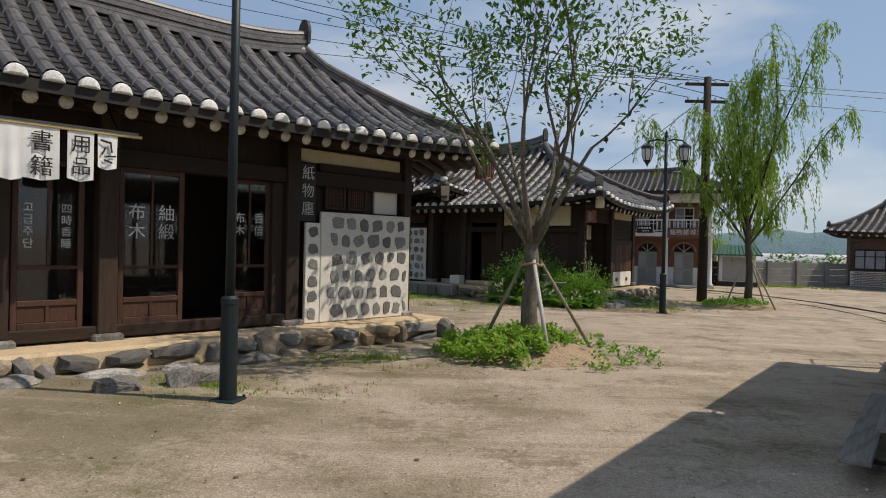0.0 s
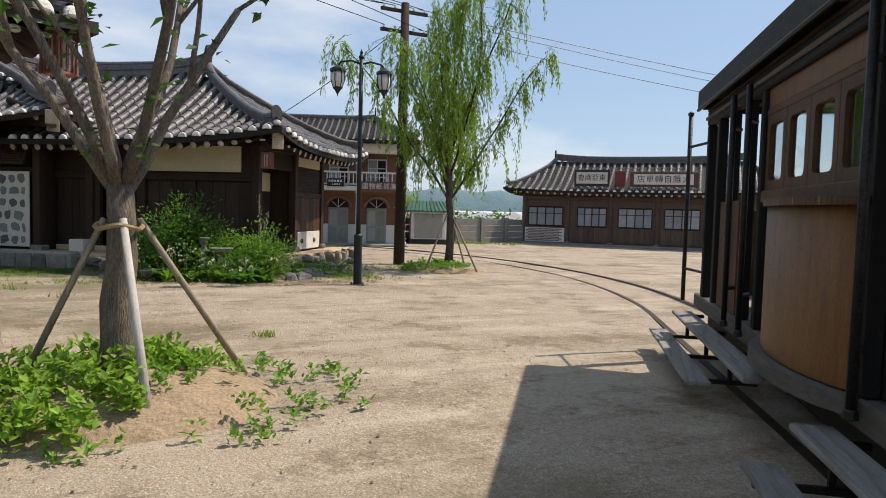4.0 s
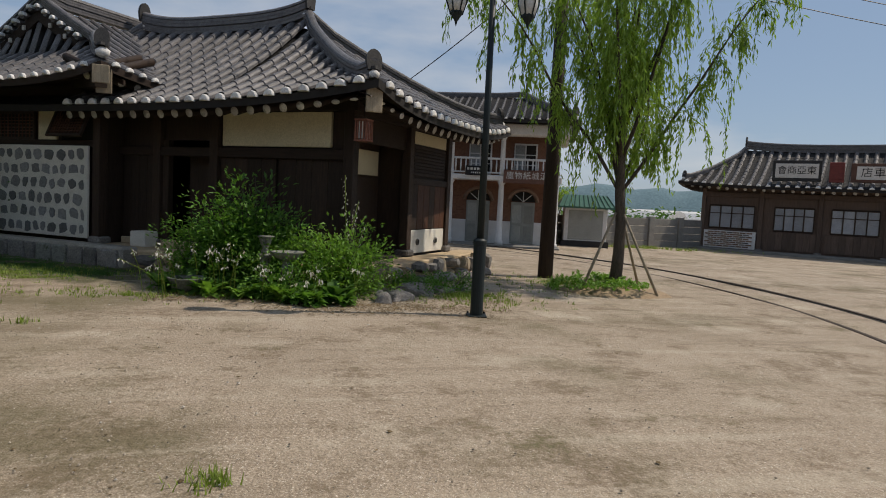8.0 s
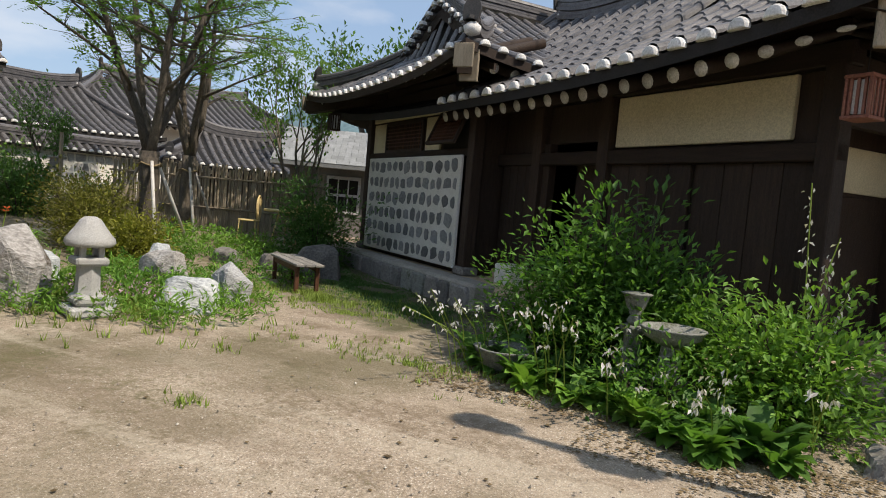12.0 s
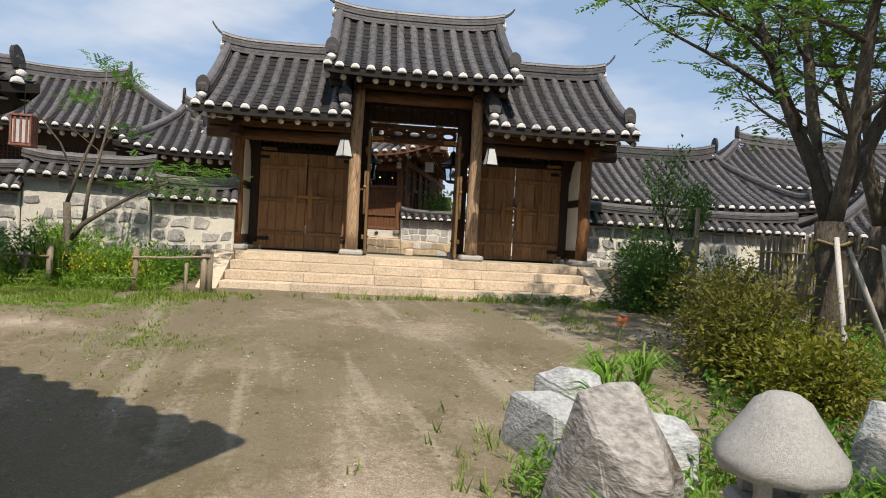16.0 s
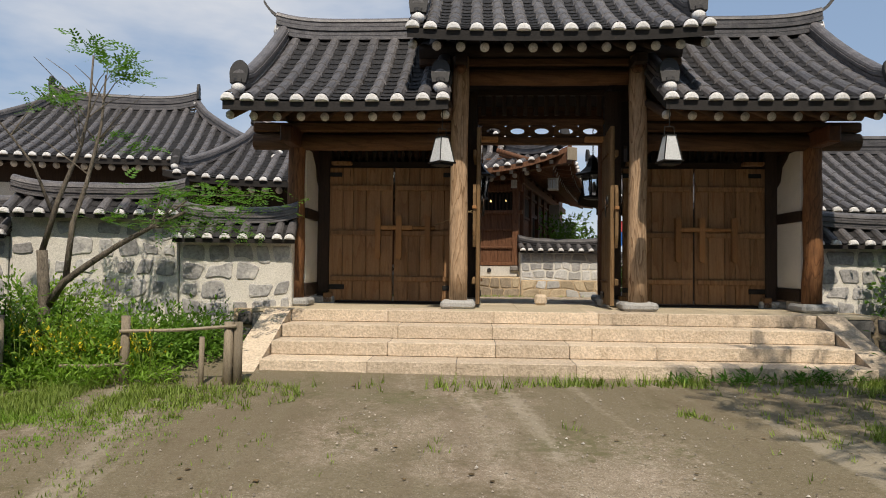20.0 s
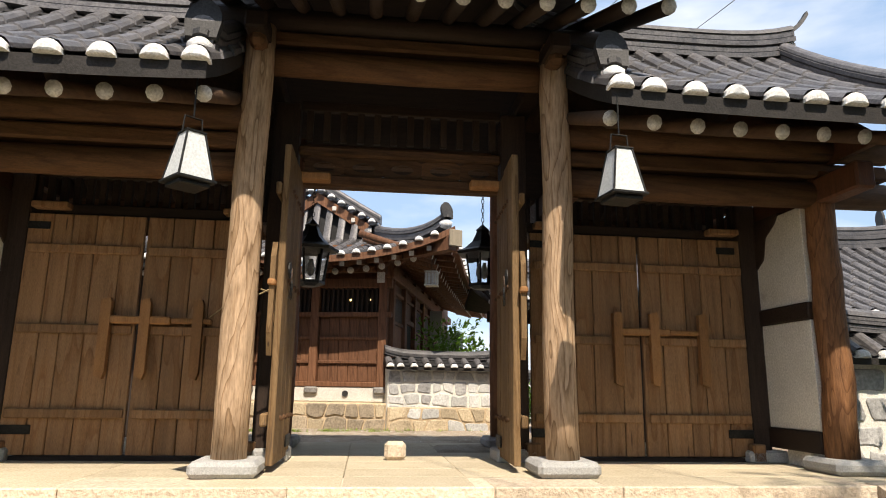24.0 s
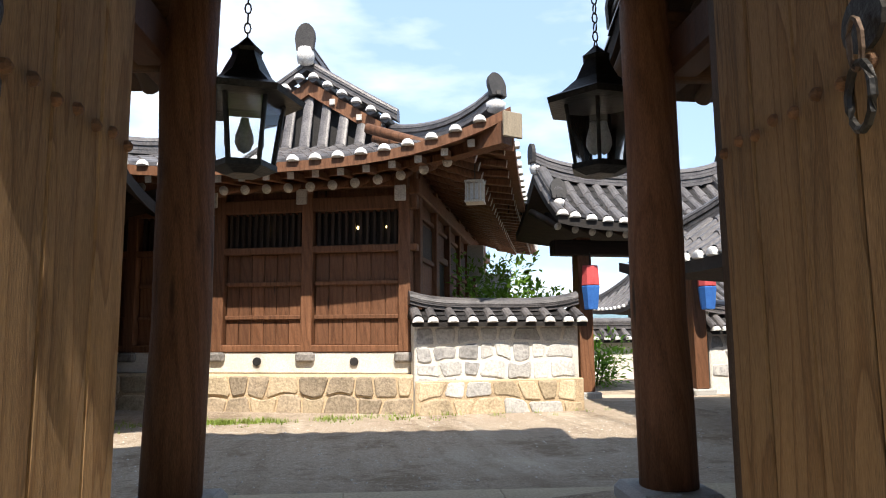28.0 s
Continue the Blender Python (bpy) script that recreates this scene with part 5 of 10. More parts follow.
for k in range(7):
    rk = random.Random(40 + k)
    x, y = -9.0 + k * 0.85 + rk.uniform(-0.2, 0.2), -1.0 - rk.uniform(0.0, 0.25)
    b = single("boulder", rock_shape(rk.uniform(0.5, 0.85), rk.uniform(0.3, 0.45), rk.uniform(0.14, 0.26), 60 + k, 8), ROCK_BROWN if k % 3 else STONE, HOUSE_A.matrix_basis @ pose(x, y, -0.03, 0, 0, rk.uniform(-15, 15)), "dark grey flat boulder at the foot of the terrace", "rock", "boulders along the terrace")
board = thing("sign_board", HOUSE_A.matrix_basis @ pose(-2.28, -0.06, 1.9), "narrow black vertical sign board with white characters on a post", "sign")
part("board", Shape().slab(-0.15, 0.15, -0.04, 0.0, 0.1, 1.05, 0.01), SIGN_BLACK, board)
column_text("紙物廛", 0.24, 0, -0.045, 0.87, LETTER_WHITE, board, 1.2)


def cloth_banner(x, w, h, text, size):
    t = thing("cloth_banner", HOUSE_A.matrix_basis @ pose(x, -0.9, 2.87 - h), "white cotton banner with black brush characters hung under the eave", "banner", "banners under the eave")
    s, n = Shape(), 8
    v = []
    for j in range(5):
        for i in range(n + 1):
            u = i / n - 0.5
            z = h * (1 - j / 4)
            v.append((u * w, 0.02 * math.sin(u * 9 + x * 5) * (j / 4), z + (0.03 * abs(u) * 2 if j == 4 else 0)))
    f = [(j * (n + 1) + i, (j + 1) * (n + 1) + i, (j + 1) * (n + 1) + i + 1, j * (n + 1) + i + 1) for j in range(4) for i in range(n)]
    s.add(v, f)
    s.add([(p[0], p[1] + 0.006, p[2]) for p in v], [q[::-1] for q in f])
    part("cloth", s, CLOTH, t, smooth=True)
    for k, c in enumerate(text):
        lettering("character", c, size, UP(0, -0.028, h - size * 0.75 - k * size * 1.15), INK, t)
    return t


cloth_banner(-6.62, 0.22, 0.62, "", 0.2)
cloth_banner(-6.33, 0.36, 0.60, "書籍", 0.24)
cloth_banner(-5.93, 0.28, 0.58, "用品", 0.22)
BRUSH = cloth_banner(-5.64, 0.22, 0.42, "", 0.2)
for k, (bx, bz, w, h, turn) in enumerate(((-0.03, 0.33, 0.12, 0.025, 12), (0.03, 0.27, 0.022, 0.13, -8), (-0.05, 0.22, 0.02, 0.1, 25), (0.02, 0.16, 0.13, 0.02, -6), (0.0, 0.1, 0.1, 0.022, 18))):
    part("brush_mark", Shape().slab(-w / 2, w / 2, -0.003, 0.0, -h / 2, h / 2, 0.001), INK, BRUSH, m=pose(bx, -0.026, bz, 0, turn))
rail = thing("banner_rail", HOUSE_A.matrix_basis @ pose(-6.4, -0.9, 2.88), "pale bamboo rail that carries the banners", "rail")
part("bamboo", Shape().tube([(-2.4, 0, 0), (1.15, 0, 0)], 0.02, 8), STRAW, rail, smooth=True)
part("strap", Shape().box(-0.5, 1.12, 0.012, 0.03, 0.01, 0.05), WOOD_GREY, rail)
for x in (-2.2, -0.6, 0.9):
    part("bracket", Shape().tube([(x, 0, 0), (x, 0.5, 0.45)], 0.012, 6), IRON, rail)
hanging_lantern("wooden_lantern", HOUSE_A.matrix_basis @ pose(1.35, -0.75, 2.98), "red-brown wooden lattice lantern under the eave corner", w=0.24, h=0.44, drop=0.2)

# ---------------------------------------------------------------- house B, the L-shaped house
tiled_roof(HOUSE_B, 6.1, 3.4, 3.05, 5.2, 2.4, 0.32, m=pose(-5.0, 2.3, 0), sides=(1, 0, 0, 1), rafters=(1, 0, 0, 1), spacing=0.34, tile_r=0.1, start=lambda c: 1.9 if c < -0.9 else 0.0)
gabled_hip_roof(HOUSE_B, pose(-7.85, -1.6, 0), 3.65, 6.5, 3.45, 5.34, 1.6, 1.6, 1.02, 0.28, WOOD_DARK_H, RAFTER, False, 3)
plinth(HOUSE_B, -10.4, 0.62, -0.85, 0.2, 0.36, 22, size=0.36)
ledge = part("terrace_ledge", Shape().slab(-10.5, -4.1, -1.2, -0.8, -0.5, 0.4, 0.04), MORTAR_DULL, HOUSE_B, "low ledge of dark stones set in pale mortar")
fitted_stones(ledge, -10.5, -4.1, -0.06, 0.37, -1.2, 0.4, 57, 0.07, 0.05, [STONE, STONE, STONE_MOSS])
part("terrace_end", Shape().slab(0.0, 0.62, 0.2, 5.4, -0.5, 0.352, 0.03), PLASTER_OCHRE, HOUSE_B)
tside = part("terrace_face", Shape().box(0, 5.2, 0.004, 0.03, -0.4, 0.3), PLASTER_OCHRE, HOUSE_B, m=pose(0.625, 0.2, 0, 0, 0, 90))
boulders(tside, 0, 5.2, 0.0, 0.34, 0.36, 24)
for a, b, z in ((-3.05, 0, 0.3), (-5.8, -4.35, 0.3), (-4.35, -3.05, 2.5)):
    part("wall", Shape().box(a, b, 0.06, 0.16, z, 3.5), WOOD_DARK, HOUSE_B)
part("side_wall", Shape().box(-0.12, -0.02, 2.3, 4.33, 0.3, 3.5), WOOD_DARK, HOUSE_B)
part("side_wall", Shape().box(-0.12, -0.02, 0.16, 2.3, 2.55, 3.5), WOOD_DARK, HOUSE_B)
part("recess_wall", Shape().box(-0.8, -0.7, 0.16, 2.3, 0.3, 3.5), WOOD_DARK, HOUSE_B)
part("recess_return", Shape().box(-0.7, -0.12, 2.3, 2.4, 0.3, 3.5), WOOD_DARK, HOUSE_B)
part("recess_door", Shape().slab(-0.7, -0.64, 0.5, 2.0, 0.4, 1.95, 0.01), WOOD_DARK, HOUSE_B)
part("back_wall", Shape().box(-9.7, -0.12, 4.2, 4.33, 0.3, 3.5), WOOD_DARK, HOUSE_B)
part("inner_floor", Shape().box(-9.6, -0.02, 0.17, 4.2, 0.3, 0.38), INSIDE, HOUSE_B)
for b in ((-9.9, -5.5, -0.5, -0.4), (-9.9, -9.8, -0.4, 4.2), (-5.6, -5.5, -0.4, 0.06)):
    part("wing_wall", Shape().box(*b, 0.3, 3.7), WOOD_DARK, HOUSE_B)
for x, y in ((0, 0), (-3.0, 0), (-4.45, 0), (-0.02, 2.3), (-0.02, 4.33)):
    post(HOUSE_B, x, y, 0.5, 3.1, 0.2)
for x in (-5.5, -9.9):
    post(HOUSE_B, x, -0.52, 0.5, 3.3, 0.2)
beam(HOUSE_B, -5.5, 0.15, 0.0, 3.04, 0.22, 0.2)
beam(HOUSE_B, -5.5, 0.1, 0.0, 2.18, 0.18)
beam(HOUSE_B, -10.0, -5.4, -0.54, 3.3, 0.22, 0.2)
beam(HOUSE_B, -9.9, -5.5, -0.52, 2.28, 0.14)
part("plaster_panel", Shape().slab(-2.86, -0.42, -0.01, 0.06, 2.40, 3.03, 0.01), PLASTER_CREAM, HOUSE_B, "cream plaster panel under the eave")
plank_wall(HOUSE_B, -2.9, -1.6, 0.5, 2.18, 0.03, 0.33)
plank_wall(HOUSE_B, -1.5, -0.12, 0.5, 2.18, 0.03, 0.33)
plank_wall(HOUSE_B, -5.4, -4.55, 0.5, 2.18, 0.0, 0.2)
door = part("door", Shape().slab(-3.95, -3.1, 0.3, 0.35, 0.45, 2.3, 0.01), WOOD_DARK, HOUSE_B, "dark plank door standing half open", m=None)
part("door_frame", Shape().slab(-4.35, -4.2, -0.02, 0.12, 0.4, 2.5, 0.01), WOOD_DARK, HOUSE_B)
part("sill", Shape().slab(-5.4, -3.05, -0.1, 0.06, 0.36, 0.5, 0.02), PLASTER_OCHRE, HOUSE_B)
part("plaster_block", Shape().slab(-4.75, -4.35, -0.45, -0.1, 0.35, 0.66, 0.02), PLASTER, HOUSE_B, "small white rendered block on the terrace")
stone_panel(HOUSE_B, -9.6, -5.66, 0.45, 2.3, -0.62, 5)
lattice_window(HOUSE_B, -9.05, -7.35, 2.42, 3.0, -0.54, 14, 7)
# flat dark sheet in place of the unlit room behind the window
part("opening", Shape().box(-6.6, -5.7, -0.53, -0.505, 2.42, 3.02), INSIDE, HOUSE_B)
lattice_window(HOUSE_B, -6.65, -5.65, -0.62, 0.0, 0.0, 12, 8, m=pose(0, -0.57, 3.03, -24))
for a, b in ((-9.75, -9.15), (-7.28, -6.72)):
    part("plaster_panel", Shape().slab(a, b, -0.55, -0.5, 2.42, 3.02, 0.008), PLASTER_CREAM, HOUSE_B)
part("plaster_band", Shape().slab(-9.8, -5.6, -0.55, -0.5, 3.06, 3.3, 0.008), PLASTER_CREAM, HOUSE_B)
# the end wall towards the lamp post, in its own frame: x runs along the wall
END_B = part("end_bay", Shape().slab(0.05, 4.4, -0.05, 0.03, 3.0, 3.18, 0.01), WOOD_DARK_H, HOUSE_B, m=pose(0, 0, 0, 0, 0, 90))
part("plaster_panel", Shape().slab(0.2, 2.2, 0.66, 0.7, 2.0, 2.5, 0.008), PLASTER_CREAM, END_B)
part("plaster_band", Shape().slab(2.35, 4.2, -0.02, 0.015, 2.72, 2.98, 0.008), PLASTER_CREAM, END_B)
for k in range(6):
    a = 2.45 + k * 0.3
    part("plank", Shape().slab(a, a + 0.292, -0.03, 0.015, 0.92, 1.86, 0.006), WOOD_RED if k % 3 else WOOD_DARK, END_B)
part("rail", Shape().slab(2.4, 4.25, -0.06, 0.015, 1.86, 2.0, 0.01), WOOD_DARK_H, END_B)
for k in range(9):
    z = 2.06 + 0.07 * k
    part("louvre_slat", Shape().slab(2.5, 4.15, -0.035, 0.01, z, z + 0.05, 0.004), WOOD_DARK_H, END_B)
part("plaster_base", Shape().slab(2.4, 4.25, -0.03, 0.015, 0.4, 0.9, 0.01), PLASTER, END_B, "white rendered base with round vents")
for x in (2.8, 3.75):
    part("vent_pipe", Shape().tube([(x, -0.06, 0.64), (x, 0.01, 0.64)], 0.07, 12), STONE, END_B)
    # flat dark disc painted as the shade inside the pipe
    part("vent_hole", Shape().tube([(x, -0.063, 0.64), (x, -0.061, 0.64)], 0.05, 12), INSIDE, END_B)
for k in range(4):
    single("step_stone", rock_shape(0.75 - 0.1 * k, 0.42, 0.16, 90 + k, 8, 0.15), STONE, HOUSE_B.matrix_basis @ pose(1.0 + 0.12 * k, 1.1 + 0.75 * k, 0.0 if k % 2 else -0.02, 0, 0, 60 + 20 * k), "flat dark stepping stone against the terrace", "rock", "stones by the terrace")
hanging_lantern("wooden_lantern", HOUSE_B.matrix_basis @ pose(0.42, -0.32, 2.5), "faded red wooden lattice lantern under the eave corner", WOOD_LANTERN, 0.2, 0.34, 0.45)
hanging_lantern("wooden_lantern", HOUSE_B.matrix_basis @ pose(-10.6, -1.2, 2.9), "dark wooden lattice lantern under the eave corner", WOOD_DARK, 0.2, 0.34, 0.35)
for x, y in ((0.95, -0.95), (-4.3, -1.45)):
    part("corner_board", Shape().slab(-0.13, 0.13, -0.03, 0.03, -0.2, 0.24, 0.01), BAMBOO, HOUSE_B, m=pose(x, y, 3.08 if x > 0 else 3.38, 0, 0, 45))

# ---------------------------------------------------------------- house C, across the yard
tiled_roof(HOUSE_C, 8.1, 3.4, 3.2, 5.1, 5.6, 0.22, m=pose(7.0, 2.4, 0), sides=(1, 0, 1, 0), rafters=(1, 0, 1, 0), spacing=0.42, tile_r=0.1)
for b in ((0, 14, 0.1, 0.25), (0, 0.12, 0.25, 4.8), (13.88, 14, 0.25, 4.8), (0.12, 13.88, 4.68, 4.8)):
    part("wall", Shape().box(*b, 0, 3.4), WOOD_DUSTY, HOUSE_C)
part("terrace", Shape().slab(-0.9, 14.9, -0.9, 0.1, -0.5, 0.12, 0.03), CONCRETE, HOUSE_C)
for x in (0, 2.7, 5.25, 7.9, 10.6, 13.9):
    post(HOUSE_C, x, 0.06, 0.2, 3.1, 0.2, WOOD_DUSTY)
beam(HOUSE_C, -0.1, 14.1, 0.05, 2.7, 0.24, mat=WOOD_DUSTY)
for a, b in ((0.3, 2.4), (3.3, 5.0), (5.7, 7.6), (8.3, 10.2), (11.0, 13.0)):
    w = part("window", Shape().slab(a, b, 0.0, 0.06, 1.1, 1.16, 0.01), WOOD_DARK_H, HOUSE_C, "brown timber sash window")
    part("window_head", Shape().slab(a, b, 0.0, 0.06, 2.24, 2.3, 0.01), WOOD_DARK_H, w)
    for k in range(5):
        x = a + (b - a) * k / 4
        part("muntin", Shape().box(x - 0.025, x + 0.025, 0.0, 0.05, 1.16, 2.24), WOOD_DARK, w)
    part("muntin", Shape().box(a, b, 0.005, 0.045, 1.86, 1.9), WOOD_DARK, w)
    for k in range(4):
        x = a + (b - a) * k / 4
        part("pane", Shape().box(x + 0.03, x + (b - a) / 4 - 0.03, 0.06, 0.08, 1.18, 2.22), FROSTED, w)
    plank_wall(HOUSE_C, a - 0.2, b + 0.2, 0.2, 1.08, 0.06, 0.3, WOOD_DUSTY)
bw = part("brick_apron", Shape().slab(0.12, 2.55, -0.1, 0.04, 0.14, 1.0, 0.01), WHITE_PAINT, HOUSE_C, "low panel of pale bricks under the window")
for r in range(8):
    for k in range(8):
        x = 0.18 + k * 0.3 + (0.15 if r % 2 else 0)
        if x + 0.27 < 2.5:
            part("brick", Shape().box(x, x + 0.27, -0.115, -0.1, 0.2 + r * 0.098, 0.2 + r * 0.098 + 0.07), BRICK_DARK if (r * 3 + k) % 4 else STONE, bw)


def roof_sign(house, x0, x1, z0, z1, y, text, size, board_mat, inner_mat, letter, label):
    t = thing("shop_sign", house.matrix_basis @ pose((x0 + x1) / 2, y, z0), label, "sign", "sign boards over the eave")
    w, h = (x1 - x0) / 2, z1 - z0
    part("frame", Shape().slab(-w, w, -0.06, 0.02, 0, h, 0.02), board_mat, t)
    part("board", Shape().slab(-w * 0.88, w * 0.88, -0.075, -0.05, h * 0.16, h * 0.84, 0.008), inner_mat, t)
    n = len(text)
    for k, c in enumerate(text):
        lettering("character", c, size, UP(w * 0.8 * ((k + 0.5) * 2 / n - 1), -0.08, h * 0.5), letter, t)
    for sx in (-0.7, 0.7):
        part("strut", Shape().tube([(sx * w, 0.02, h * 0.5), (sx * w, 0.9, h * 0.45)], 0.02, 6).tube([(sx * w, 0.0, 0.05), (sx * w, 0.0, -0.32)], 0.02, 6), IRON, t)
    return t


roof_sign(HOUSE_C, 3.15, 5.2, 3.52, 4.5, -0.62, "會商亞東", 0.42, SIGN_BLACK, SIGN_PALE, INK, "pale framed sign board with dark characters on the tiled eave")
roof_sign(HOUSE_C, 5.5, 6.1, 3.5, 4.42, -0.62, "", 0.3, SIGN_RED, SIGN_RED, INK, "plain dark red sign board on the tiled eave")
roof_sign(HOUSE_C, 6.35, 10.0, 3.52, 4.38, -0.62, "店車轉自雜大", 0.46, SIGN_BROWN, SIGN_PALE, INK, "long brown framed sign board with dark characters")
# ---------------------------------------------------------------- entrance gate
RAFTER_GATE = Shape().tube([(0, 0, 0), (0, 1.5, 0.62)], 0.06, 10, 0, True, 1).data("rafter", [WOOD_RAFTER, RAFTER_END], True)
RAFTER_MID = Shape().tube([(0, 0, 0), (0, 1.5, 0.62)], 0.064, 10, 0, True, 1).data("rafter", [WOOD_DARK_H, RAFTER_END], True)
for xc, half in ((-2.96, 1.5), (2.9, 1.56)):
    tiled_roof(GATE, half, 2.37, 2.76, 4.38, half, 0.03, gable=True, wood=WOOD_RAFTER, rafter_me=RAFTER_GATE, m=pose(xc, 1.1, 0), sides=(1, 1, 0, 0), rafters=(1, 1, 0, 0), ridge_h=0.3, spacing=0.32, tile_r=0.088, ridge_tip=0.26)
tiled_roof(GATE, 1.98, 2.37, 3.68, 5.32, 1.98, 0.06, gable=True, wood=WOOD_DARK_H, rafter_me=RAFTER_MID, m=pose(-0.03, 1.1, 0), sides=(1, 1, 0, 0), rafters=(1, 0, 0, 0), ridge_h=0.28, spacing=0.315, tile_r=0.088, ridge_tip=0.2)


def pine_post(x, y, z0, z1, r, mat, seed):
    rr = random.Random(seed)
    pts = [(x + rr.uniform(-0.012, 0.012), y + rr.uniform(-0.012, 0.012), z0 + (z1 - z0) * k / 8) for k in range(9)]
    part("post", Shape().tube(pts, [r * (1.04 - 0.10 * k / 8 + rr.uniform(-0.02, 0.02)) for k in range(9)], 18), mat, GATE, smooth=True)
    b = 0.25 if y < 0.5 else 0.23
    part("base_stone", Shape().slab(x - b, x + b, y - b, y + b, 0.0, z0, 0.035), GRANITE_GREY, GATE)


for k, (x, y) in enumerate(((-3.79, 0), (-1.335, -0.13), (1.25, -0.13), (3.79, 0))):
    pine_post(x, y, 0.12, 3.7 if abs(x) < 2 else 2.66, 0.13, WOOD_POST if abs(x) < 2 else WOOD_OUTER, 300 + k)
for k, x in enumerate((-3.79, -1.28, 1.28, 3.79)):
    pine_post(x, 2.35, 0.12, 3.6 if abs(x) < 2 else 2.66, 0.145, WOOD_HALL, 320 + k)
plat = part("platform", Shape().slab(-4.2, 4.2, -0.72, 2.9, -1.0, -0.045, 0.02), CONCRETE, GATE, "paved gate platform")
for i in range(9):
    for j in range(7):
        x0, y0 = -4.2 + i * 0.933, -0.73 + j * 0.52
        part("paving_slab", Shape().slab(x0 + 0.0015, x0 + 0.9315, y0 + 0.0015, y0 + 0.5185, -0.05, -0.002 * ((i * 7 + j * 3) % 3), 0.006), PAVING, plat)
rr = random.Random(5)
for k in range(4):
    y = -0.76 - 0.46 * k
    z = -0.17 * k
    st = part("step", Shape().slab(-3.62, 3.46, y + 0.06, y + 0.52, z - 0.55, z - 0.006, 0.01), CONCRETE, GATE, "pale granite step")
    x = -3.62
    while x < 3.44:
        w = rr.uniform(0.9, 1.6)
        if 3.46 - x - w < 0.5:
            w = 3.46 - x
        part("granite_block", Shape().slab(x + 0.002, x + w - 0.002, y + rr.uniform(-0.008, 0.008), y + 0.5, z - 0.166, z - (0.003 if k == 0 else 0.0), 0.008), GRANITE, st)
        x += w
for s0 in (-1, 1):
    sh = Shape()
    xa, xb = (-4.0, -3.64) if s0 < 0 else (3.48, 3.82)
    side = [(-0.6, 0.0), (-0.74, 0.0), (-2.3, -0.66), (-2.3, -1.0), (-0.6, -1.0)]
    v = [(x, y, z) for x in (xa, xb) for y, z in side]
    sh.add(v, [(0, 1, 2, 3, 4), (9, 8, 7, 6, 5)] + [(i, i + 5, (i + 1) % 5 + 5, (i + 1) % 5) for i in range(5)])
    part("cheek_wall", sh, GRANITE, GATE, "sloping granite slab beside the steps")
    rub = part("side_wall", Shape().box(min(s0 * 4.02, s0 * 4.5), max(s0 * 4.02, s0 * 4.5), -0.6, 0.2, -1.0, -0.02), PLASTER_OCHRE, GATE)
    stones_on(rub, min(s0 * 4.02, s0 * 4.5), max(s0 * 4.02, s0 * 4.5), -0.75, -0.03, -0.6, 0.25, seed=31, depth=0.05, joint=0.02)
# beams
for s0 in (-1, 1):
    a, b = sorted((s0 * 1.3, s0 * 4.44))
    part("beam", Shape().tube([(a, 0, 2.47), ((a + b) / 2, 0, 2.455), (b, 0, 2.47)], 0.125, 14), WOOD_BEAM, GATE, smooth=True)
    part("beam", Shape().tube([(a, 2.35, 2.47), (b, 2.35, 2.47)], 0.125, 14), WOOD_BEAM, GATE, smooth=True)
    part("plate", Shape().slab(a, b, -0.11, 0.11, 2.6, 2.74, 0.02), WOOD_BEAM, GATE)
    part("plate", Shape().slab(a, b, 2.25, 2.45, 2.6, 2.74, 0.02), WOOD_BEAM, GATE)
    ga, gb = sorted((s0 * 3.86, s0 * 3.92))
    tri = [(-0.75, 2.74), (2.95, 2.74), (2.2, 3.4), (1.1, 4.15), (0.0, 3.4)]
    part("gable_board", Shape().add([(x, y, z) for x in (ga, gb) for y, z in tri], [(0, 1, 2, 3, 4), (9, 8, 7, 6, 5)] + [(i, i + 5, (i + 1) % 5 + 5, (i + 1) % 5) for i in range(5)]), WOOD_RED, GATE, "dark gable boarding")
    part("purlin", Shape().tube([(a, -0.08, 2.88), (b, -0.08, 2.88)], 0.12, 12), WOOD_BEAM, GATE, smooth=True)
    for x in (s0 * 1.46, s0 * 3.79):
        # cross beams darker than the main beams: under-eave shade in the colour
        part("cross_beam", Shape().slab(x - 0.09, x + 0.09, -0.62 if abs(x) > 2 else 0.14, 2.95, 2.36, 2.6, 0.02), WOOD_RED, GATE)
        part("cross_beam", Shape().slab(x - 0.08, x + 0.08, 0.3, 2.0, 3.1, 3.3, 0.02), WOOD_DARK_H, GATE)
    # small curved bracket that carries the beam beside the door line
    xb = 3.7
    part("bracket", Shape().add([(s0 * xb + dx, y, z) for dx in (-0.05, 0.05) for y, z in ((0.72, 1.98), (0.84, 1.9), (0.84, 2.4), (0.42, 2.4), (0.5, 2.3), (0.66, 2.2))], [(0, 1, 2, 3, 4, 5), (11, 10, 9, 8, 7, 6)] + [(i, i + 6, (i + 1) % 6 + 6, (i + 1) % 6) for i in range(6)]), WOOD_DARK, GATE)
part("beam", Shape().tube([(-1.5, 0, 3.45), (0, 0, 3.43), (1.4, 0, 3.45)], 0.125, 14), WOOD_BEAM, GATE, smooth=True)
part("plate", Shape().slab(-1.95, 1.9, -0.1, 0.1, 3.58, 3.7, 0.02), WOOD_BEAM, GATE)
part("purlin", Shape().tube([(-1.95, -0.02, 3.82), (1.9, -0.02, 3.82)], 0.12, 12), WOOD_DARK_H, GATE, smooth=True)
part("beam", Shape().slab(-1.9, 1.9, 2.25, 2.45, 3.3, 3.55, 0.02), WOOD_BEAM, GATE)
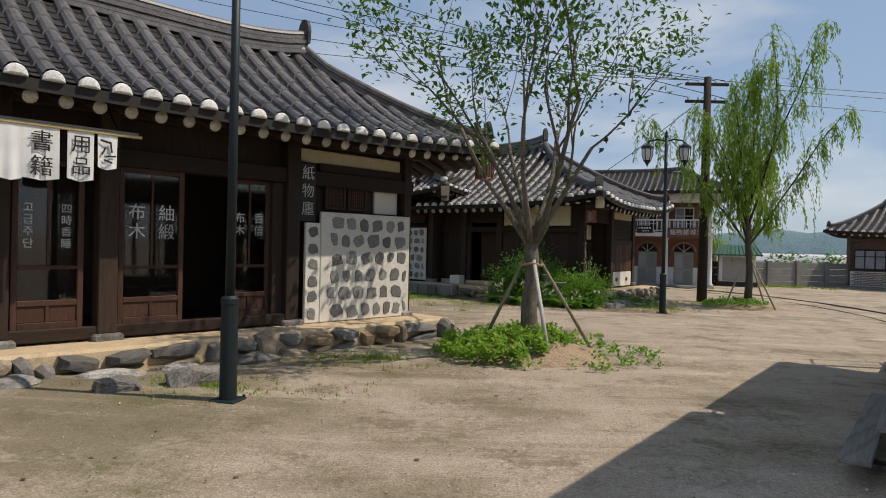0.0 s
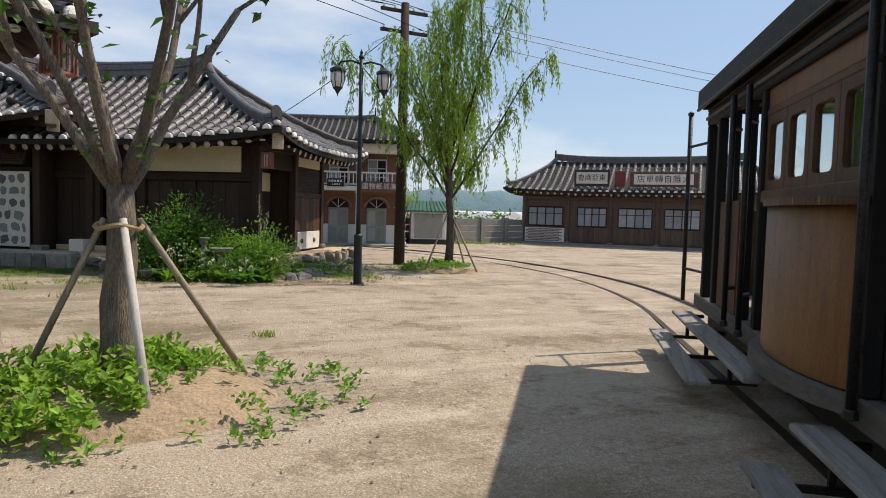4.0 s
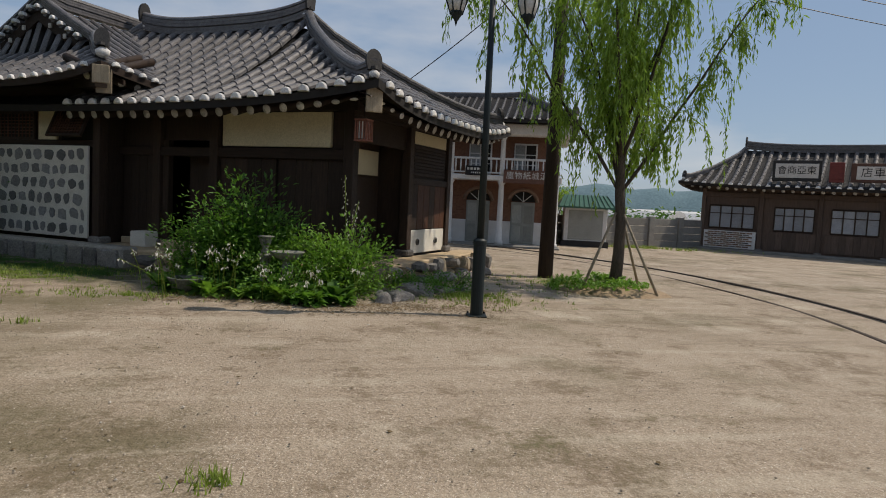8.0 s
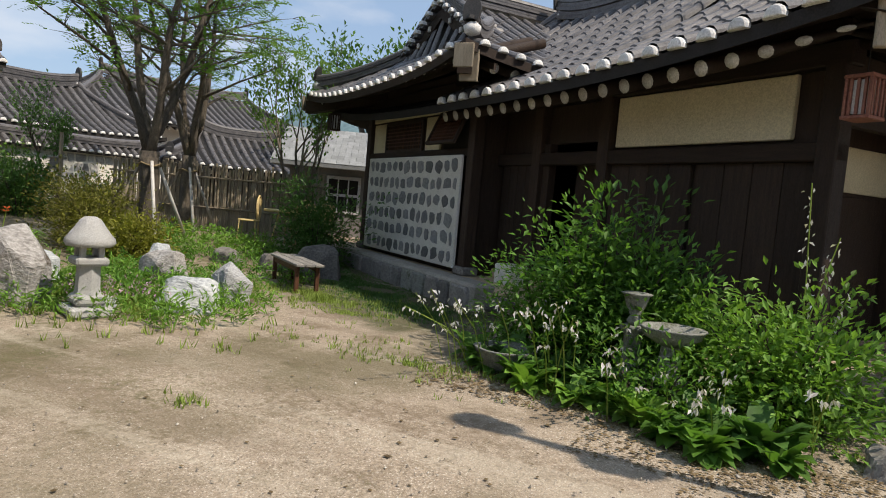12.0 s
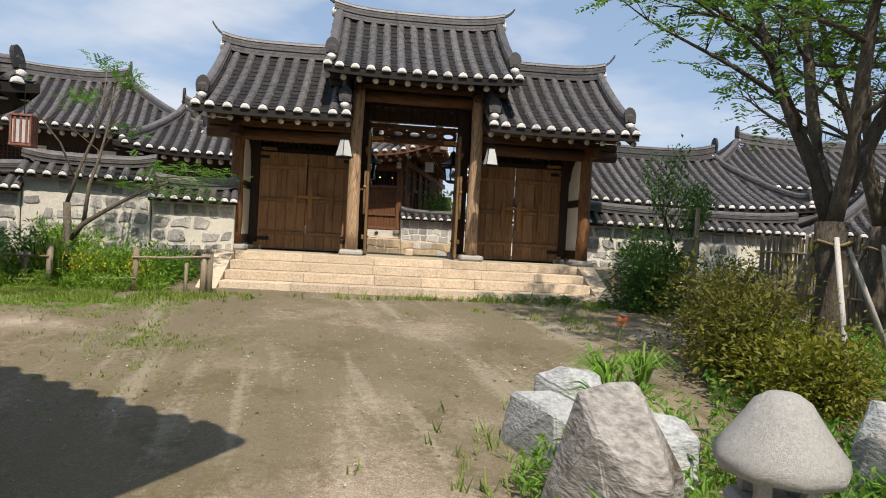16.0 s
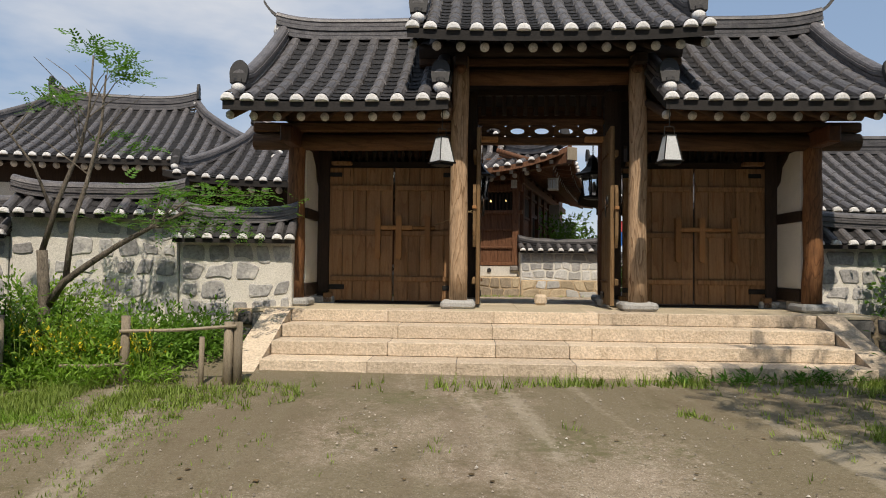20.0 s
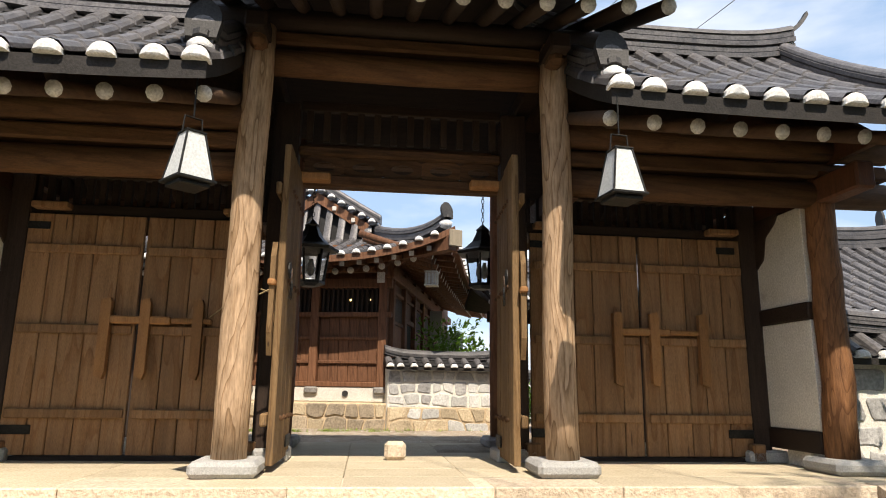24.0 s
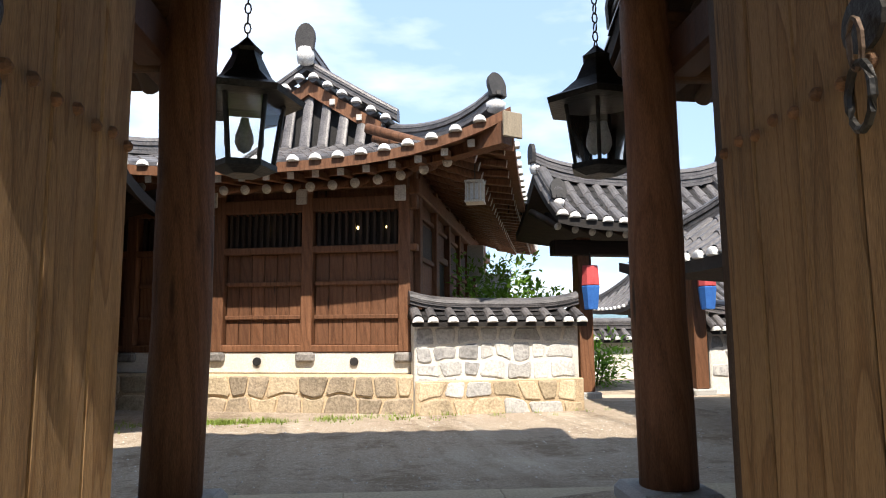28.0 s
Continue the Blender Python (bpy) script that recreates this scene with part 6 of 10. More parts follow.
for x in (-1.32, 1.22):
    part("cross_beam", Shape().slab(x - 0.09, x + 0.09, -0.5, 2.9, 3.5, 3.66, 0.02), WOOD_DARK_H, GATE)
    part("bracket", Shape().slab(x - 0.07, x + 0.07, -0.4, -0.12, 3.42, 3.66, 0.04), WOOD_BEAM, GATE)
# the door line
for x, w in ((-3.57, 0.2), (-1.2, 0.26), (1.1, 0.26), (3.57, 0.2)):
    part("jamb", Shape().slab(x - w / 2, x + w / 2, 0.84, 1.04, 0.1, 3.45 if abs(x) < 2 else 2.66, 0.015), WOOD_DARK, GATE)
    part("base_stone", Shape().slab(x - 0.2, x + 0.2, 0.74, 1.14, -0.01, 0.11, 0.02), GRANITE_GREY, GATE)
part("lintel", Shape().slab(-1.07, 0.97, 0.86, 1.02, 2.6, 2.72, 0.02), WOOD_BEAM, GATE, "dark door lintel")
part("lintel", Shape().slab(-1.07, 0.97, 0.87, 1.01, 2.92, 3.02, 0.02), WOOD_BEAM, GATE)


def oval_board(x0, x1, z0, z1, y, thick):
    """A transom board pierced by a flat oval hole."""
    n, cx, cz = 20, (x0 + x1) / 2, (z0 + z1) / 2
    hole = [(cx + 0.115 * math.cos(2 * math.pi * k / n), cz + 0.05 * math.sin(2 * math.pi * k / n)) for k in range(n)]
    rim = []
    for k in range(n):
        a = 2 * math.pi * k / n
        q = 1 / max(abs(math.cos(a)), abs(math.sin(a)))
        rim.append((cx + (x1 - x0) / 2 * q * math.cos(a), cz + (z1 - z0) / 2 * q * math.sin(a)))
    v = [(x, yy, z) for yy in (y, y + thick) for ring in (hole, rim) for x, z in ring]
    f = []
    for k in range(n):
        j = (k + 1) % n
        f += [(k, n + k, n + j, j), (2 * n + k, 2 * n + j, 3 * n + j, 3 * n + k), (k, j, 2 * n + j, 2 * n + k), (n + k, 3 * n + k, 3 * n + j, n + j)]
    part("oval_board", Shape().add(v, f), WOOD_BEAM, GATE, "transom board with an oval hole")


for k in range(5):
    oval_board(-1.01 + k * 0.391, -0.62 + k * 0.391, 2.72, 2.92, 0.92, 0.04)
for k in range(12):
    x = -0.98 + k * 0.17
    part("slat", Shape().slab(x - 0.035, x + 0.035, 0.91, 0.97, 3.08, 3.4, 0.006), WOOD_DARK, GATE)
part("slat_rail", Shape().slab(-1.07, 0.97, 0.9, 0.98, 3.4, 3.5, 0.008), WOOD_DARK_H, GATE)
for x in (-0.9, 0.8):
    part("tenon", Shape().slab(x - 0.16, x + 0.16, 0.74, 0.87, 2.62, 2.7, 0.012), WOOD_LATCH, GATE)


def gate_leaf(door, x0, x1, z0, z1, y, planks, seed):
    """One leaf of a plank door with ledges; in the frame of the door line."""
    rr = random.Random(seed)
    leaf = part("leaf", Shape().box(x0 + 0.01, x1 - 0.01, y + 0.02, y + 0.045, z0 + 0.02, z1 - 0.02), WOOD_GATE, door, "weathered plank door leaf")
    xs = [x0]
    for k in range(planks - 1):
        xs.append(x0 + (x1 - x0) * (k + 1 + rr.uniform(-0.15, 0.15)) / planks)
    xs.append(x1)
    for a, b in zip(xs, xs[1:]):
        part("plank", Shape().slab(a + 0.003, b - 0.003, y - 0.02 + rr.uniform(-0.004, 0.004), y + 0.02, z0, z1, 0.006), WOOD_GATE, leaf)
    for z in (0.4, 1.14, 1.87):
        part("ledge", Shape().slab(x0 + 0.03, x1 - 0.02, y - 0.06, y - 0.02, z - 0.042, z + 0.042, 0.01), WOOD_GATE, leaf)
    return leaf


for s0, x0, x1, xm, posts, bar in ((-1, -3.47, -1.36, -2.42, (-2.66, -2.32, -1.86), (-2.64, -1.74)), (1, 1.25, 3.47, 2.37, (2.09, 2.46, 2.96), (2.1, 2.97))):
    door = part("side_door", Shape().slab(x0 - 0.02, x1 + 0.02, 0.84, 1.04, -0.01, 0.035, 0.01), WOOD_DARK_H, GATE, "closed double plank door of the side bay")
    gate_leaf(door, x0, xm - 0.012, 0.045, 2.2, 0.85, 5, 70 + s0)
    gate_leaf(door, xm + 0.012, x1, 0.045, 2.2, 0.85, 5, 75 + s0)
    for x in posts:
        v = [(px, py, pz) for px, pz in ((x - 0.04, 0.73), (x + 0.025, 0.70), (x + 0.045, 0.76), (x + 0.045, 1.37), (x + 0.03, 1.42), (x - 0.045, 1.4)) for py in (0.705, 0.765)]
        f = [tuple(2 * i for i in range(6)), tuple(11 - 2 * i for i in range(6))] + [(2 * i, 2 * i + 1, (2 * i + 3) % 12, (2 * i + 2) % 12) for i in range(6)]
        part("latch_post", Shape().add(v, f), WOOD_LATCH, door)
    part("bar", Shape().slab(bar[0], bar[0] + (bar[1] - bar[0]) * 0.6, 0.715, 0.785, 1.19, 1.26, 0.012), WOOD_LATCH, door)
    part("bar", Shape().slab(bar[0] + (bar[1] - bar[0]) * 0.6, bar[1], 0.73, 0.785, 1.2, 1.25, 0.012), WOOD_LATCH, door)
    for x in (x0 + 0.0, x1 - 0.26):
        part("hinge_strap", Shape().slab(x, x + 0.26, 0.815, 0.828, 0.22, 0.3, 0.005), IRON, door)
        part("hinge_strap", Shape().slab(x, x + 0.2, 0.815, 0.828, 2.05, 2.12, 0.005), IRON, door)
    for x in (x0 + 0.0, x1):
        part("pivot_block", Shape().slab(x - 0.07, x + 0.07, 0.74, 0.9, 0.0, 0.17, 0.012), WOOD_GATE, door)
    part("door_head", Shape().slab(x0 - 0.05, x1 + 0.05, 0.86, 1.02, 2.21, 2.31, 0.01), WOOD_DARK_H, GATE)
    for k in range(19):
        x = x0 + (x1 - x0) * k / 18
        part("slat", Shape().slab(x - 0.03, x + 0.03, 0.91, 0.97, 2.31, 2.58, 0.005), WOOD_DARK_H, GATE)
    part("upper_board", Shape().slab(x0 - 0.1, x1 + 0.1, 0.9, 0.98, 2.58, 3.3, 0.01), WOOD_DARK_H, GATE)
    for x in (x0 + 0.2, x1 - 0.2):
        part("tenon", Shape().slab(x - 0.16, x + 0.16, 0.74, 0.87, 2.24, 2.3, 0.01), WOOD_GATE, GATE)
    # white plaster infill between the outer posts and the door line
    xo = s0 * 3.7
    part("plaster_panel", Shape().slab(xo - 0.035, xo + 0.035, 0.1, 0.85, 1.48, 2.38, 0.006), PLASTER, GATE, "white plaster side panel")
    part("plaster_panel", Shape().slab(xo - 0.035, xo + 0.035, 0.1, 0.85, 0.33, 1.32, 0.006), PLASTER, GATE, "white plaster side panel")
    part("side_rail", Shape().slab(xo - 0.06, xo + 0.06, 0.08, 0.86, 1.32, 1.48, 0.012), WOOD_DARK_H, GATE)
    part("side_sill", Shape().slab(xo - 0.06, xo + 0.06, 0.08, 0.86, 0.14, 0.33, 0.012), WOOD_DARK_H, GATE)
    part("side_wall", Shape().slab(xo - 0.05, xo + 0.05, 1.06, 2.25, 0.1, 2.4, 0.01), PLASTER, GATE)
# the two open leaves of the middle door
for s0, hx, turn in ((-1, -1.03, -1.0), (1, 0.975, -3.0)):
    lf = part("open_leaf", Shape().box(0.01, 0.92, -0.012, -0.004, 0.08, 2.66), WOOD_LEAF, GATE, "open weathered plank door leaf with iron studs", m=pose(hx, 0.92, 0, 0, 0, -90 + turn))
    face = 1 if s0 < 0 else -1     # the studded face looks into the passage
    rr = random.Random(80 + s0)
    xs = [0, 0.22 + rr.uniform(-0.03, 0.03), 0.47 + rr.uniform(-0.03, 0.03), 0.7, 0.94]
    for a, b in zip(xs, xs[1:]):
        part("plank", Shape().slab(a + 0.0035, b - 0.0035, -0.04 + rr.uniform(-0.004, 0.004), 0.022, 0.05, 2.69 + rr.uniform(-0.02, 0.02), 0.006), WOOD_LEAF, lf)
    ys = (0.022, 0.036) if face > 0 else (-0.058, -0.04)
    yb = (-0.09, -0.04) if face > 0 else (0.022, 0.075)
    for z in (0.4, 1.2, 1.52, 2.3):
        if z != 1.52:
            part("ledge", Shape().slab(0.02, 1.0 if z < 1 else 0.96, yb[0], yb[1], z - 0.05, z + 0.05, 0.012), WOOD_LEAF, lf)
        for k in range(8 if z != 1.2 else 0):
            x = 0.06 + k * 0.105
            part("stud", Shape().lathe([(0.02, 0), (0.017, 0.012), (0.006, 0.02)], 8), WOOD_BEAM, lf, m=pose(x, ys[1] if face > 0 else ys[0] + 0.006, z + 0.012 * (k % 2), -90 if face > 0 else 90))
    lb = [(0.86, 0.92), (0.93, 0.9), (1.0, 1.08), (1.0, 1.7), (0.94, 1.83), (0.86, 1.83)]
    yl = (yb[0] + 0.006, yb[1] - 0.002) if face > 0 else (yb[0] + 0.002, yb[1] - 0.006)
    part("latch_board", Shape().add([(x, y, z) for y in yl for x, z in lb], [tuple(range(6)), tuple(range(11, 5, -1))] + [(i, i + 6, (i + 1) % 6 + 6, (i + 1) % 6) for i in range(6)]), WOOD_LEAF, lf, "pale rounded latch board on the door's edge")
    part("latch_peg", Shape().slab(0.95, 1.03, yl[0] - 0.012, yl[1] + 0.012, 1.46, 1.51, 0.01), WOOD_LATCH, lf)
    yr = ys[1] + 0.012 if face > 0 else ys[0] - 0.012
    part("ring_plate", Shape().tube([(0.8, yr - 0.006 * face, 1.62), (0.8, yr + 0.006 * face, 1.62)], 0.07, 14), IRON, lf)
    part("ring_handle", Shape().tube([(0.8 + 0.055 * math.sin(a), yr + face * (0.02 + 0.01 * math.sin(a)), 1.45 - 0.075 * math.cos(a)) for a in [2 * math.pi * i / 14 for i in range(15)]], 0.010, 6), IRON, lf)
    part("ring_link", Shape().tube([(0.8 + 0.022 * math.sin(a), yr + face * 0.022, 1.57 - 0.06 * math.cos(a)) for a in [2 * math.pi * i / 10 for i in range(11)]], 0.007, 5), STEEL, lf)
    part("hinge_strap", Shape().slab(0.02, 0.3, min(ys), max(ys), 0.14, 0.24, 0.004), IRON, lf)
single("door_stop", Shape().slab(-0.1, 0.1, -0.05, 0.05, 0, 0.17, 0.04), GRANITE, GATE.matrix_basis @ pose(-0.03, 0.95, 0.0), "small rounded granite door stop on the paving", "stone")
single("straw_rope", Shape().tube([(-1.45, -0.02, 1.36), (-1.25, 0.12, 1.4), (-1.06, 0.12, 1.5)], 0.008, 6).tube([(-1.75, 0.7, 1.26), (-1.44, -0.03, 1.32)], 0.006, 6).tube([(-1.2, -0.04, 1.43), (-1.1, 0.0, 1.4), (-1.07, 0.1, 1.46)], 0.007, 6), ROPE, GATE.matrix_basis, "thin straw rope tying the door leaf to the post", "rope")


def paper_lantern(x, y, z, turn):
    t = thing("paper_lantern", GATE.matrix_basis @ pose(x, y, z, 0, 0, turn), "white tapering four-sided lantern in a black frame under the eave", "lantern", "white gate lanterns")
    b, tp, h = 0.118, 0.062, 0.37
    v = [(-b, -b, 0.05), (b, -b, 0.05), (b, b, 0.05), (-b, b, 0.05), (-tp, -tp, h), (tp, -tp, h), (tp, tp, h), (-tp, tp, h)]
    part("shade", Shape().add(v, [(3, 2, 1, 0), (4, 5, 6, 7), (0, 1, 5, 4), (1, 2, 6, 5), (2, 3, 7, 6), (3, 0, 4, 7)]), PAPER, t, "white panes")
    for i in range(4):
        part("frame_bar", Shape().tube([v[i], v[i + 4]], 0.008, 6), IRON, t)
    part("rim", Shape().slab(-b - 0.018, b + 0.018, -b - 0.018, b + 0.018, 0.03, 0.05, 0.004), IRON, t)
    part("base", Shape().slab(-b + 0.012, b - 0.012, -b + 0.012, b - 0.012, 0.0, 0.03, 0.006), IRON, t)
    part("cap", Shape().slab(-tp - 0.01, tp + 0.01, -tp - 0.01, tp + 0.01, h, h + 0.015, 0.004), IRON, t)
    part("handle", Shape().tube([(-0.07, 0, h), (-0.06, 0, h + 0.12), (0.06, 0, h + 0.12), (0.07, 0, h)], 0.008, 6), IRON, t)
    part("hook", Shape().tube([(0, 0, h + 0.12), (0, 0, h + 0.42)], 0.006, 6), IRON, t)
    return t


paper_lantern(-1.54, -1.16, 1.93, 40)
paper_lantern(1.38, -1.27, 1.935, 8)


def iron_lantern(x, y, z):
    t = thing("iron_lantern", GATE.matrix_basis @ pose(x, y, z, 0, 0, 12) @ Matrix.Scale(1.14, 4), "black iron hexagonal lantern with glass panes hung on a chain", "lantern", "iron lanterns on chains")
    n, rb, rt = 6, 0.15, 0.2
    ring = lambda r, zz: [(r * math.cos(2 * math.pi * j / n), r * math.sin(2 * math.pi * j / n), zz) for j in range(n)]
    lo, hi = ring(rb, 0.06), ring(rt, 0.42)
    for j in range(n):
        part("bar", Shape().tube([lo[j], hi[j]], 0.012, 6), IRON, t)
        q = (j + 1) % n
        pane = part("pane", Shape().add([lo[j], lo[q], hi[q], hi[j]], [(0, 1, 2, 3)]), GLASS, t)
        pane.visible_shadow = False
    part("floor", Shape().lathe([(0.09, 0), (0.17, 0.03), (0.17, 0.06)], 6), IRON, t)
    part("roof", Shape().lathe([(0.3, 0.39), (0.31, 0.42), (0.22, 0.46), (0.13, 0.54), (0.08, 0.64), (0.075, 0.66), (0.085, 0.68), (0.05, 0.71), (0.01, 0.75)], 6), IRON, t)
    part("bulb", Shape().lathe([(0.02, 0.3), (0.025, 0.27), (0.045, 0.21), (0.048, 0.17), (0.03, 0.13), (0.005, 0.115)], 10), PAPER, t, smooth=True)
    for k in range(16):
        zz = 0.75 + k * 0.055
        part("chain_link", Shape().tube([(0.016 * math.sin(a) * (k % 2), 0.016 * math.sin(a) * (1 - k % 2), zz + 0.03 * math.cos(a)) for a in [2 * math.pi * i / 8 for i in range(9)]], 0.005, 5), IRON, t)
    return t


iron_lantern(-1.06, 2.72, 1.86)
iron_lantern(1.12, 2.8, 1.9)

# ---------------------------------------------------------------- walls beside the gate
def capped_wall(name, m, x0, x1, h, seed, label, stones=True, thick=0.34, mat=None, size=0.34, depth=0.016, joint=0.07, bare=0.12, rise=0.26, ridge=0.16, stone=None):
    """A plastered stone wall under a small tiled cap; it faces -y."""
    w = thing(name, m, label, "wall", kind="structure")
    body = part("wall_body", Shape().slab(x0, x1, 0, thick, -0.6, h, 0.02), mat or PLASTER, w)
    if stones:
        fitted_stones(body, x0, x1, 0.03, h - 0.04, 0.0, size, seed, depth, joint, stone, bare)
    L2 = (x1 - x0) / 2
    tiled_roof(w, L2 + 0.05, 0.36, h + 0.02, h + 0.02 + rise, L2 + 0.05, 0.0, gable=True, m=pose((x0 + x1) / 2, thick / 2, 0), rafters=(0, 0, 0, 0), ridge_h=ridge, spacing=0.26, thick=0.06, tile_r=0.07)
    return w


capped_wall("wall_west_1", pose(-14.55, 15.3, 0.62, 0, 0, 90), -3.75, -1.42, 1.72, 41, "raised white plastered wall with grey stones under a tile cap", size=0.32, joint=0.09, bare=0.22)
capped_wall("wall_west_2", pose(-14.55, 15.3, 0.62, 0, 0, 90), -14, -3.77, 1.42, 42, "lower white stone-set wall under a tile cap")
capped_wall("wall_west_4", pose(-14.53, 15.3, 0.62, 0, 0, 90), -1.4, 0.2, 1.4, 47, "white plastered wall with grey stones beside the gate", size=0.32)
capped_wall("wall_west_3", pose(-14.55, 15.3, 0.62, 0, 0, 88), 7.75, 13.6, 1.42, 43, "white stone-set wall under a tile cap beside the gate")

# ---------------------------------------------------------------- the hall behind the gate
gabled_hip_roof(HALL, pose(-1.9, -1.15, 0), 3.4, 11.0, 3.12, 5.12, 2.2, 1.4, 0.82, 0.55, WOOD_HALL, RAFTER_HALL, True, 5)
tiled_roof(HALL, 4.0, 3.2, 2.75, 4.3, 1.5, 0.2, m=pose(-6.6, 3.4, 0), sides=(1, 0, 1, 0), rafters=(1, 0, 0, 0))
part("wall", Shape().box(-9.0, 0, 0.08, 0.2, 0.3, 3.6), WOOD_HALL, HALL)
part("wall", Shape().box(-0.12, 0, 0.2, 10.5, 0.3, 3.6), WOOD_HALL, HALL)
foot = part("plinth", Shape().slab(-9.2, 0.1, -0.25, 0.1, -0.6, 0.36, 0.03), PLASTER_OCHRE, HALL, "rubble plinth stained with ochre earth")
fitted_stones(foot, -6.2, 0.1, -0.22, 0.35, -0.25, 0.34, 51, 0.03, 0.03, [STONE_BUFF, STONE_BUFF, STONE_TAN])
part("plaster_base", Shape().slab(-9.0, 0.0, -0.06, 0.09, 0.36, 0.66, 0.02), PLASTER, HALL, "pale plaster strip with round vents")
for x in (-3.6, -2.22, -0.79):
    part("vent_pipe", Shape().tube([(x, -0.09, 0.53), (x, 0.0, 0.53)], 0.06, 12), TILE_DARK, HALL)
for x in (-5.6, -4.25, -2.85, -1.5, -0.08):
    post(HALL, x, 0.0, 0.66, 3.1, 0.17, WOOD_HALL)
beam(HALL, -9.0, 0.1, 0.0, 2.66, 0.2, mat=WOOD_HALL)
beam(HALL, -9.0, 0.1, -0.02, 2.98, 0.2, mat=WOOD_HALL)
beam(HALL, -9.0, 0.1, 0.0, 0.66, 0.1, mat=WOOD_HALL)
beam(HALL, -9.0, 0.1, 0.0, 2.06, 0.1, mat=WOOD_HALL)
for x in (-2.85, -1.5, -0.08):
    part("bracket", Shape().slab(x - 0.09, x + 0.09, -0.3, -0.05, 2.92, 3.1, 0.02), WOOD_HALL, HALL)
    part("bracket_end", Shape().slab(x - 0.08, x + 0.08, -0.33, -0.3, 2.72, 2.94, 0.01), RAFTER_END, HALL)
for a, b in ((-5.5, -4.35), (-4.15, -2.95), (-2.75, -1.6), (-1.4, -0.17)):
    plank_wall(HALL, a, b, 0.76, 2.06, 0.04, 0.2, WOOD_HALL, "panel", seed=int(a * -10))
    for z in (1.12, 1.6):
        part("rail", Shape().slab(a, b, -0.03, 0.02, z, z + 0.06, 0.008), WOOD_HALL, HALL)
    # dark sheet behind the slats, painted as the hall's unlit inside
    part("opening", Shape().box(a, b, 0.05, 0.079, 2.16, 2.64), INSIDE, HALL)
    for k in range(12):
        x = a + (b - a) * (k + 0.5) / 12
        part("slat", Shape().slab(x - 0.022, x + 0.022, -0.01, 0.035, 2.16, 2.66, 0.006), WOOD_DARK, HALL)
# side of the hall, seen along the passage: panelled bays, a doorway whose darkness is a painted sheet, a lattice window
for k in range(7):
    y = 0.18 + k * 1.35
    part("side_post", Shape().slab(0.0, 0.1, y, y + 0.18, 0.5, 3.2, 0.01), WOOD_HALL, HALL)
    if k == 1:
        part("door_frame", Shape().slab(0.0, 0.07, y + 0.18, y + 1.35, 2.1, 2.22, 0.01), WOOD_HALL, HALL)
        part("doorway", Shape().slab(0.0, 0.012, y + 0.42, y + 1.2, 0.6, 2.1, 0.004), INSIDE, HALL, "flat dark sheet for the shade of an open doorway")
        part("door_jamb", Shape().slab(0.0, 0.07, y + 0.3, y + 0.42, 0.5, 2.1, 0.008), WOOD_HALL, HALL)
    else:
        for z0, z1 in ((0.82, 1.28), (1.36, 1.95), (2.05, 2.55)):
            part("side_panel", Shape().slab(0.0, 0.03, y + 0.24, y + 1.3, z0, z1, 0.008), WOOD_DARK if z0 > 2 else WOOD_HALL, HALL)
    for z in (1.29, 1.97, 2.6):
        if k != 1 or z > 2.2:
            part("rail", Shape().slab(0.0, 0.06, y + 0.18, y + 1.35, z, z + 0.07, 0.008), WOOD_HALL, HALL)
part("side_beam", Shape().slab(-0.02, 0.14, -0.1, 10.4, 2.86, 3.08, 0.02), WOOD_HALL, HALL)
part("porch_floor", Shape().slab(0.08, 0.6, 1.4, 9.5, 0.3, 0.46, 0.02), WOOD_HALL, HALL)
part("notice_board", Shape().slab(0.2, 0.95, 6.4, 6.44, 0.6, 2.25, 0.01), WHITE_PAINT, HALL, "plain white board standing beside the hall")
part("hanging_cloth", Shape().slab(0.15, 0.5, 5.0, 5.02, 2.1, 2.75, 0.004), WHITE_PAINT, HALL, "white cloth hanging under the eave")
hanging_lantern("wooden_lantern", HALL.matrix_basis @ pose(0.95, -0.3, 2.66), "pale wooden lattice lantern under the hall's eave", WOOD_PALE, 0.22, 0.27, 0.4)
for x in (-2.05, -0.78, -0.35):
    b = thing("light_bulb", HALL.matrix_basis @ pose(x, 0.06, 2.42), "small warm glowing bulb behind the slats", "lamp", "bulbs in the hall")
    part("glass_bulb", Shape().lathe([(0.005, -0.03), (0.03, -0.015), (0.03, 0.015), (0.005, 0.03)], 8), None, b, smooth=True)
yard = capped_wall("wall_yard", pose(-22.0, 20.34, 0.9, 0, 0, 90), 0.0, 2.32, 1.2, 44, "short white stone-set garden wall under a tile cap", size=0.29, joint=0.045, bare=0, rise=0.17, ridge=0.1, stone=[STONE_LIME, STONE_LIME, STONE_WALL])
ybase = part("wall_foot", Shape().slab(0.0, 2.36, -0.06, -0.01, -0.5, 0.45, 0.02), PLASTER_OCHRE, yard, "ochre-stained lower courses")
fitted_stones(ybase, 0.02, 2.34, -0.05, 0.44, -0.06, 0.36, 52, 0.02, 0.035, [STONE_BUFF, STONE_BUFF, STONE_LIME])
# small gate further back
SMALL = thing("garden_gate", pose(-22.35, 20.35, 1.06, 0, 0, 90) @ pose(4.05, 1.0, -0.15), "small tiled garden gate with red and blue lanterns", "gate")
tiled_roof(SMALL, 1.75, 1.05, 2.72, 3.55, 1.75, 0.12, gable=True, m=pose(0, 0.3, 0), sides=(1, 0, 0, 0), rafters=(1, 0, 0, 0), ridge_h=0.26, rafter_me=RAFTER_SMALL)
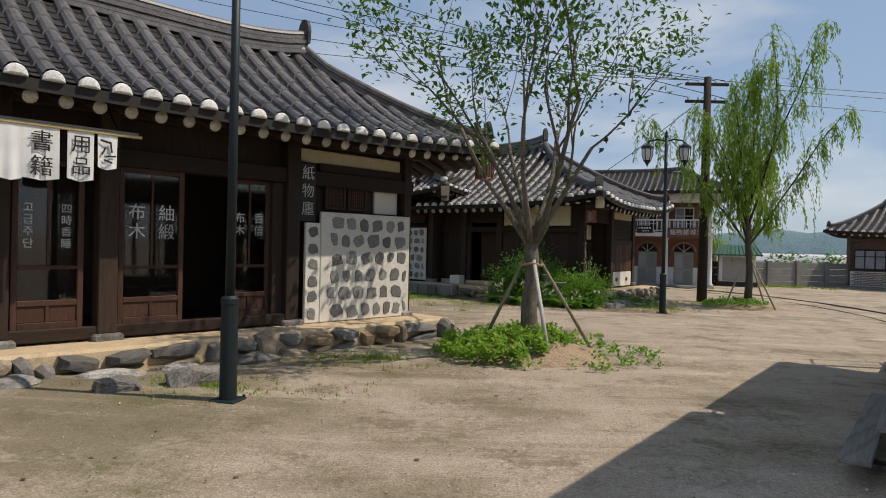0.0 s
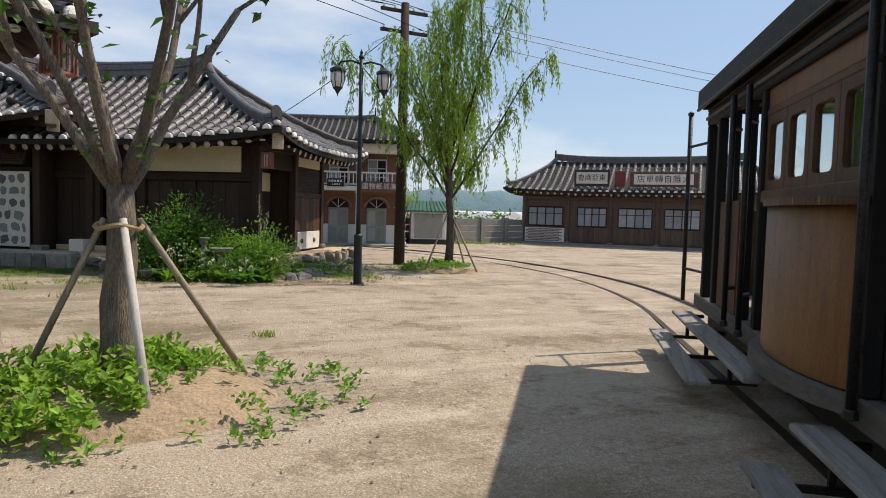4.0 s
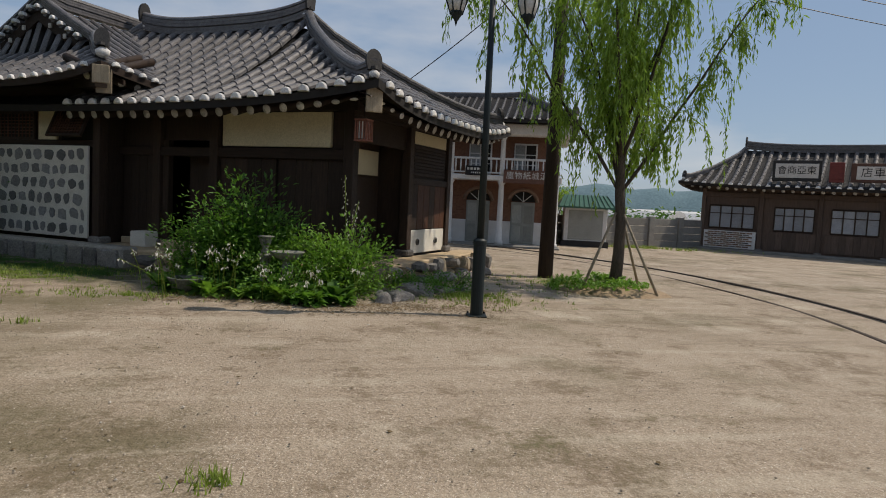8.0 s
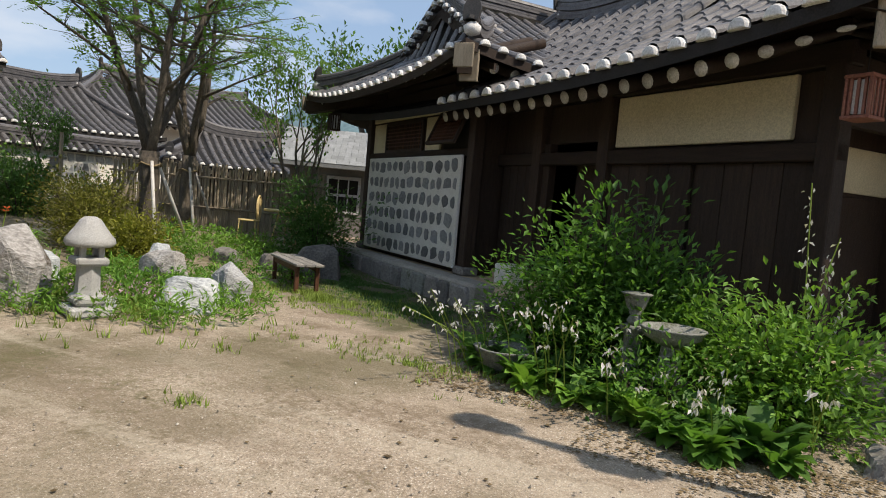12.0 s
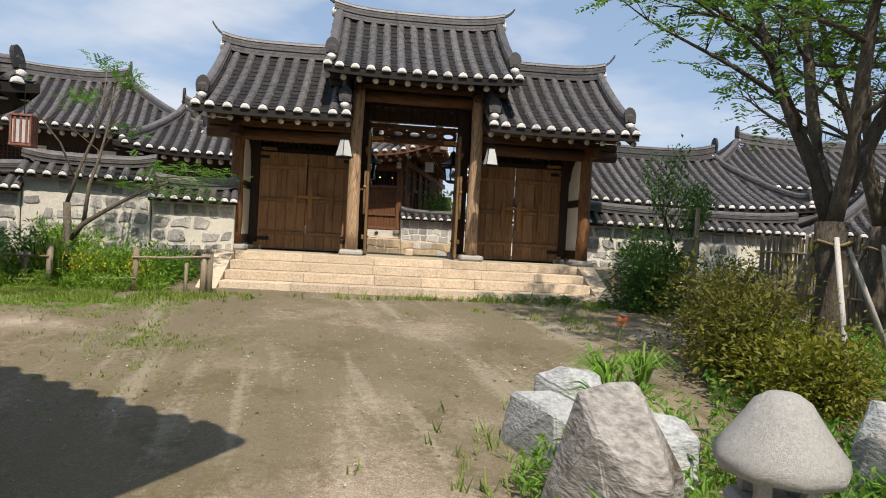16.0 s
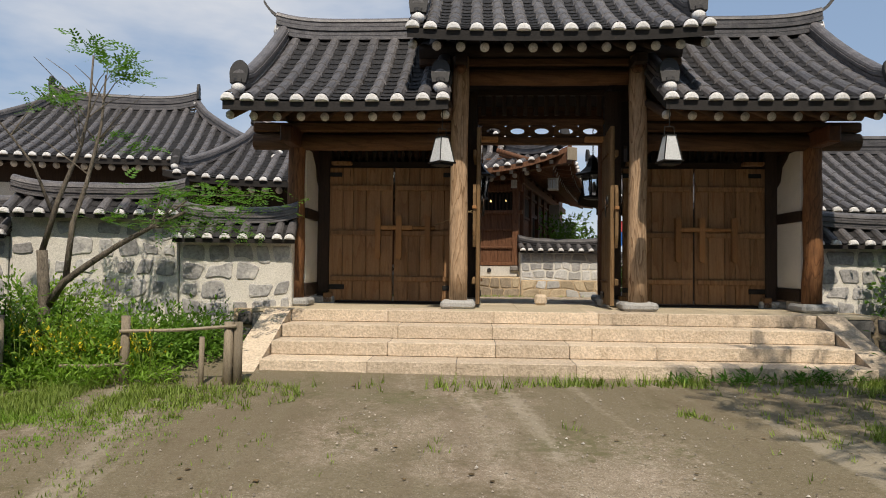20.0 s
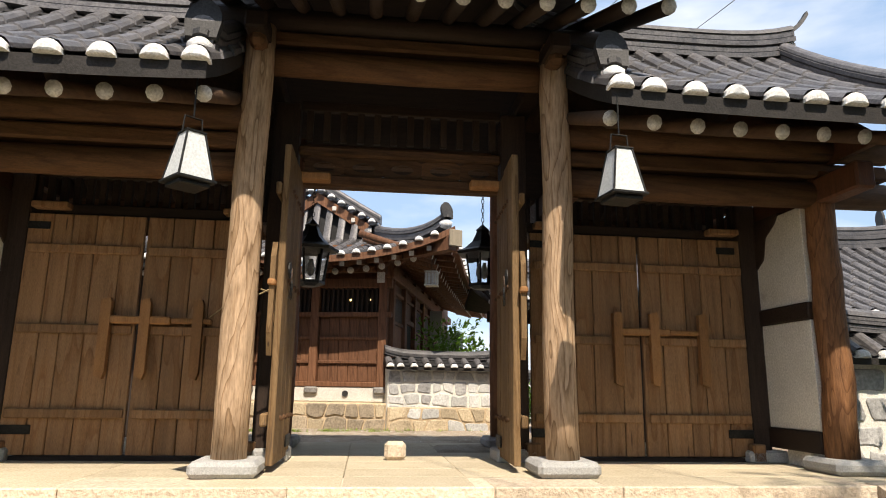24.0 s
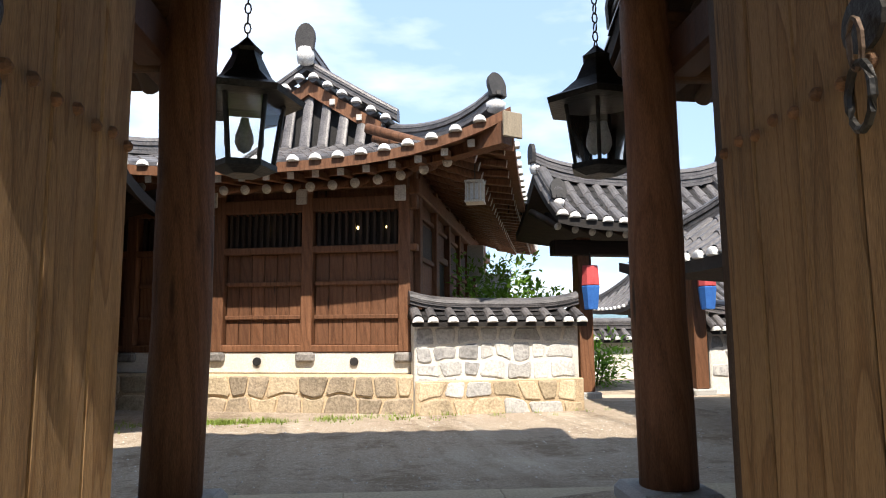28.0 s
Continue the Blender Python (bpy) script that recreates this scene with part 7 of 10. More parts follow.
for x in (-1.02, 1.02):
    part("post", Shape().slab(x - 0.12, x + 0.12, 0.0, 0.24, 0.1, 2.6, 0.01), WOOD_HALL, SMALL)
    part("base_stone", Shape().slab(x - 0.2, x + 0.2, -0.08, 0.32, -0.1, 0.1, 0.02), GRANITE_GREY, SMALL)
part("beam", Shape().slab(-1.55, 1.55, -0.05, 0.2, 2.3, 2.55, 0.02), WOOD_DARK_H, SMALL)
part("sill", Shape().slab(-1.4, 1.4, -0.5, 0.5, -0.25, 0.0, 0.03), GRANITE, SMALL)
for x in (-1.04, 1.02):
    t = thing("silk_lantern", SMALL.matrix_basis @ pose(x, -0.25, 1.49), "red and blue gauze lantern hanging from the garden gate", "lantern", "red and blue lanterns")
    part("upper", Shape().lathe([(0.14, 0.3), (0.15, 0.31), (0.13, 0.6), (0.12, 0.62)], 8), RED_SILK, t, "red gauze")
    part("lower", Shape().lathe([(0.1, -0.08), (0.11, -0.07), (0.15, 0.28), (0.14, 0.3)], 8), BLUE_SILK, t, "blue gauze")
    part("cord", Shape().tube([(0, 0, 0.62), (0, 0, 0.85)], 0.008, 6), IRON, t)
capped_wall("wall_garden", pose(-27.0, 21.0, 0.85, 0, 0, 90), 0.5, 9, 0.9, 45, "low white garden wall under a tile cap", stones=False)
capped_wall("wall_yard_2", pose(-23.4, 20.35, 0.9, 0, 0, 90), 5.25, 9.0, 1.05, 46, "white garden wall beyond the small gate", size=0.34)
def glow_material(name, colour, strength):
    m = bpy.data.materials.new(name)
    m.use_nodes = True
    b = m.node_tree.nodes["Principled BSDF"]
    b.inputs["Base Color"].default_value = (*colour, 1)
    b.inputs["Emission Color"].default_value, b.inputs["Emission Strength"].default_value = (*colour, 1), strength
    return m


BULB = glow_material("lit_bulb", (1.0, 0.75, 0.3), 2.5)
for ob in bpy.data.objects:
    if ob.name.startswith("glass_bulb"):
        ob.data.materials.clear()
        ob.data.materials.append(BULB)

# ---------------------------------------------------------------- two-storey brick shop
SHOP = thing("brick_shop", pose(13, 32.5, -0.12, 0, 0, -22), "two-storey red brick shop with white balcony and arched doors", "house")
tiled_roof(SHOP, 5.4, 3.6, 4.72, 6.0, 3.2, 0.0, m=pose(-4.6, 2.6, 0), sides=(1, 0, 0, 1), rafters=(0, 0, 0, 0), ridge_h=0.14, spacing=0.3, tile_r=0.05, ridge_lift=0)
part("wall", Shape().box(-9, 0, 0.9, 1.1, 0.0, 4.7).box(-0.2, 0, 1.1, 5.5, 0, 4.7).box(-9, -0.2, 5.3, 5.5, 0, 4.7), BRICK, SHOP, "red brick wall")
part("base_band", Shape().slab(-9, 0.03, 0.86, 0.9, 0.0, 0.95, 0.01), WHITE_PAINT, SHOP, "white painted base")
part("base_band", Shape().slab(0.0, 0.04, 0.86, 5.5, 0.0, 0.95, 0.01), WHITE_PAINT, SHOP)
part("floor_slab", Shape().slab(-9.2, 0.3, -0.3, 0.9, -0.3, 0.06, 0.02), CONCRETE, SHOP)
part("balcony", Shape().slab(-9.1, 0.25, -0.2, 0.9, 2.5, 2.7, 0.02), WHITE_PAINT, SHOP, "white painted balcony floor")
part("cornice", Shape().slab(-9.3, 0.5, -0.4, 0.3, 4.2, 4.62, 0.04), WHITE_PAINT, SHOP)
part("cornice", Shape().slab(-0.3, 0.5, 0.3, 5.6, 4.3, 4.62, 0.04), WHITE_PAINT, SHOP)
for x in (-7.9, -5.9, -3.95, -2.0, 0.05):
    part("column", Shape().lathe([(0.16, 0.06), (0.16, 0.2), (0.12, 0.24), (0.10, 2.35), (0.15, 2.42), (0.15, 2.52)], 14, (x, -0.05, 0)), WHITE_PAINT, SHOP, smooth=True)
    part("column", Shape().lathe([(0.12, 2.7), (0.10, 2.8), (0.09, 4.05), (0.14, 4.14), (0.14, 4.25)], 14, (x, -0.05, 0)), WHITE_PAINT, SHOP, smooth=True)
part("handrail", Shape().slab(-9.1, 0.2, -0.1, -0.02, 3.28, 3.36, 0.01), WHITE_PAINT, SHOP)
part("handrail", Shape().slab(-9.1, 0.2, -0.09, -0.03, 2.76, 2.82, 0.01), WHITE_PAINT, SHOP)
for k in range(48):
    x = -9.05 + k * 0.195
    part("baluster", Shape().tube([(x, -0.06, 2.8), (x, -0.06, 3.05), (x, -0.06, 3.3)], [0.02, 0.034, 0.02], 8), WHITE_PAINT, SHOP, smooth=True)
for xc in (-7.1, -4.95, -2.95, -1.18):
    d = part("arched_door", Shape().slab(xc - 0.46, xc + 0.46, 0.82, 0.88, 0.1, 1.72, 0.01), GREY_PAINT, SHOP, "grey-green arched double door")
    fan = [(xc + 0.46 * math.cos(math.pi * k / 10), 1.74 + 0.40 * math.sin(math.pi * k / 10)) for k in range(11)]
    v = [(x, y, z) for y in (0.82, 0.88) for x, z in fan]
    part("fanlight", Shape().add(v, [tuple(range(10, -1, -1)), tuple(range(11, 22))] + [(i, i + 1, i + 12, i + 11) for i in range(10)] + [(0, 11, 21, 10)]), INSIDE, d)
    arch = [(xc + 0.56 * math.cos(math.pi * k / 10), 0.86, 1.74 + 0.48 * math.sin(math.pi * k / 10)) for k in range(11)]
    part("brick_arch", Shape().tube(arch, 0.07, 6), BRICK_DARK, d)
    for a in (45, 90, 135):
        part("glazing_bar", Shape().tube([(xc, 0.81, 1.74), (xc + 0.44 * math.cos(radians(a)), 0.81, 1.74 + 0.38 * math.sin(radians(a)))], 0.014, 6), WHITE_PAINT, d)
    for s0 in (-0.23, 0.23):
        part("panel", Shape().slab(xc + s0 - 0.17, xc + s0 + 0.17, 0.80, 0.82, 0.9, 1.6, 0.01), GREY_PAINT, d)
        part("panel", Shape().slab(xc + s0 - 0.17, xc + s0 + 0.17, 0.80, 0.82, 0.2, 0.8, 0.01), GREY_PAINT, d)
    w = part("window", Shape().slab(xc - 0.45, xc + 0.45, 0.83, 0.89, 2.75, 4.0, 0.01), WHITE_PAINT, SHOP, "upper sash window")
    for i in range(2):
        for j in range(3):
            part("pane", Shape().box(xc - 0.4 + i * 0.42, xc - 0.03 + i * 0.42, 0.815, 0.825, 2.8 + j * 0.39, 3.15 + j * 0.39), INSIDE if i else SLATE, w)
for r in range(30):
    for k in range(5):
        for x0 in (-5.72, -3.95, -2.2, -0.55):
            x = x0 + k * 0.11 + (0.055 if r % 2 else 0)
            if r * 0.055 + 0.97 < 2.45 and k < 4 and r % 2 == 0:
                part("brick", Shape().box(x, x + 0.1, 0.885, 0.9, 0.97 + r * 0.055, 0.97 + r * 0.055 + 0.045), BRICK, SHOP)


def flat_sign(m, w, h, text, size, mat, letter, label):
    t = thing("shop_sign", m, label, "sign", "sign boards on the shop")
    part("board", Shape().slab(-w / 2, w / 2, -0.04, 0, 0, h, 0.01), mat, t)
    n = max(1, len(text))
    for k, c in enumerate(text):
        lettering("character", c, size, UP(w * 0.9 * ((k + 0.5) / n - 0.5), -0.045, h * 0.55), letter, t)
    if not text:
        for k in range(5):
            part("bar", Shape().box(-w * 0.42 + k * w * 0.17, -w * 0.42 + k * w * 0.17 + w * 0.12, -0.046, -0.04, h * 0.55, h * 0.8), letter, t)
            part("bar", Shape().box(-w * 0.2 + k * w * 0.1, -w * 0.2 + k * w * 0.1 + w * 0.06, -0.046, -0.04, h * 0.2, h * 0.36), letter, t)
    return t


flat_sign(SHOP.matrix_basis @ pose(-1.05, -0.24, 2.42), 1.75, 0.5, "廛物紙城漢", 0.3, SIGN_BROWN, LETTER_WHITE, "brown sign board with white characters on the balcony")
flat_sign(SHOP.matrix_basis @ pose(-3.0, -0.24, 2.66), 0.75, 0.36, "", 0.2, SIGN_BLACK, LETTER_WHITE, "small black sign board with white writing on the balcony")
lamp = thing("wall_lamp", SHOP.matrix_basis @ pose(-0.3, 0.8, 1.75), "small white wall lamp beside the arched door", "lamp")
part("arm", Shape().tube([(0, 0.1, 0), (0, -0.05, 0.03)], 0.015, 6), IRON, lamp)
part("shade", Shape().lathe([(0.07, 0), (0.05, 0.06), (0.02, 0.08)], 8, (0, -0.06, 0.0)), PAPER, lamp)

# booth and yard fence
BOOTH = thing("ticket_booth", pose(15.6, 35.2, -0.2, 0, 0, -20), "small white booth with a green sheet metal roof", "booth")
part("body", Shape().slab(-0.9, 0.9, 0, 1.5, 0, 1.75, 0.02), WHITE_PAINT, BOOTH)
part("shutter", Shape().slab(-0.72, 0.72, -0.02, 0.0, 0.35, 1.6, 0.01), GREY_PAINT, BOOTH)
part("plinth", Shape().slab(-1.0, 1.0, -0.05, 1.55, -0.3, 0.3, 0.01), TILE_DARK, BOOTH)
part("roof", Shape().add([(-1.2, -0.35, 1.75), (1.2, -0.35, 1.75), (1.2, 1.8, 1.75), (-1.2, 1.8, 1.75), (-0.9, 0.7, 2.25), (0.9, 0.7, 2.25), (-1.2, -0.35, 1.68), (1.2, -0.35, 1.68), (1.2, 1.8, 1.68), (-1.2, 1.8, 1.68)], [(0, 1, 5, 4), (1, 2, 5), (2, 3, 4, 5), (3, 0, 4), (9, 8, 7, 6), (0, 6, 7, 1), (1, 7, 8, 2), (2, 8, 9, 3), (3, 9, 6, 0)]), ROOF_GREEN, BOOTH)
for k in range(12):
    x = -1.15 + k * 0.21
    part("roof_rib", Shape().tube([(x, -0.36, 1.77), (x * 0.78, 0.68, 2.26)], 0.018, 5), ROOF_GREEN, BOOTH)


def yard_fence(m, length, h, label):
    f = thing("wall_fence", m, label, "wall", kind="structure")
    n = int(length / 1.9)
    for k in range(n + 1):
        x = length * k / n
        part("pier", Shape().slab(x - 0.17, x + 0.17, -0.1, 0.2, -0.5, h + 0.08, 0.02), CONCRETE, f)
        if k < n:
            for j in range(4):
                part("panel", Shape().slab(x + 0.17, x + length / n - 0.17, 0, 0.09, h * j / 4 - (0.3 if j == 0 else 0), h * (j + 1) / 4 - 0.012, 0.01), CONCRETE, f)
    return f


yard_fence(pose(14.6, 36.6, -0.3, 0, 0, 16), 10.2, 1.45, "stained grey concrete panel fence with piers")
yard_fence(pose(35, 29.5, -0.3, 0, 0, -50), 26, 1.3, "grey concrete panel fence beyond the yard")

# ---------------------------------------------------------------- tram
TRAM = thing("tram", pose(3.2, 4.38, 0, 0, 0, 53), "old open-sided wooden tram with black posts and varnished panels", "tram")
TL = 7.45
part("chassis", Shape().slab(0.05, TL - 0.1, -1.9, -0.15, 0.26, 0.52, 0.03), TRAM_BLACK, TRAM)
for y in (-0.11, -2.0):
    part("side_sill", Shape().slab(0.02, TL, y, y + 0.11, 0.5, 0.67, 0.015), WOOD_TRAM, TRAM)
deckp = part("deck", Shape().box(0.02, TL, -1.89, -0.11, 0.53, 0.64), WOOD_TRAM, TRAM, "grey weathered plank deck")
for k in range(9):
    y = -1.885 + k * 0.197
    part("plank", Shape().slab(0.03, TL - 0.02, y, y + 0.19, 0.64, 0.67, 0.006), WOOD_GREY, deckp)
# roof in two heights: the near part higher than the far one
for x0, x1, zb, zt in ((-0.22, 2.95, 2.84, 3.16), (3.12, 7.2, 2.84, 3.06)):
    roof = part("roof", Shape().sweep([(x0 + 0.02, -1.0, zt - 0.1), (x1 - 0.02, -1.0, zt - 0.1)], [(-1.06, 0.0), (-1.06, 0.1), (-0.7, 0.2), (0, 0.26), (0.7, 0.2), (1.06, 0.1), (1.06, 0.0)]), TRAM_BLACK, TRAM, "black weathered felt roof")
    for y in (0.05, -2.11):
        part("fascia", Shape().slab(x0, x1, y, y + 0.05, zb, zt, 0.012), TRAM_FELT, roof, "peeling dark fascia board")
    part("end_fascia", Shape().slab(x0, x0 + 0.04, -2.06, 0.05, zb, zt, 0.012), TRAM_FELT, roof)
    part("end_fascia", Shape().slab(x1 - 0.04, x1, -2.06, 0.05, zb, zt, 0.012), TRAM_FELT, roof)
# the interior's shade is put into the lining's dark colour
ceil = part("roof_lining", Shape().box(-0.1, 7.1, -2.0, 0.0, 2.8, 2.83), WOOD_DARK_H, TRAM, "boarded roof lining, coloured dark as the shaded interior")
for k in range(10):
    x = 0.25 + k * 0.72
    part("roof_rib", Shape().slab(x, x + 0.05, -1.9, -0.1, 2.73, 2.8, 0.008), TRAM_BLACK, ceil)
for y in (-0.1, -2.0):
    part("head_rail", Shape().slab(0.0, 7.1, y, y + 0.1, 2.64, 2.8, 0.012), TRAM_BLACK, TRAM)
    part("head_moulding", Shape().slab(0.0, 7.1, y + 0.1 if y > -1 else y - 0.02, y + 0.12 if y > -1 else y, 2.7, 2.74, 0.006), WOOD_TRAM, TRAM)
part("rain_gutter", Shape().tube([(-0.15, 0.1, 2.83), (7.15, 0.1, 2.83)], 0.02, 6), IRON, TRAM)
# square posts of the open bays, both sides
for x in (0.98, 1.84, 2.72, 4.82, 5.35, 5.95, 6.5, 7.05):
    for y in (-0.1, -1.99):
        part("post", Shape().slab(x - 0.05, x + 0.05, y, y + 0.095, 0.67, 2.64, 0.01), TRAM_BLACK, TRAM)
part("corner_post", Shape().slab(0.0, 0.1, -0.09, 0.02, 0.67, 2.84, 0.012), TRAM_BLACK, TRAM)
part("corner_post", Shape().slab(0.0, 0.1, -2.02, -1.91, 0.67, 2.84, 0.012), TRAM_BLACK, TRAM)
# round grab poles with their stays
for x, y in ((0.24, 0.07), (1.08, 0.07), (1.95, 0.07), (2.6, 0.07), (4.95, 0.07), (5.5, 0.07), (1.08, -2.07), (2.3, -2.07), (5.2, -2.07)):
    pole = part("grab_pole", Shape().tube([(x, y, 0.6), (x, y, 2.72)], 0.026, 10), IRON, TRAM, smooth=True)
    part("pole_foot", Shape().lathe([(0.026, 0.0), (0.04, 0.01), (0.036, 0.05), (0.026, 0.06)], 10, (x, y, 0.575)), IRON, pole)
    for z in (0.93, 2.42):
        part("pole_stay", Shape().tube([(x, y, z), (x + 0.13, y - 0.1 if y > 0 else y + 0.1, z)], 0.02, 8), IRON, pole)
for y in (0.1, -2.1):
    pole = part("grab_pole", Shape().tube([(7.62, y, 0.55), (7.62, y, 2.84)], 0.026, 10), IRON, TRAM, smooth=True)
    for z in (0.95, 2.45):
        part("pole_stay", Shape().tube([(7.62, y, z), (7.05, y - 0.12 if y > 0 else y + 0.12, z)], 0.017, 8), IRON, pole)
    part("pole_knob", Shape().lathe([(0.0, 0.0), (0.036, 0.02), (0.036, 0.05), (0.0, 0.07)], 10, (7.62, y, 2.82)), IRON, pole)
# near end: planked dash, header and rounded windows
dash = part("dash", Shape().slab(-0.03, 0.0, -1.98, 0.0, 0.7, 1.7, 0.006), WOOD_VARNISH, TRAM, "flaking varnished end panel")
for k in range(17):
    y = -1.975 + k * 0.116
    part("plank", Shape().slab(-0.048, -0.028, y, y + 0.112, 0.71, 1.69, 0.005), WOOD_VARNISH, dash)
part("dash_edge", Shape().slab(-0.056, 0.01, -0.022, 0.012, 0.69, 1.7, 0.006), WOOD_ORANGE, TRAM, "orange splintered corner strip")
part("dash_cap", Shape().slab(-0.075, 0.02, -2.02, 0.03, 1.7, 1.735, 0.012), WOOD_VARNISH, TRAM)
part("dash_foot", Shape().slab(-0.075, 0.0, -2.0, 0.02, 0.62, 0.695, 0.015), WOOD_TRAM, TRAM, "chipped pale foot board")
part("dash_rod", Shape().tube([(-0.062, -0.16, 1.68), (-0.062, -0.16, 1.0), (-0.062, -0.36, 0.86), (-0.062, -1.9, 0.84)], 0.008, 6), IRON, TRAM)
part("bumper", Shape().slab(-0.06, 0.05, -1.9, -0.1, 0.2, 0.6, 0.03), TRAM_BLACK, TRAM, "dark green-black bumper beam")
part("end_header", Shape().slab(-0.03, 0.0, -1.92, -0.09, 2.76, 2.84, 0.008), TRAM_BLACK, TRAM)
part("end_board", Shape().slab(-0.04, -0.002, -1.98, 0.0, 2.84, 3.1, 0.01), TRAM_BLACK, TRAM)


def rounded_window(host, origin, ux, w, h, rim, deep, mat, r=0.07, pane_mat=None):
    """A flat frame with a round-cornered hole, and its pane."""
    n = 6
    inner, outer = [], []
    for cx, cz, a0 in ((w - rim - r, h - rim - r, 0), (rim + r, h - rim - r, 90), (rim + r, rim + r, 180), (w - rim - r, rim + r, 270)):
        for k in range(n + 1):
            a = radians(a0 + 90 * k / n)
            inner.append((cx + r * math.cos(a), cz + r * math.sin(a)))
            outer.append((w if math.cos(a) * (1 if k not in (0, n) else 1) > 0 and cx > w / 2 and (k <= n / 2 if a0 == 0 else k >= n / 2) else (0 if cx < w / 2 and (k >= n / 2 if a0 == 90 else k <= n / 2 and a0 == 180) else cx + r * math.cos(a)),
                          h if cz > h / 2 and (k >= n / 2 if a0 == 0 else k <= n / 2) else (0 if cz < h / 2 and (k >= n / 2 if a0 == 180 else k <= n / 2) else cz + r * math.sin(a))))
    o, u, vv = Vector(origin), Vector((ux[0], ux[1], 0)), Vector((-ux[1], ux[0], 0))
    m = len(inner)
    v = []
    for d in (0, deep):
        for ring in (inner, outer):
            v += [o + u * a + Vector((0, 0, b)) + vv * d for a, b in ring]
    f = []
    for k in range(m):
        j = (k + 1) % m
        f += [(k, j, m + j, m + k), (2 * m + k, 3 * m + k, 3 * m + j, 2 * m + j), (k, 2 * m + k, 2 * m + j, j), (m + k, m + j, 3 * m + j, 3 * m + k)]
    fr = part("window_frame", Shape().add(v, f), mat, host, "wooden window frame with rounded corners")
    q = [o + u * a + Vector((0, 0, b)) + vv * (deep / 2 + e) for e in (-0.002, 0.002) for a, b in ((rim * 0.6, rim * 0.6), (w - rim * 0.6, rim * 0.6), (w - rim * 0.6, h - rim * 0.6), (rim * 0.6, h - rim * 0.6))]
    pane = part("pane", Shape().add(q, [(0, 1, 2, 3), (7, 6, 5, 4), (0, 4, 5, 1), (1, 5, 6, 2), (2, 6, 7, 3), (3, 7, 4, 0)]), pane_mat or GLASS, fr)
    pane.visible_shadow = False
    return fr


for y in (-0.745, -1.41, -1.91):
    w = 0.655 if y > -1.5 else 0.46
    rounded_window(TRAM, (0.0, y, 1.735), (0, 1), w, 1.025, 0.065, 0.035, WOOD_BROWN, pane_mat=GLASS_DIM)
for y in (-0.79, -1.455):
    part("mullion", Shape().slab(-0.03, 0.02, y, y + 0.045, 1.735, 2.76, 0.006), TRAM_BLACK, TRAM)
# cabin bay: bulging panel, three windows and a varnished frieze
for y0, yy in ((0.0, 1), (-2.0, -1)):
    pts = [(2.72 + 1.62 * k / 12, y0 + yy * (0.2 * math.sin(math.pi * k / 12) ** 0.6 - 0.01), 0) for k in range(13)]
    v = [(x, y, z) for z in (0.69, 1.68) for x, y, _ in pts] + [(x, y - yy * 0.05, z) for z in (0.69, 1.68) for x, y, _ in pts]
    f = [(k, k + 1, k + 14, k + 13) for k in range(12)] + [(26 + k, 39 + k, 40 + k, 27 + k) for k in range(12)] + [(13 + k, 14 + k, 40 + k, 39 + k) for k in range(12)]
    cp = part("curved_panel", Shape().add(v, f), WOOD_ORANGE, TRAM, "bulging varnished wooden side panel", smooth=True)
    part("panel_rim", Shape().sweep([(x, y - yy * 0.02, 1.68) for x, y, _ in pts], [(-0.05, 0), (0.05, 0), (0.05, 0.045), (-0.05, 0.045)]), WOOD_VARNISH, cp)
    part("panel_foot", Shape().sweep([(x, y - yy * 0.02, 0.58) for x, y, _ in pts], [(-0.1, 0), (0.07, 0), (0.07, 0.1), (-0.1, 0.1)]), WOOD_TRAM, cp)
    ya, yb = (-0.09, -0.03) if yy > 0 else (-1.97, -1.91)
    part("window_rail", Shape().slab(2.72, 4.85, ya, yb + 0.02, 1.72, 1.82, 0.01), WOOD_BROWN, TRAM)
    part("frieze_board", Shape().slab(2.77, 4.78, ya + 0.01, yb - 0.01, 2.48, 2.64, 0.006), WOOD_ORANGE, TRAM, "varnished frieze board")
    part("window_rail", Shape().slab(2.77, 4.78, ya, yb, 2.42, 2.48, 0.01), WOOD_BROWN, TRAM)
    for k in range(4):
        rounded_window(TRAM, (2.78 + k * 0.5, ya + 0.005, 1.82), (1, 0), 0.49, 0.6, 0.075, 0.05, WOOD_BROWN, 0.05)
for x, ya, yb in ((4.78, -1.9, -1.2), (4.78, -0.75, -0.1), (2.66, -1.9, -1.25), (2.66, -0.7, -0.1)):
    part("bulkhead", Shape().slab(x, x + 0.045, ya, yb, 0.67, 1.74, 0.01), TRAM_BLACK, TRAM)
    part("bulkhead_post", Shape().slab(x - 0.01, x + 0.055, ya if ya > -1 else yb - 0.07, ya + 0.07 if ya > -1 else yb, 1.74, 2.8, 0.01), TRAM_BLACK, TRAM)
part("far_panel", Shape().slab(5.6, 6.4, -0.1, -0.04, 0.67, 1.76, 0.012), WOOD_RED, TRAM)
part("far_panel", Shape().slab(5.3, 6.6, -1.97, -1.91, 0.67, 1.76, 0.012), TRAM_BLACK, TRAM)
part("far_dash", Shape().slab(7.38, 7.44, -1.9, -0.5, 0.67, 1.7, 0.01), WOOD_VARNISH, TRAM)
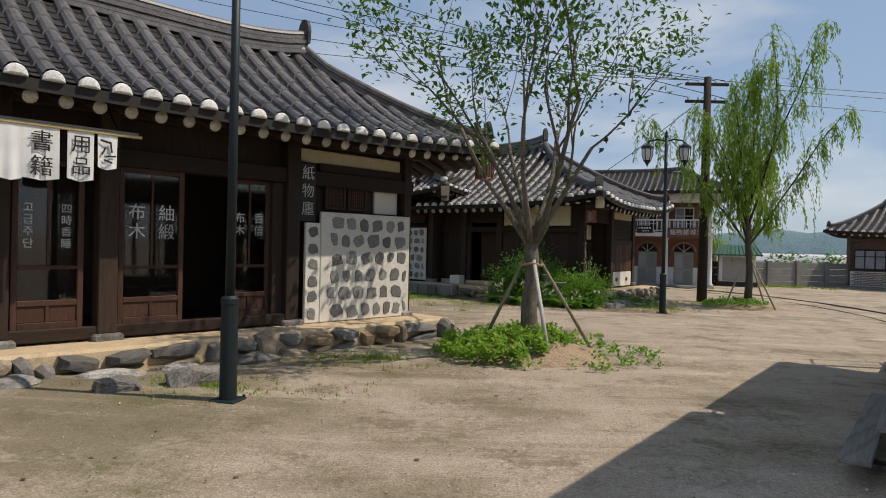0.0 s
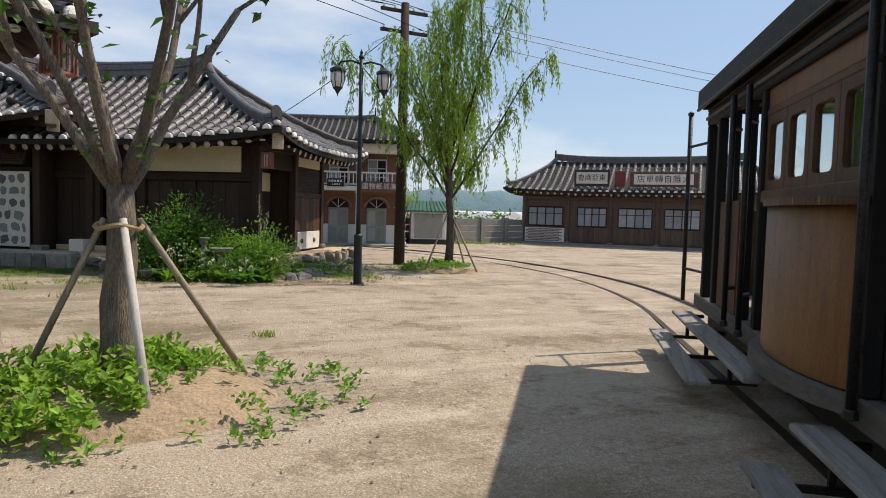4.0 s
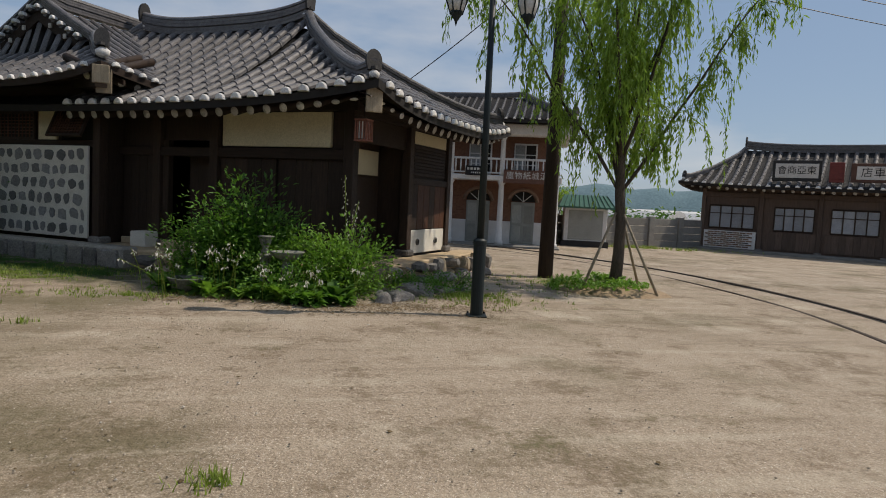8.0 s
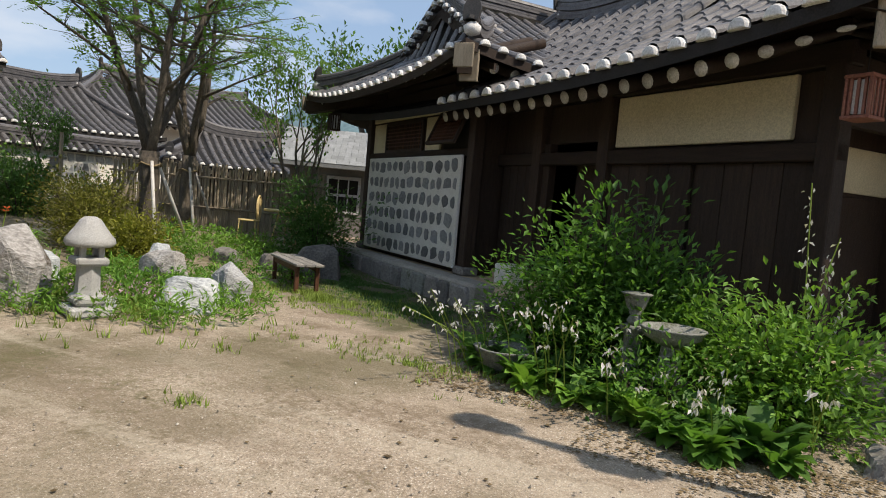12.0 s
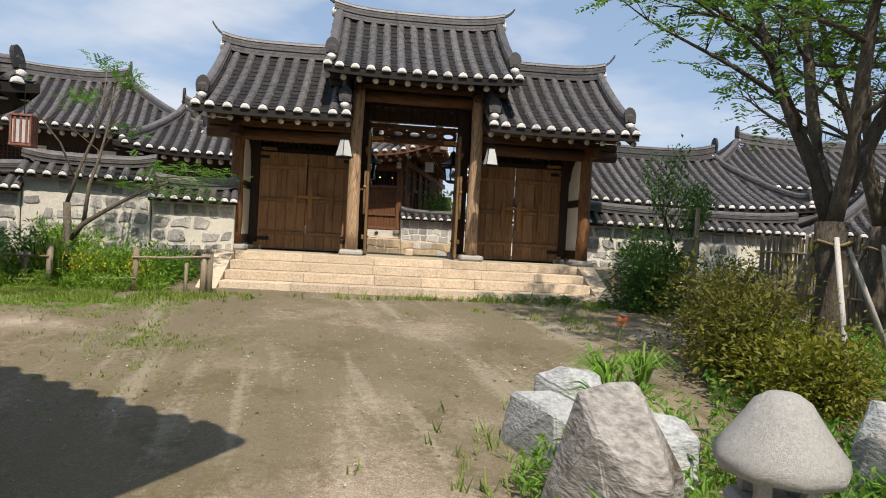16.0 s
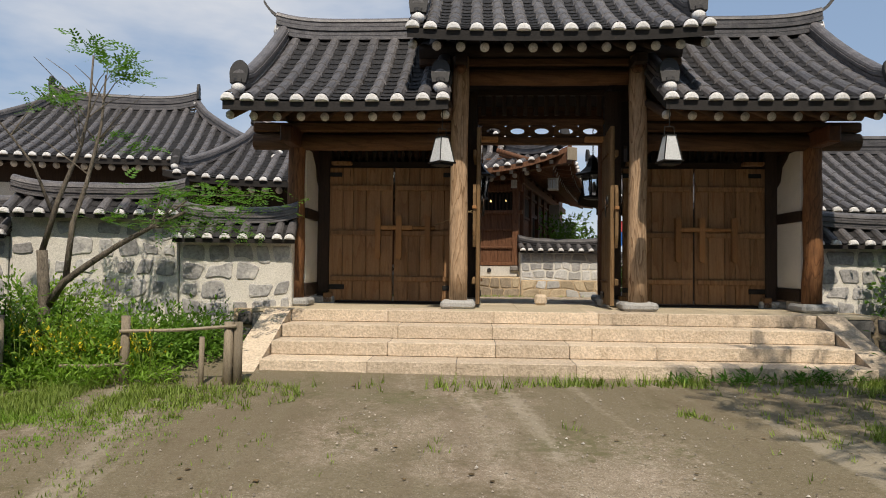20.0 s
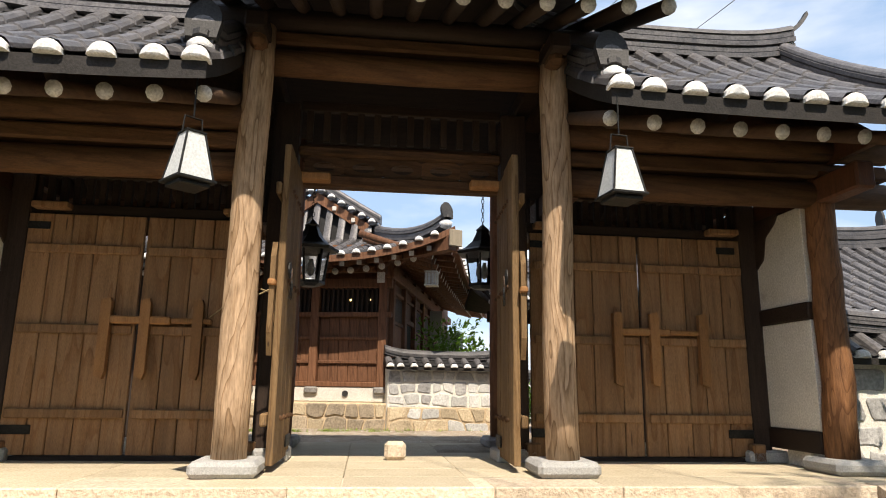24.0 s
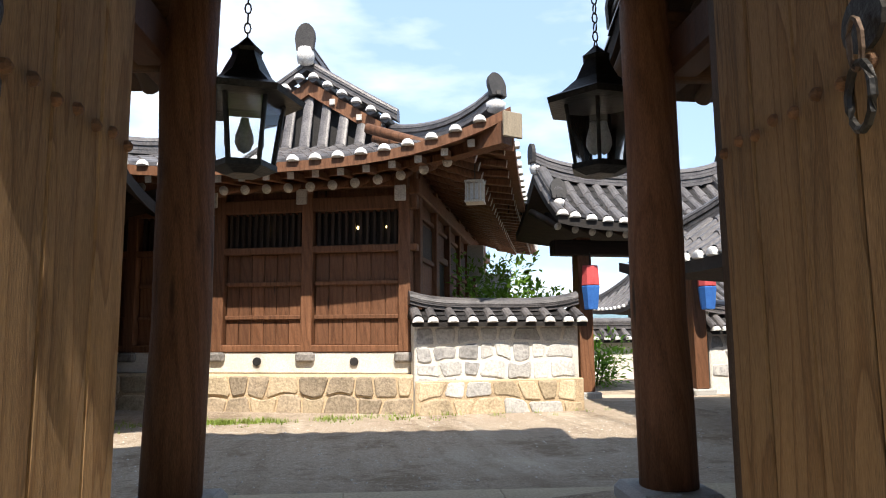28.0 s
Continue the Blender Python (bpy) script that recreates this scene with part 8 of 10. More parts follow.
for x0, x1, l0, l1 in ((0.1, 2.88, 0.1, 2.95), (3.9, 7.3, 4.8, 7.5)):
    part("step", Shape().slab(x0, x1, 0.04, 0.27, 0.42, 0.46, 0.008), WOOD_STEP, TRAM, "grey weathered step board")
    part("step", Shape().slab(l0, l1, 0.29, 0.5, 0.16, 0.2, 0.008), WOOD_STEP, TRAM, "grey weathered step board")
    for x in (l0 + 0.3, (l0 + l1) / 2, l1 - 0.2):
        br = part("step_bracket", Shape().slab(x - 0.02, x + 0.02, -0.15, 0.48, 0.12, 0.16, 0.005), IRON, TRAM)
        part("strut", Shape().slab(x - 0.02, x + 0.02, 0.06, 0.1, 0.16, 0.42, 0.005).slab(x - 0.02, x + 0.02, -0.1, 0.1, 0.38, 0.42, 0.005), IRON, br)
for x in (1.6, 5.4):
    for y in (-1.55, -0.5):
        part("wheel", Shape().tube([(x, y - 0.05, 0.3), (x, y + 0.05, 0.3)], 0.3, 24), STEEL, TRAM)
    part("axle", Shape().tube([(x, -1.6, 0.3), (x, -0.45, 0.3)], 0.05, 10), STEEL, TRAM)
for x in (0.5, 3.2, 5.5):
    b = part("bench", Shape().slab(x, x + 0.4, -1.85, -0.95, 1.05, 1.1, 0.01), WOOD_RED, TRAM)
    for y in (-1.75, -1.1):
        part("leg", Shape().slab(x + 0.05, x + 0.35, y, y + 0.05, 0.67, 1.05, 0.01), WOOD_RED, b)
for k in range(12):
    part("chain_link", Shape().tube([(-0.085, -0.3 + 0.016 * math.sin(a) * (1 if k % 2 else 0.3), 0.6 - k * 0.046 + 0.028 * math.cos(a)) for a in [2 * math.pi * i / 8 for i in range(9)]], 0.006, 5), STEEL, TRAM)

# rails, curving out of the yard
for off, sink in ((-0.54, 0.053), (0.54, 0.03)):
    pts = []
    for k in range(41):
        a = radians(-35 + 78 * k / 40)
        r = 18 + off
        pts.append((-4.8 + r * math.cos(a), 22.9 + r * math.sin(a)))
    base = [(pts[0][0] - 10 * 0.574 * (1 - k / 5), pts[0][1] - 10 * 0.819 * (1 - k / 5)) for k in range(5)] + pts
    s = Shape().sweep([(x, y, ground_z(x, y) - sink) for x, y in base], [(-0.045, 0), (0.045, 0), (0.045, 0.06), (-0.045, 0.06)])
    single("tram_rail", s, RAIL_RUST, Matrix(), "curving rusty steel rail sunk in the gravel", "rail", "tram rails")
    if off > 0:
        # flat dark strip that paints the shadow line along the outer rail
        s = Shape().sweep([(x, y, ground_z(x, y) + 0.003) for x, y in base], [(-0.085, 0), (0.085, 0), (0.085, 0.01), (-0.085, 0.01)])
        single("rail_bed", s, TILE_DARK, Matrix(), "dark strip painted as the shadowed groove along the rail", "track", kind="structure")

# ---------------------------------------------------------------- poles and wires
def yard_pole(x, y, h, lamps, label):
    t = thing("street_lamp" if lamps else "street_pole", pose(x, y, ground_z(x, y), 0, 0, -12), label, "street lamp" if lamps else "pole")
    part("base", Shape().lathe([(0.09, 0), (0.088, 0.02), (0.086, 0.98), (0.092, 1.0), (0.092, 1.05), (0.062, 1.08)], 20), POLE_PAINT, t, smooth=False)
    part("foot_plate", Shape().slab(-0.14, 0.14, -0.14, 0.14, 0, 0.025, 0.01), POLE_PAINT, t)
    part("shaft", Shape().lathe([(0.05, 1.08), (0.045, h * 0.6), (0.04, h)], 14), POLE_PAINT, t, smooth=True)
    for sx in (-1, 1):
        part("bolt", Shape().lathe([(0.014, 0), (0.014, 0.03)], 6, (0.115 * sx, 0.115, 0.02)), IRON, t)
    if lamps:
        part("finial", Shape().lathe([(0.05, h), (0.06, h + 0.03), (0.03, h + 0.08), (0.035, h + 0.12), (0.0, h + 0.2)], 10), POLE_PAINT, t)
        for sx in (-1, 1):
            part("arm", Shape().tube([(0, 0, h - 0.12), (sx * 0.2, 0, h - 0.06), (sx * 0.42, 0, h - 0.1), (sx * 0.48, 0, h - 0.18)], 0.022, 8), POLE_PAINT, t, smooth=True)
            c = sx * 0.48
            head = part("lantern", Shape().lathe([(0.17, h - 0.3), (0.16, h - 0.25), (0.07, h - 0.19), (0.02, h - 0.16)], 10, (c, 0, 0)), POLE_PAINT, t, "bell-shaped lantern head")
            part("globe", Shape().lathe([(0.09, h - 0.62), (0.125, h - 0.5), (0.13, h - 0.38), (0.12, h - 0.3)], 10, (c, 0, 0)), PAPER, head, smooth=True)
            for j in range(6):
                a = 2 * math.pi * j / 6
                part("cage_bar", Shape().tube([(c + 0.14 * math.cos(a), 0.14 * math.sin(a), h - 0.3), (c + 0.14 * math.cos(a), 0.14 * math.sin(a), h - 0.48), (c + 0.08 * math.cos(a), 0.08 * math.sin(a), h - 0.66)], 0.010, 6), POLE_PAINT, head)
            part("drop", Shape().lathe([(0.0, h - 0.82), (0.02, h - 0.75), (0.05, h - 0.7), (0.09, h - 0.64), (0.09, h - 0.61)], 8, (c, 0, 0)), POLE_PAINT, head)
    return t


yard_pole(-2.17, 6.8, 5.2, False, "dark green painted steel pole with a thicker base sleeve")
yard_pole(5.9, 17.76, 4.72, True, "dark green street lamp with two lantern heads on curved arms")
UTIL = thing("utility_pole", pose(9.03, 23.1, ground_z(9, 23)), "dark creosoted wooden utility pole with a crossarm", "pole")
part("shaft", Shape().tube([(0, 0, -0.1), (0.02, 0, 3.5), (0.03, 0, 7.8)], [0.17, 0.15, 0.12], 14), POLE_WOOD, UTIL, smooth=True)
for z in (7.5, 6.9):
    part("crossarm", Shape().slab(-0.75, 0.75, -0.06, 0.02, z, z + 0.1, 0.01), POLE_WOOD, UTIL)
    for x in (-0.65, -0.3, 0.3, 0.65):
        part("insulator", Shape().lathe([(0.03, 0), (0.04, 0.03), (0.02, 0.05), (0.035, 0.08), (0.01, 0.1)], 8, (x, -0.02, z + 0.1)), WHITE_PAINT, UTIL)


def wire(p, q, sag):
    pts = [Vector(p).lerp(Vector(q), k / 14) - Vector((0, 0, sag * 4 * (k / 14) * (1 - k / 14))) for k in range(15)]
    return single("overhead_wire", Shape().tube(pts, 0.012, 5), IRON, Matrix(), "thin black overhead wire strung from the pole", "wire", "overhead wires")


for k, (x, z) in enumerate(((-0.65, 7.6), (-0.3, 7.6), (0.3, 7.6), (0.65, 7.6), (-0.6, 7.0), (0.6, 7.0))):
    wire((9.03 + x, 23.1, z), (-26 + x * 2, 31 - 3 * k, 13.5 + 0.4 * k), 0.8)
for k, z in enumerate((7.6, 7.45, 7.0)):
    wire((9.5, 23.1, z), (62, 24.0 + k * 1.5, 8.3 - 0.2 * k), 0.9)
wire((9.03, 23.1, 7.1), (6.2, 27, 4.6), 0.1)

# ---------------------------------------------------------------- trees
def leaf_cloud(spots, size, rr, aspect=0.45, droop=0.3, fold=0.12):
    """Small folded leaves at the given spots (place, heading)."""
    s = Shape()
    v, f = [], []
    for p, d in spots:
        d = Vector((d[0] + rr.gauss(0, 0.5), d[1] + rr.gauss(0, 0.5), d[2] + rr.gauss(0, 0.4) - droop)).normalized()
        u = d.cross(Vector((rr.gauss(0, 0.4), rr.gauss(0, 0.4), 1))).normalized()
        w = u.cross(d)
        k = size * rr.uniform(0.65, 1.25)
        n = len(v)
        v += [p, p + d * k * 0.45 + u * k * aspect * 0.5 + w * k * fold, p + d * k, p + d * k * 0.45 - u * k * aspect * 0.5 + w * k * fold]
        f.append((n, n + 1, n + 2, n + 3))
    s.v, s.f, s.mi = [tuple(p) for p in v], f, [0] * len(f)
    return s


def frond_cloud(spots, length, rr, pairs=6, droop=0.25):
    """Feathered leaves: small leaflets in pairs along a thin arching axis."""
    v, f = [], []
    for p, d in spots:
        d = Vector((d[0] * 0.5 + rr.gauss(0, 0.6), d[1] * 0.5 + rr.gauss(0, 0.6), d[2] * 0.35 + rr.gauss(0, 0.22))).normalized()
        u = d.cross(Vector((rr.gauss(0, 0.25), rr.gauss(0, 0.25), 1))).normalized()
        L = length * rr.uniform(0.7, 1.25)
        for k in range(pairs):
            q = (k + 0.6) / pairs
            base = p + d * L * q - Vector((0, 0, droop * L * q * q))
            w = L * 0.34 * (1 - 0.4 * q)
            for side in (-1, 1):
                e = (u * side + d * 0.55 + Vector((0, 0, rr.uniform(-0.35, 0.1)))).normalized()
                m, g = len(v), d * (w * 0.27)
                v += [base, base + e * w * 0.5 + g, base + e * w, base + e * w * 0.5 - g]
                f.append((m, m + 1, m + 2, m + 3))
    s = Shape()
    s.v, s.f, s.mi = [tuple(p) for p in v], f, [0] * len(f)
    return s


def grow(rr, start, heading, length, radius, depth, spread, out, tips, up=0.15, bend=0.25, ratio=0.72, kids=(2, 3)):
    pts, radii, p, d = [start], [radius], start, heading.normalized()
    n = 5
    for k in range(n):
        d = (d + Vector((rr.gauss(0, bend), rr.gauss(0, bend), rr.gauss(0, bend * 0.6) + up)) * 0.35).normalized()
        p = p + d * length / n
        pts.append(p)
        radii.append(radius * (1 - 0.45 * (k + 1) / n))
    out.append((depth, pts, radii))
    if depth == 1:
        for k in (2, 3, 4):
            tips.append((pts[k], d))
    if depth == 0:
        for k in range(1, n + 1):
            tips.append((pts[k], d))
        return
    for k in range(rr.choice(kids)):
        q = rr.choice((3, 4, 5, 5))
        side = Vector((rr.gauss(0, 1), rr.gauss(0, 1), rr.gauss(0, 0.5))).normalized()
        grow(rr, pts[q], d + side * spread, length * ratio * rr.uniform(0.75, 1.15), radii[q] * 0.72, depth - 1, spread, out, tips, up, bend, ratio, kids)


def tree(name, x, y, label, seed, trunk_h, trunk_r, limbs, depth, limb_len, spread, leaf, leaf_size, per_tip, bark, droop=0.3, reach=0.35, aspect=0.45, lean=(0, 0), z=None, up=0.15, kids=(2, 3), open_angle=0.55, slim=0.62, low=0.25, tufts=0):
    rr = random.Random(seed)
    t = thing(name, pose(x, y, ground_z(x, y) if z is None else z), label, "tree")
    top = Vector((lean[0], lean[1], trunk_h))
    pts = [top * (k / 5) + Vector((rr.gauss(0, 0.02), rr.gauss(0, 0.02), 0)) for k in range(6)]
    pts[0] = Vector((0, 0, -0.1))
    part("trunk", Shape().tube(pts, [trunk_r * (1.25 if k == 0 else 1.0 - 0.06 * k) for k in range(6)], 14), bark, t, smooth=True)
    shoots, tips = [], []
    for k in range(limbs):
        a = 2 * math.pi * (k + rr.uniform(-0.2, 0.2)) / limbs
        h = Vector((math.cos(a) * open_angle, math.sin(a) * open_angle, 1))
        branch, tp = [], []
        grow(rr, pts[-1] - Vector((0, 0, rr.uniform(0, low) * trunk_h)), h, limb_len * rr.uniform(0.85, 1.15), trunk_r * slim, depth, spread, branch, tp, up, kids=kids)
        s = Shape()
        for dep, bp, br in branch:
            s.tube(bp, br, 7 if dep > 0 else 4)
            if dep > 1:
                shoots += [q for q in bp[1:] if rr.random() < 0.5]
        part("limb", s, bark, t, smooth=True)
        tips += tp
    spots = [(q + Vector((rr.gauss(0, 0.06), rr.gauss(0, 0.06), rr.gauss(0, 0.08))), Vector((rr.gauss(0, 1), rr.gauss(0, 1), 0.4))) for q in shoots for _ in range(tufts)]
    for p, d in tips:
        for k in range(per_tip):
            spots.append((p + Vector((rr.gauss(0, reach), rr.gauss(0, reach), rr.gauss(0, reach * 0.8))), d))
    part("crown", leaf_cloud(spots, leaf_size, rr, aspect, droop), leaf, t)
    return t, pts, tips


def stake(tree_ob, foot, top, r, mat):
    return part("stake", Shape().tube([foot, top], [r, r * 0.85], 8), mat, tree_ob, smooth=True)


TREE1, _, _ = tree("yard_tree", 1.36, 10.25, "young broadleaf tree with upright limbs tied to three stakes", 7, 1.55, 0.14, 7, 3, 2.1, 0.5, LEAF, 0.12, 8, BARK, 0.45, 0.2, 0.52, z=0.18, up=0.2, open_angle=0.62, kids=(2, 2, 3), slim=0.35, low=0.12, tufts=7)
for foot, mat, r in (((-0.75, 0.25, -0.15), BAMBOO, 0.03), ((0.2, -0.85, -0.25), STAKE_PALE, 0.035), ((1.05, 0.3, -0.15), BAMBOO, 0.03)):
    stake(TREE1, foot, (foot[0] * 0.14, foot[1] * 0.14, 1.28), r, mat)
part("rope_tie", Shape().tube([(0.17 * math.cos(a), 0.17 * math.sin(a), 1.22 + 0.02 * math.sin(3 * a)) for a in [2 * math.pi * k / 12 for k in range(13)]], 0.02, 6), ROPE, TREE1)
def stemmed_tree(x, y, z, seed, fork, r, stems, label):
    """A tall tree whose short trunk divides into steep stems with long side boughs of feathered leaves."""
    rr = random.Random(seed)
    t = thing("garden_tree", pose(x, y, z), label, "tree")
    pts = [Vector((rr.gauss(0, 0.015), rr.gauss(0, 0.015), fork * k / 5)) for k in range(6)]
    pts[0].z = -0.1
    part("trunk", Shape().tube(pts, [r * q for q in (1.3, 1.06, 1.0, 0.98, 1.02, 1.06)], 14), BARK_GARDEN, t, smooth=True)
    spots = []
    for k in range(stems):
        an = 2 * math.pi * k / stems + rr.uniform(-0.35, 0.35)
        d, p = Vector((math.cos(an) * 0.38, math.sin(an) * 0.38, 1)).normalized(), pts[-1] - Vector((0, 0, rr.uniform(0.02, 0.2)))
        n, L = 11, rr.uniform(4.4, 5.4)
        s, line, radii = Shape(), [p], [r * 0.6]
        for q in range(n):
            d = (d + Vector((rr.gauss(0, 0.07), rr.gauss(0, 0.07), 0.05))).normalized()
            p = p + d * L / n
            line.append(p)
            radii.append(r * 0.6 * (1 - 0.8 * (q + 1) / n))
        s.tube(line, radii, 8)
        for q in range(3, n + 1):
            for _ in range(2 if q > 4 else 1):
                ab = an + rr.gauss(0, 1.1)
                bd, bp = Vector((math.cos(ab), math.sin(ab), rr.uniform(0.15, 0.75))).normalized(), line[q]
                bl = rr.uniform(1.3, 2.6) * (1.15 - 0.05 * q)
                bough, br = [bp], [max(0.012, radii[q] * 0.5)]
                for w in range(6):
                    bd = (bd + Vector((rr.gauss(0, 0.14), rr.gauss(0, 0.14), rr.gauss(0.0, 0.08)))).normalized()
                    bp = bp + bd * bl / 6
                    bough.append(bp)
                    br.append(br[0] * (1 - 0.14 * (w + 1)))
                    if w > 0:
                        for _ in range(2):
                            td = (bd + Vector((rr.gauss(0, 0.8), rr.gauss(0, 0.8), rr.gauss(0, 0.35)))).normalized()
                            tl = rr.uniform(0.25, 0.65)
                            s.tube([bp, bp + td * tl * 0.5 + Vector((0, 0, 0.03)), bp + td * tl], [0.008, 0.006, 0.003], 4)
                            spots += [(bp + td * tl * f + Vector((rr.gauss(0, 0.05), rr.gauss(0, 0.05), rr.gauss(0, 0.04))), td) for f in (0.6, 1.0)]
                s.tube(bough, br, 6)
        part("limb", s, BARK_GARDEN, t, smooth=True)
    part("crown", frond_cloud(spots, 0.34, rr), LEAF_TREE, t)
    return t


TREE2 = stemmed_tree(-6.5, 22.6, 0.35, 12, 1.6, 0.165, 4, "tall garden tree with feathery foliage propped by stakes")
TREE3 = stemmed_tree(-8.3, 25.2, 0.35, 23, 1.7, 0.155, 4, "second tall garden tree with feathery foliage and stakes")
for T in (TREE2, TREE3):
    for foot in ((0.75, -0.45, 0), (-0.7, -0.4, 0), (0.1, 0.85, 0)):
        stake(T, foot, (foot[0] * 0.18, foot[1] * 0.18, 1.42), 0.035, STAKE_PALE if foot[0] > 0 else BAMBOO)
    part("rope_tie", Shape().tube([(0.2 * math.cos(a), 0.2 * math.sin(a), 1.36 + 0.03 * math.sin(3 * a)) for a in [2 * math.pi * k / 12 for k in range(13)]], 0.018, 6), ROPE, T)
tree("slender_tree", -6.2, 26.6, "thin many-stemmed tree with sparse leaves", 31, 0.7, 0.07, 7, 2, 1.8, 0.45, LEAF_TREE, 0.11, 11, BARK, 0.2, 0.12, 0.5, up=0.4, z=0.3)
tree("garden_sapling", -12.0, 24.2, "dark leafy sapling in front of the wall", 41, 0.9, 0.04, 4, 2, 0.85, 0.5, LEAF_BUSH, 0.08, 14, BARK_DARK, 0.2, 0.12, 0.5, z=0.45, up=0.3)
tree("far_tree", 16.2, 39.8, "small bright green tree behind the fence", 43, 1.0, 0.09, 4, 2, 0.95, 0.6, LEAF_WILLOW, 0.13, 12, BARK, 0.4, 0.22, 0.35)
tree("hill_tree", -9, 34, "leafy tree behind the tiled roofs", 45, 3.4, 0.2, 5, 2, 1.8, 0.6, LEAF_BUSH, 0.2, 14, BARK_DARK, 0.3, 0.35, 0.5)


def willow(x, y, seed, h):
    rr = random.Random(seed)
    t = thing("willow_tree", pose(x, y, ground_z(x, y) + 0.12), "young weeping willow with hanging yellow-green shoots, staked", "tree")
    pts = [Vector((0.05 * math.sin(k), 0.03 * math.cos(2 * k), h * 0.33 * k / 5)) for k in range(6)]
    part("trunk", Shape().tube([Vector((0, 0, -0.2))] + pts[1:], [0.13, 0.11, 0.1, 0.095, 0.09, 0.085], 12), BARK_DARK, t, smooth=True)
    strands = []
    for k in range(12):
        a = 2 * math.pi * k / 12 + rr.uniform(-0.3, 0.3)
        lean = rr.uniform(0.22, 0.62) * (1.1 if math.cos(a) > 0.2 else 0.9) if k else 0.05
        p, d = pts[rr.choice((3, 4, 5))], Vector((math.cos(a) * lean, math.sin(a) * lean, 1)).normalized()
        bp, br, L = [p], [0.036], h * rr.uniform(0.4, 0.66)
        for q in range(8):
            d = (d + Vector((rr.gauss(0, 0.08), rr.gauss(0, 0.08), 0.02 if q < 5 else -0.12))).normalized()
            p = p + d * L / 8
            bp.append(p)
            br.append(0.036 * (1 - 0.11 * q))
            if q > 0:
                for _ in range(9):
                    strands.append((p + Vector((rr.gauss(0, 0.12), rr.gauss(0, 0.12), rr.gauss(0, 0.12))), Vector((rr.gauss(0, 1), rr.gauss(0, 1), 0.3))))
        part("limb", Shape().tube(bp, br, 7), BARK_DARK, t, smooth=True)
    twigs, spots = Shape(), []
    for p, d in strands:
        L, n = rr.uniform(0.35, 0.9) if rr.random() < 0.78 else rr.uniform(0.9, 2.0), 11
        d = d.normalized()
        tp = [p]
        for q in range(n):
            d = (d + Vector((rr.gauss(0, 0.06), rr.gauss(0, 0.06), -0.42))).normalized()
            p = p + d * L / n
            tp.append(p)
            for _ in range(3):
                spots.append((p + Vector((rr.gauss(0, 0.03), rr.gauss(0, 0.03), rr.gauss(0, 0.05))), d))
        twigs.tube(tp, 0.006, 3, caps=False)
    part("shoot", twigs, LEAF_WILLOW, t, "thin hanging shoots", kind="stuff")
    part("crown", leaf_cloud(spots, 0.14, rr, 0.24, 0.5, 0.04), LEAF_WILLOW, t)
    for foot in ((-0.85, -0.3, -0.1), (0.6, -0.6, -0.1), (0.75, 0.35, -0.1)):
        stake(t, foot, (foot[0] * 0.1, foot[1] * 0.1, 1.45), 0.028, BAMBOO)
    return t


willow(9.6, 20.9, 5, 9.2)


# ---------------------------------------------------------------- mounds, shrubs and plants
def mound(name, x, y, rx, ry, h, seed, label):
    s, n, rings = Shape(), 20, 6
    v = []
    for k in range(rings):
        f = k / (rings - 1)
        for j in range(n):
            a = 2 * math.pi * j / n
            q = 1 + 0.16 * noise.noise((math.cos(a) * 1.5 + seed, math.sin(a) * 1.5, 0))
            px, py = rx * f * q * math.cos(a), ry * f * q * math.sin(a)
            v.append((px, py, ground_z(x + px, y + py) - ground_z(x, y) + h * (1 - f * f) * (1 + 0.25 * noise.noise((px * 2, py * 2, seed))) - (0.05 if k == rings - 1 else 0)))
    f = [(k * n + j, (k + 1) * n + j, (k + 1) * n + (j + 1) % n, k * n + (j + 1) % n) for k in range(rings - 1) for j in range(n)]
    return single(name, s.add(v, f + [tuple(range(n))]), EARTH, pose(x, y, ground_z(x, y)), label, "mound", smooth=True)


mound("soil_mound", 1.4, 10.2, 1.35, 1.15, 0.24, 3, "low mound of reddish soil round the tree's foot")
mound("soil_mound", 9.6, 20.9, 1.25, 0.95, 0.18, 9, "low mound of reddish soil round the willow's foot")


def plant_patch(name, x, y, rx, ry, n, leaf, size, label, seed, height=0.18, per=9, aspect=0.5, keep=None, base=None, category="plants"):
    """Many small leafy plants that nobody could count."""
    rr = random.Random(seed)
    spots = []
    for _ in range(n):
        a, q = rr.uniform(0, 2 * math.pi), math.sqrt(rr.random())
        px, py = rx * q * math.cos(a), ry * q * math.sin(a)
        if keep and not keep(px, py):
            continue
        z = ground_z(x + px, y + py) - ground_z(x, y) + (base(px, py) if base else 0)
        hh = height * rr.uniform(0.4, 1.2)
        for _ in range(per):
            an = rr.uniform(0, 6.28)
            spots.append((Vector((px + rr.gauss(0, size * 0.35), py + rr.gauss(0, size * 0.35), z + hh * rr.uniform(0.1, 1))), Vector((math.cos(an), math.sin(an), rr.uniform(0.2, 1.0)))))
    return single(name, leaf_cloud(spots, size, rr, aspect, 0.0, 0.1), leaf, pose(x, y, ground_z(x, y)), label, category, kind="stuff")


plant_patch("ground_cover", 1.3, 10.15, 1.35, 1.15, 340, LEAF_MEADOW, 0.085, "bright green leafy weeds on the soil mound", 3, 0.24, 16, 0.6, lambda px, py: px < 0.45 + 0.6 * py + 0.5 * noise.noise((px * 3, py * 3, 2)), lambda px, py: 0.22 * max(0, 1 - (px / 1.4) ** 2 - (py / 1.2) ** 2))
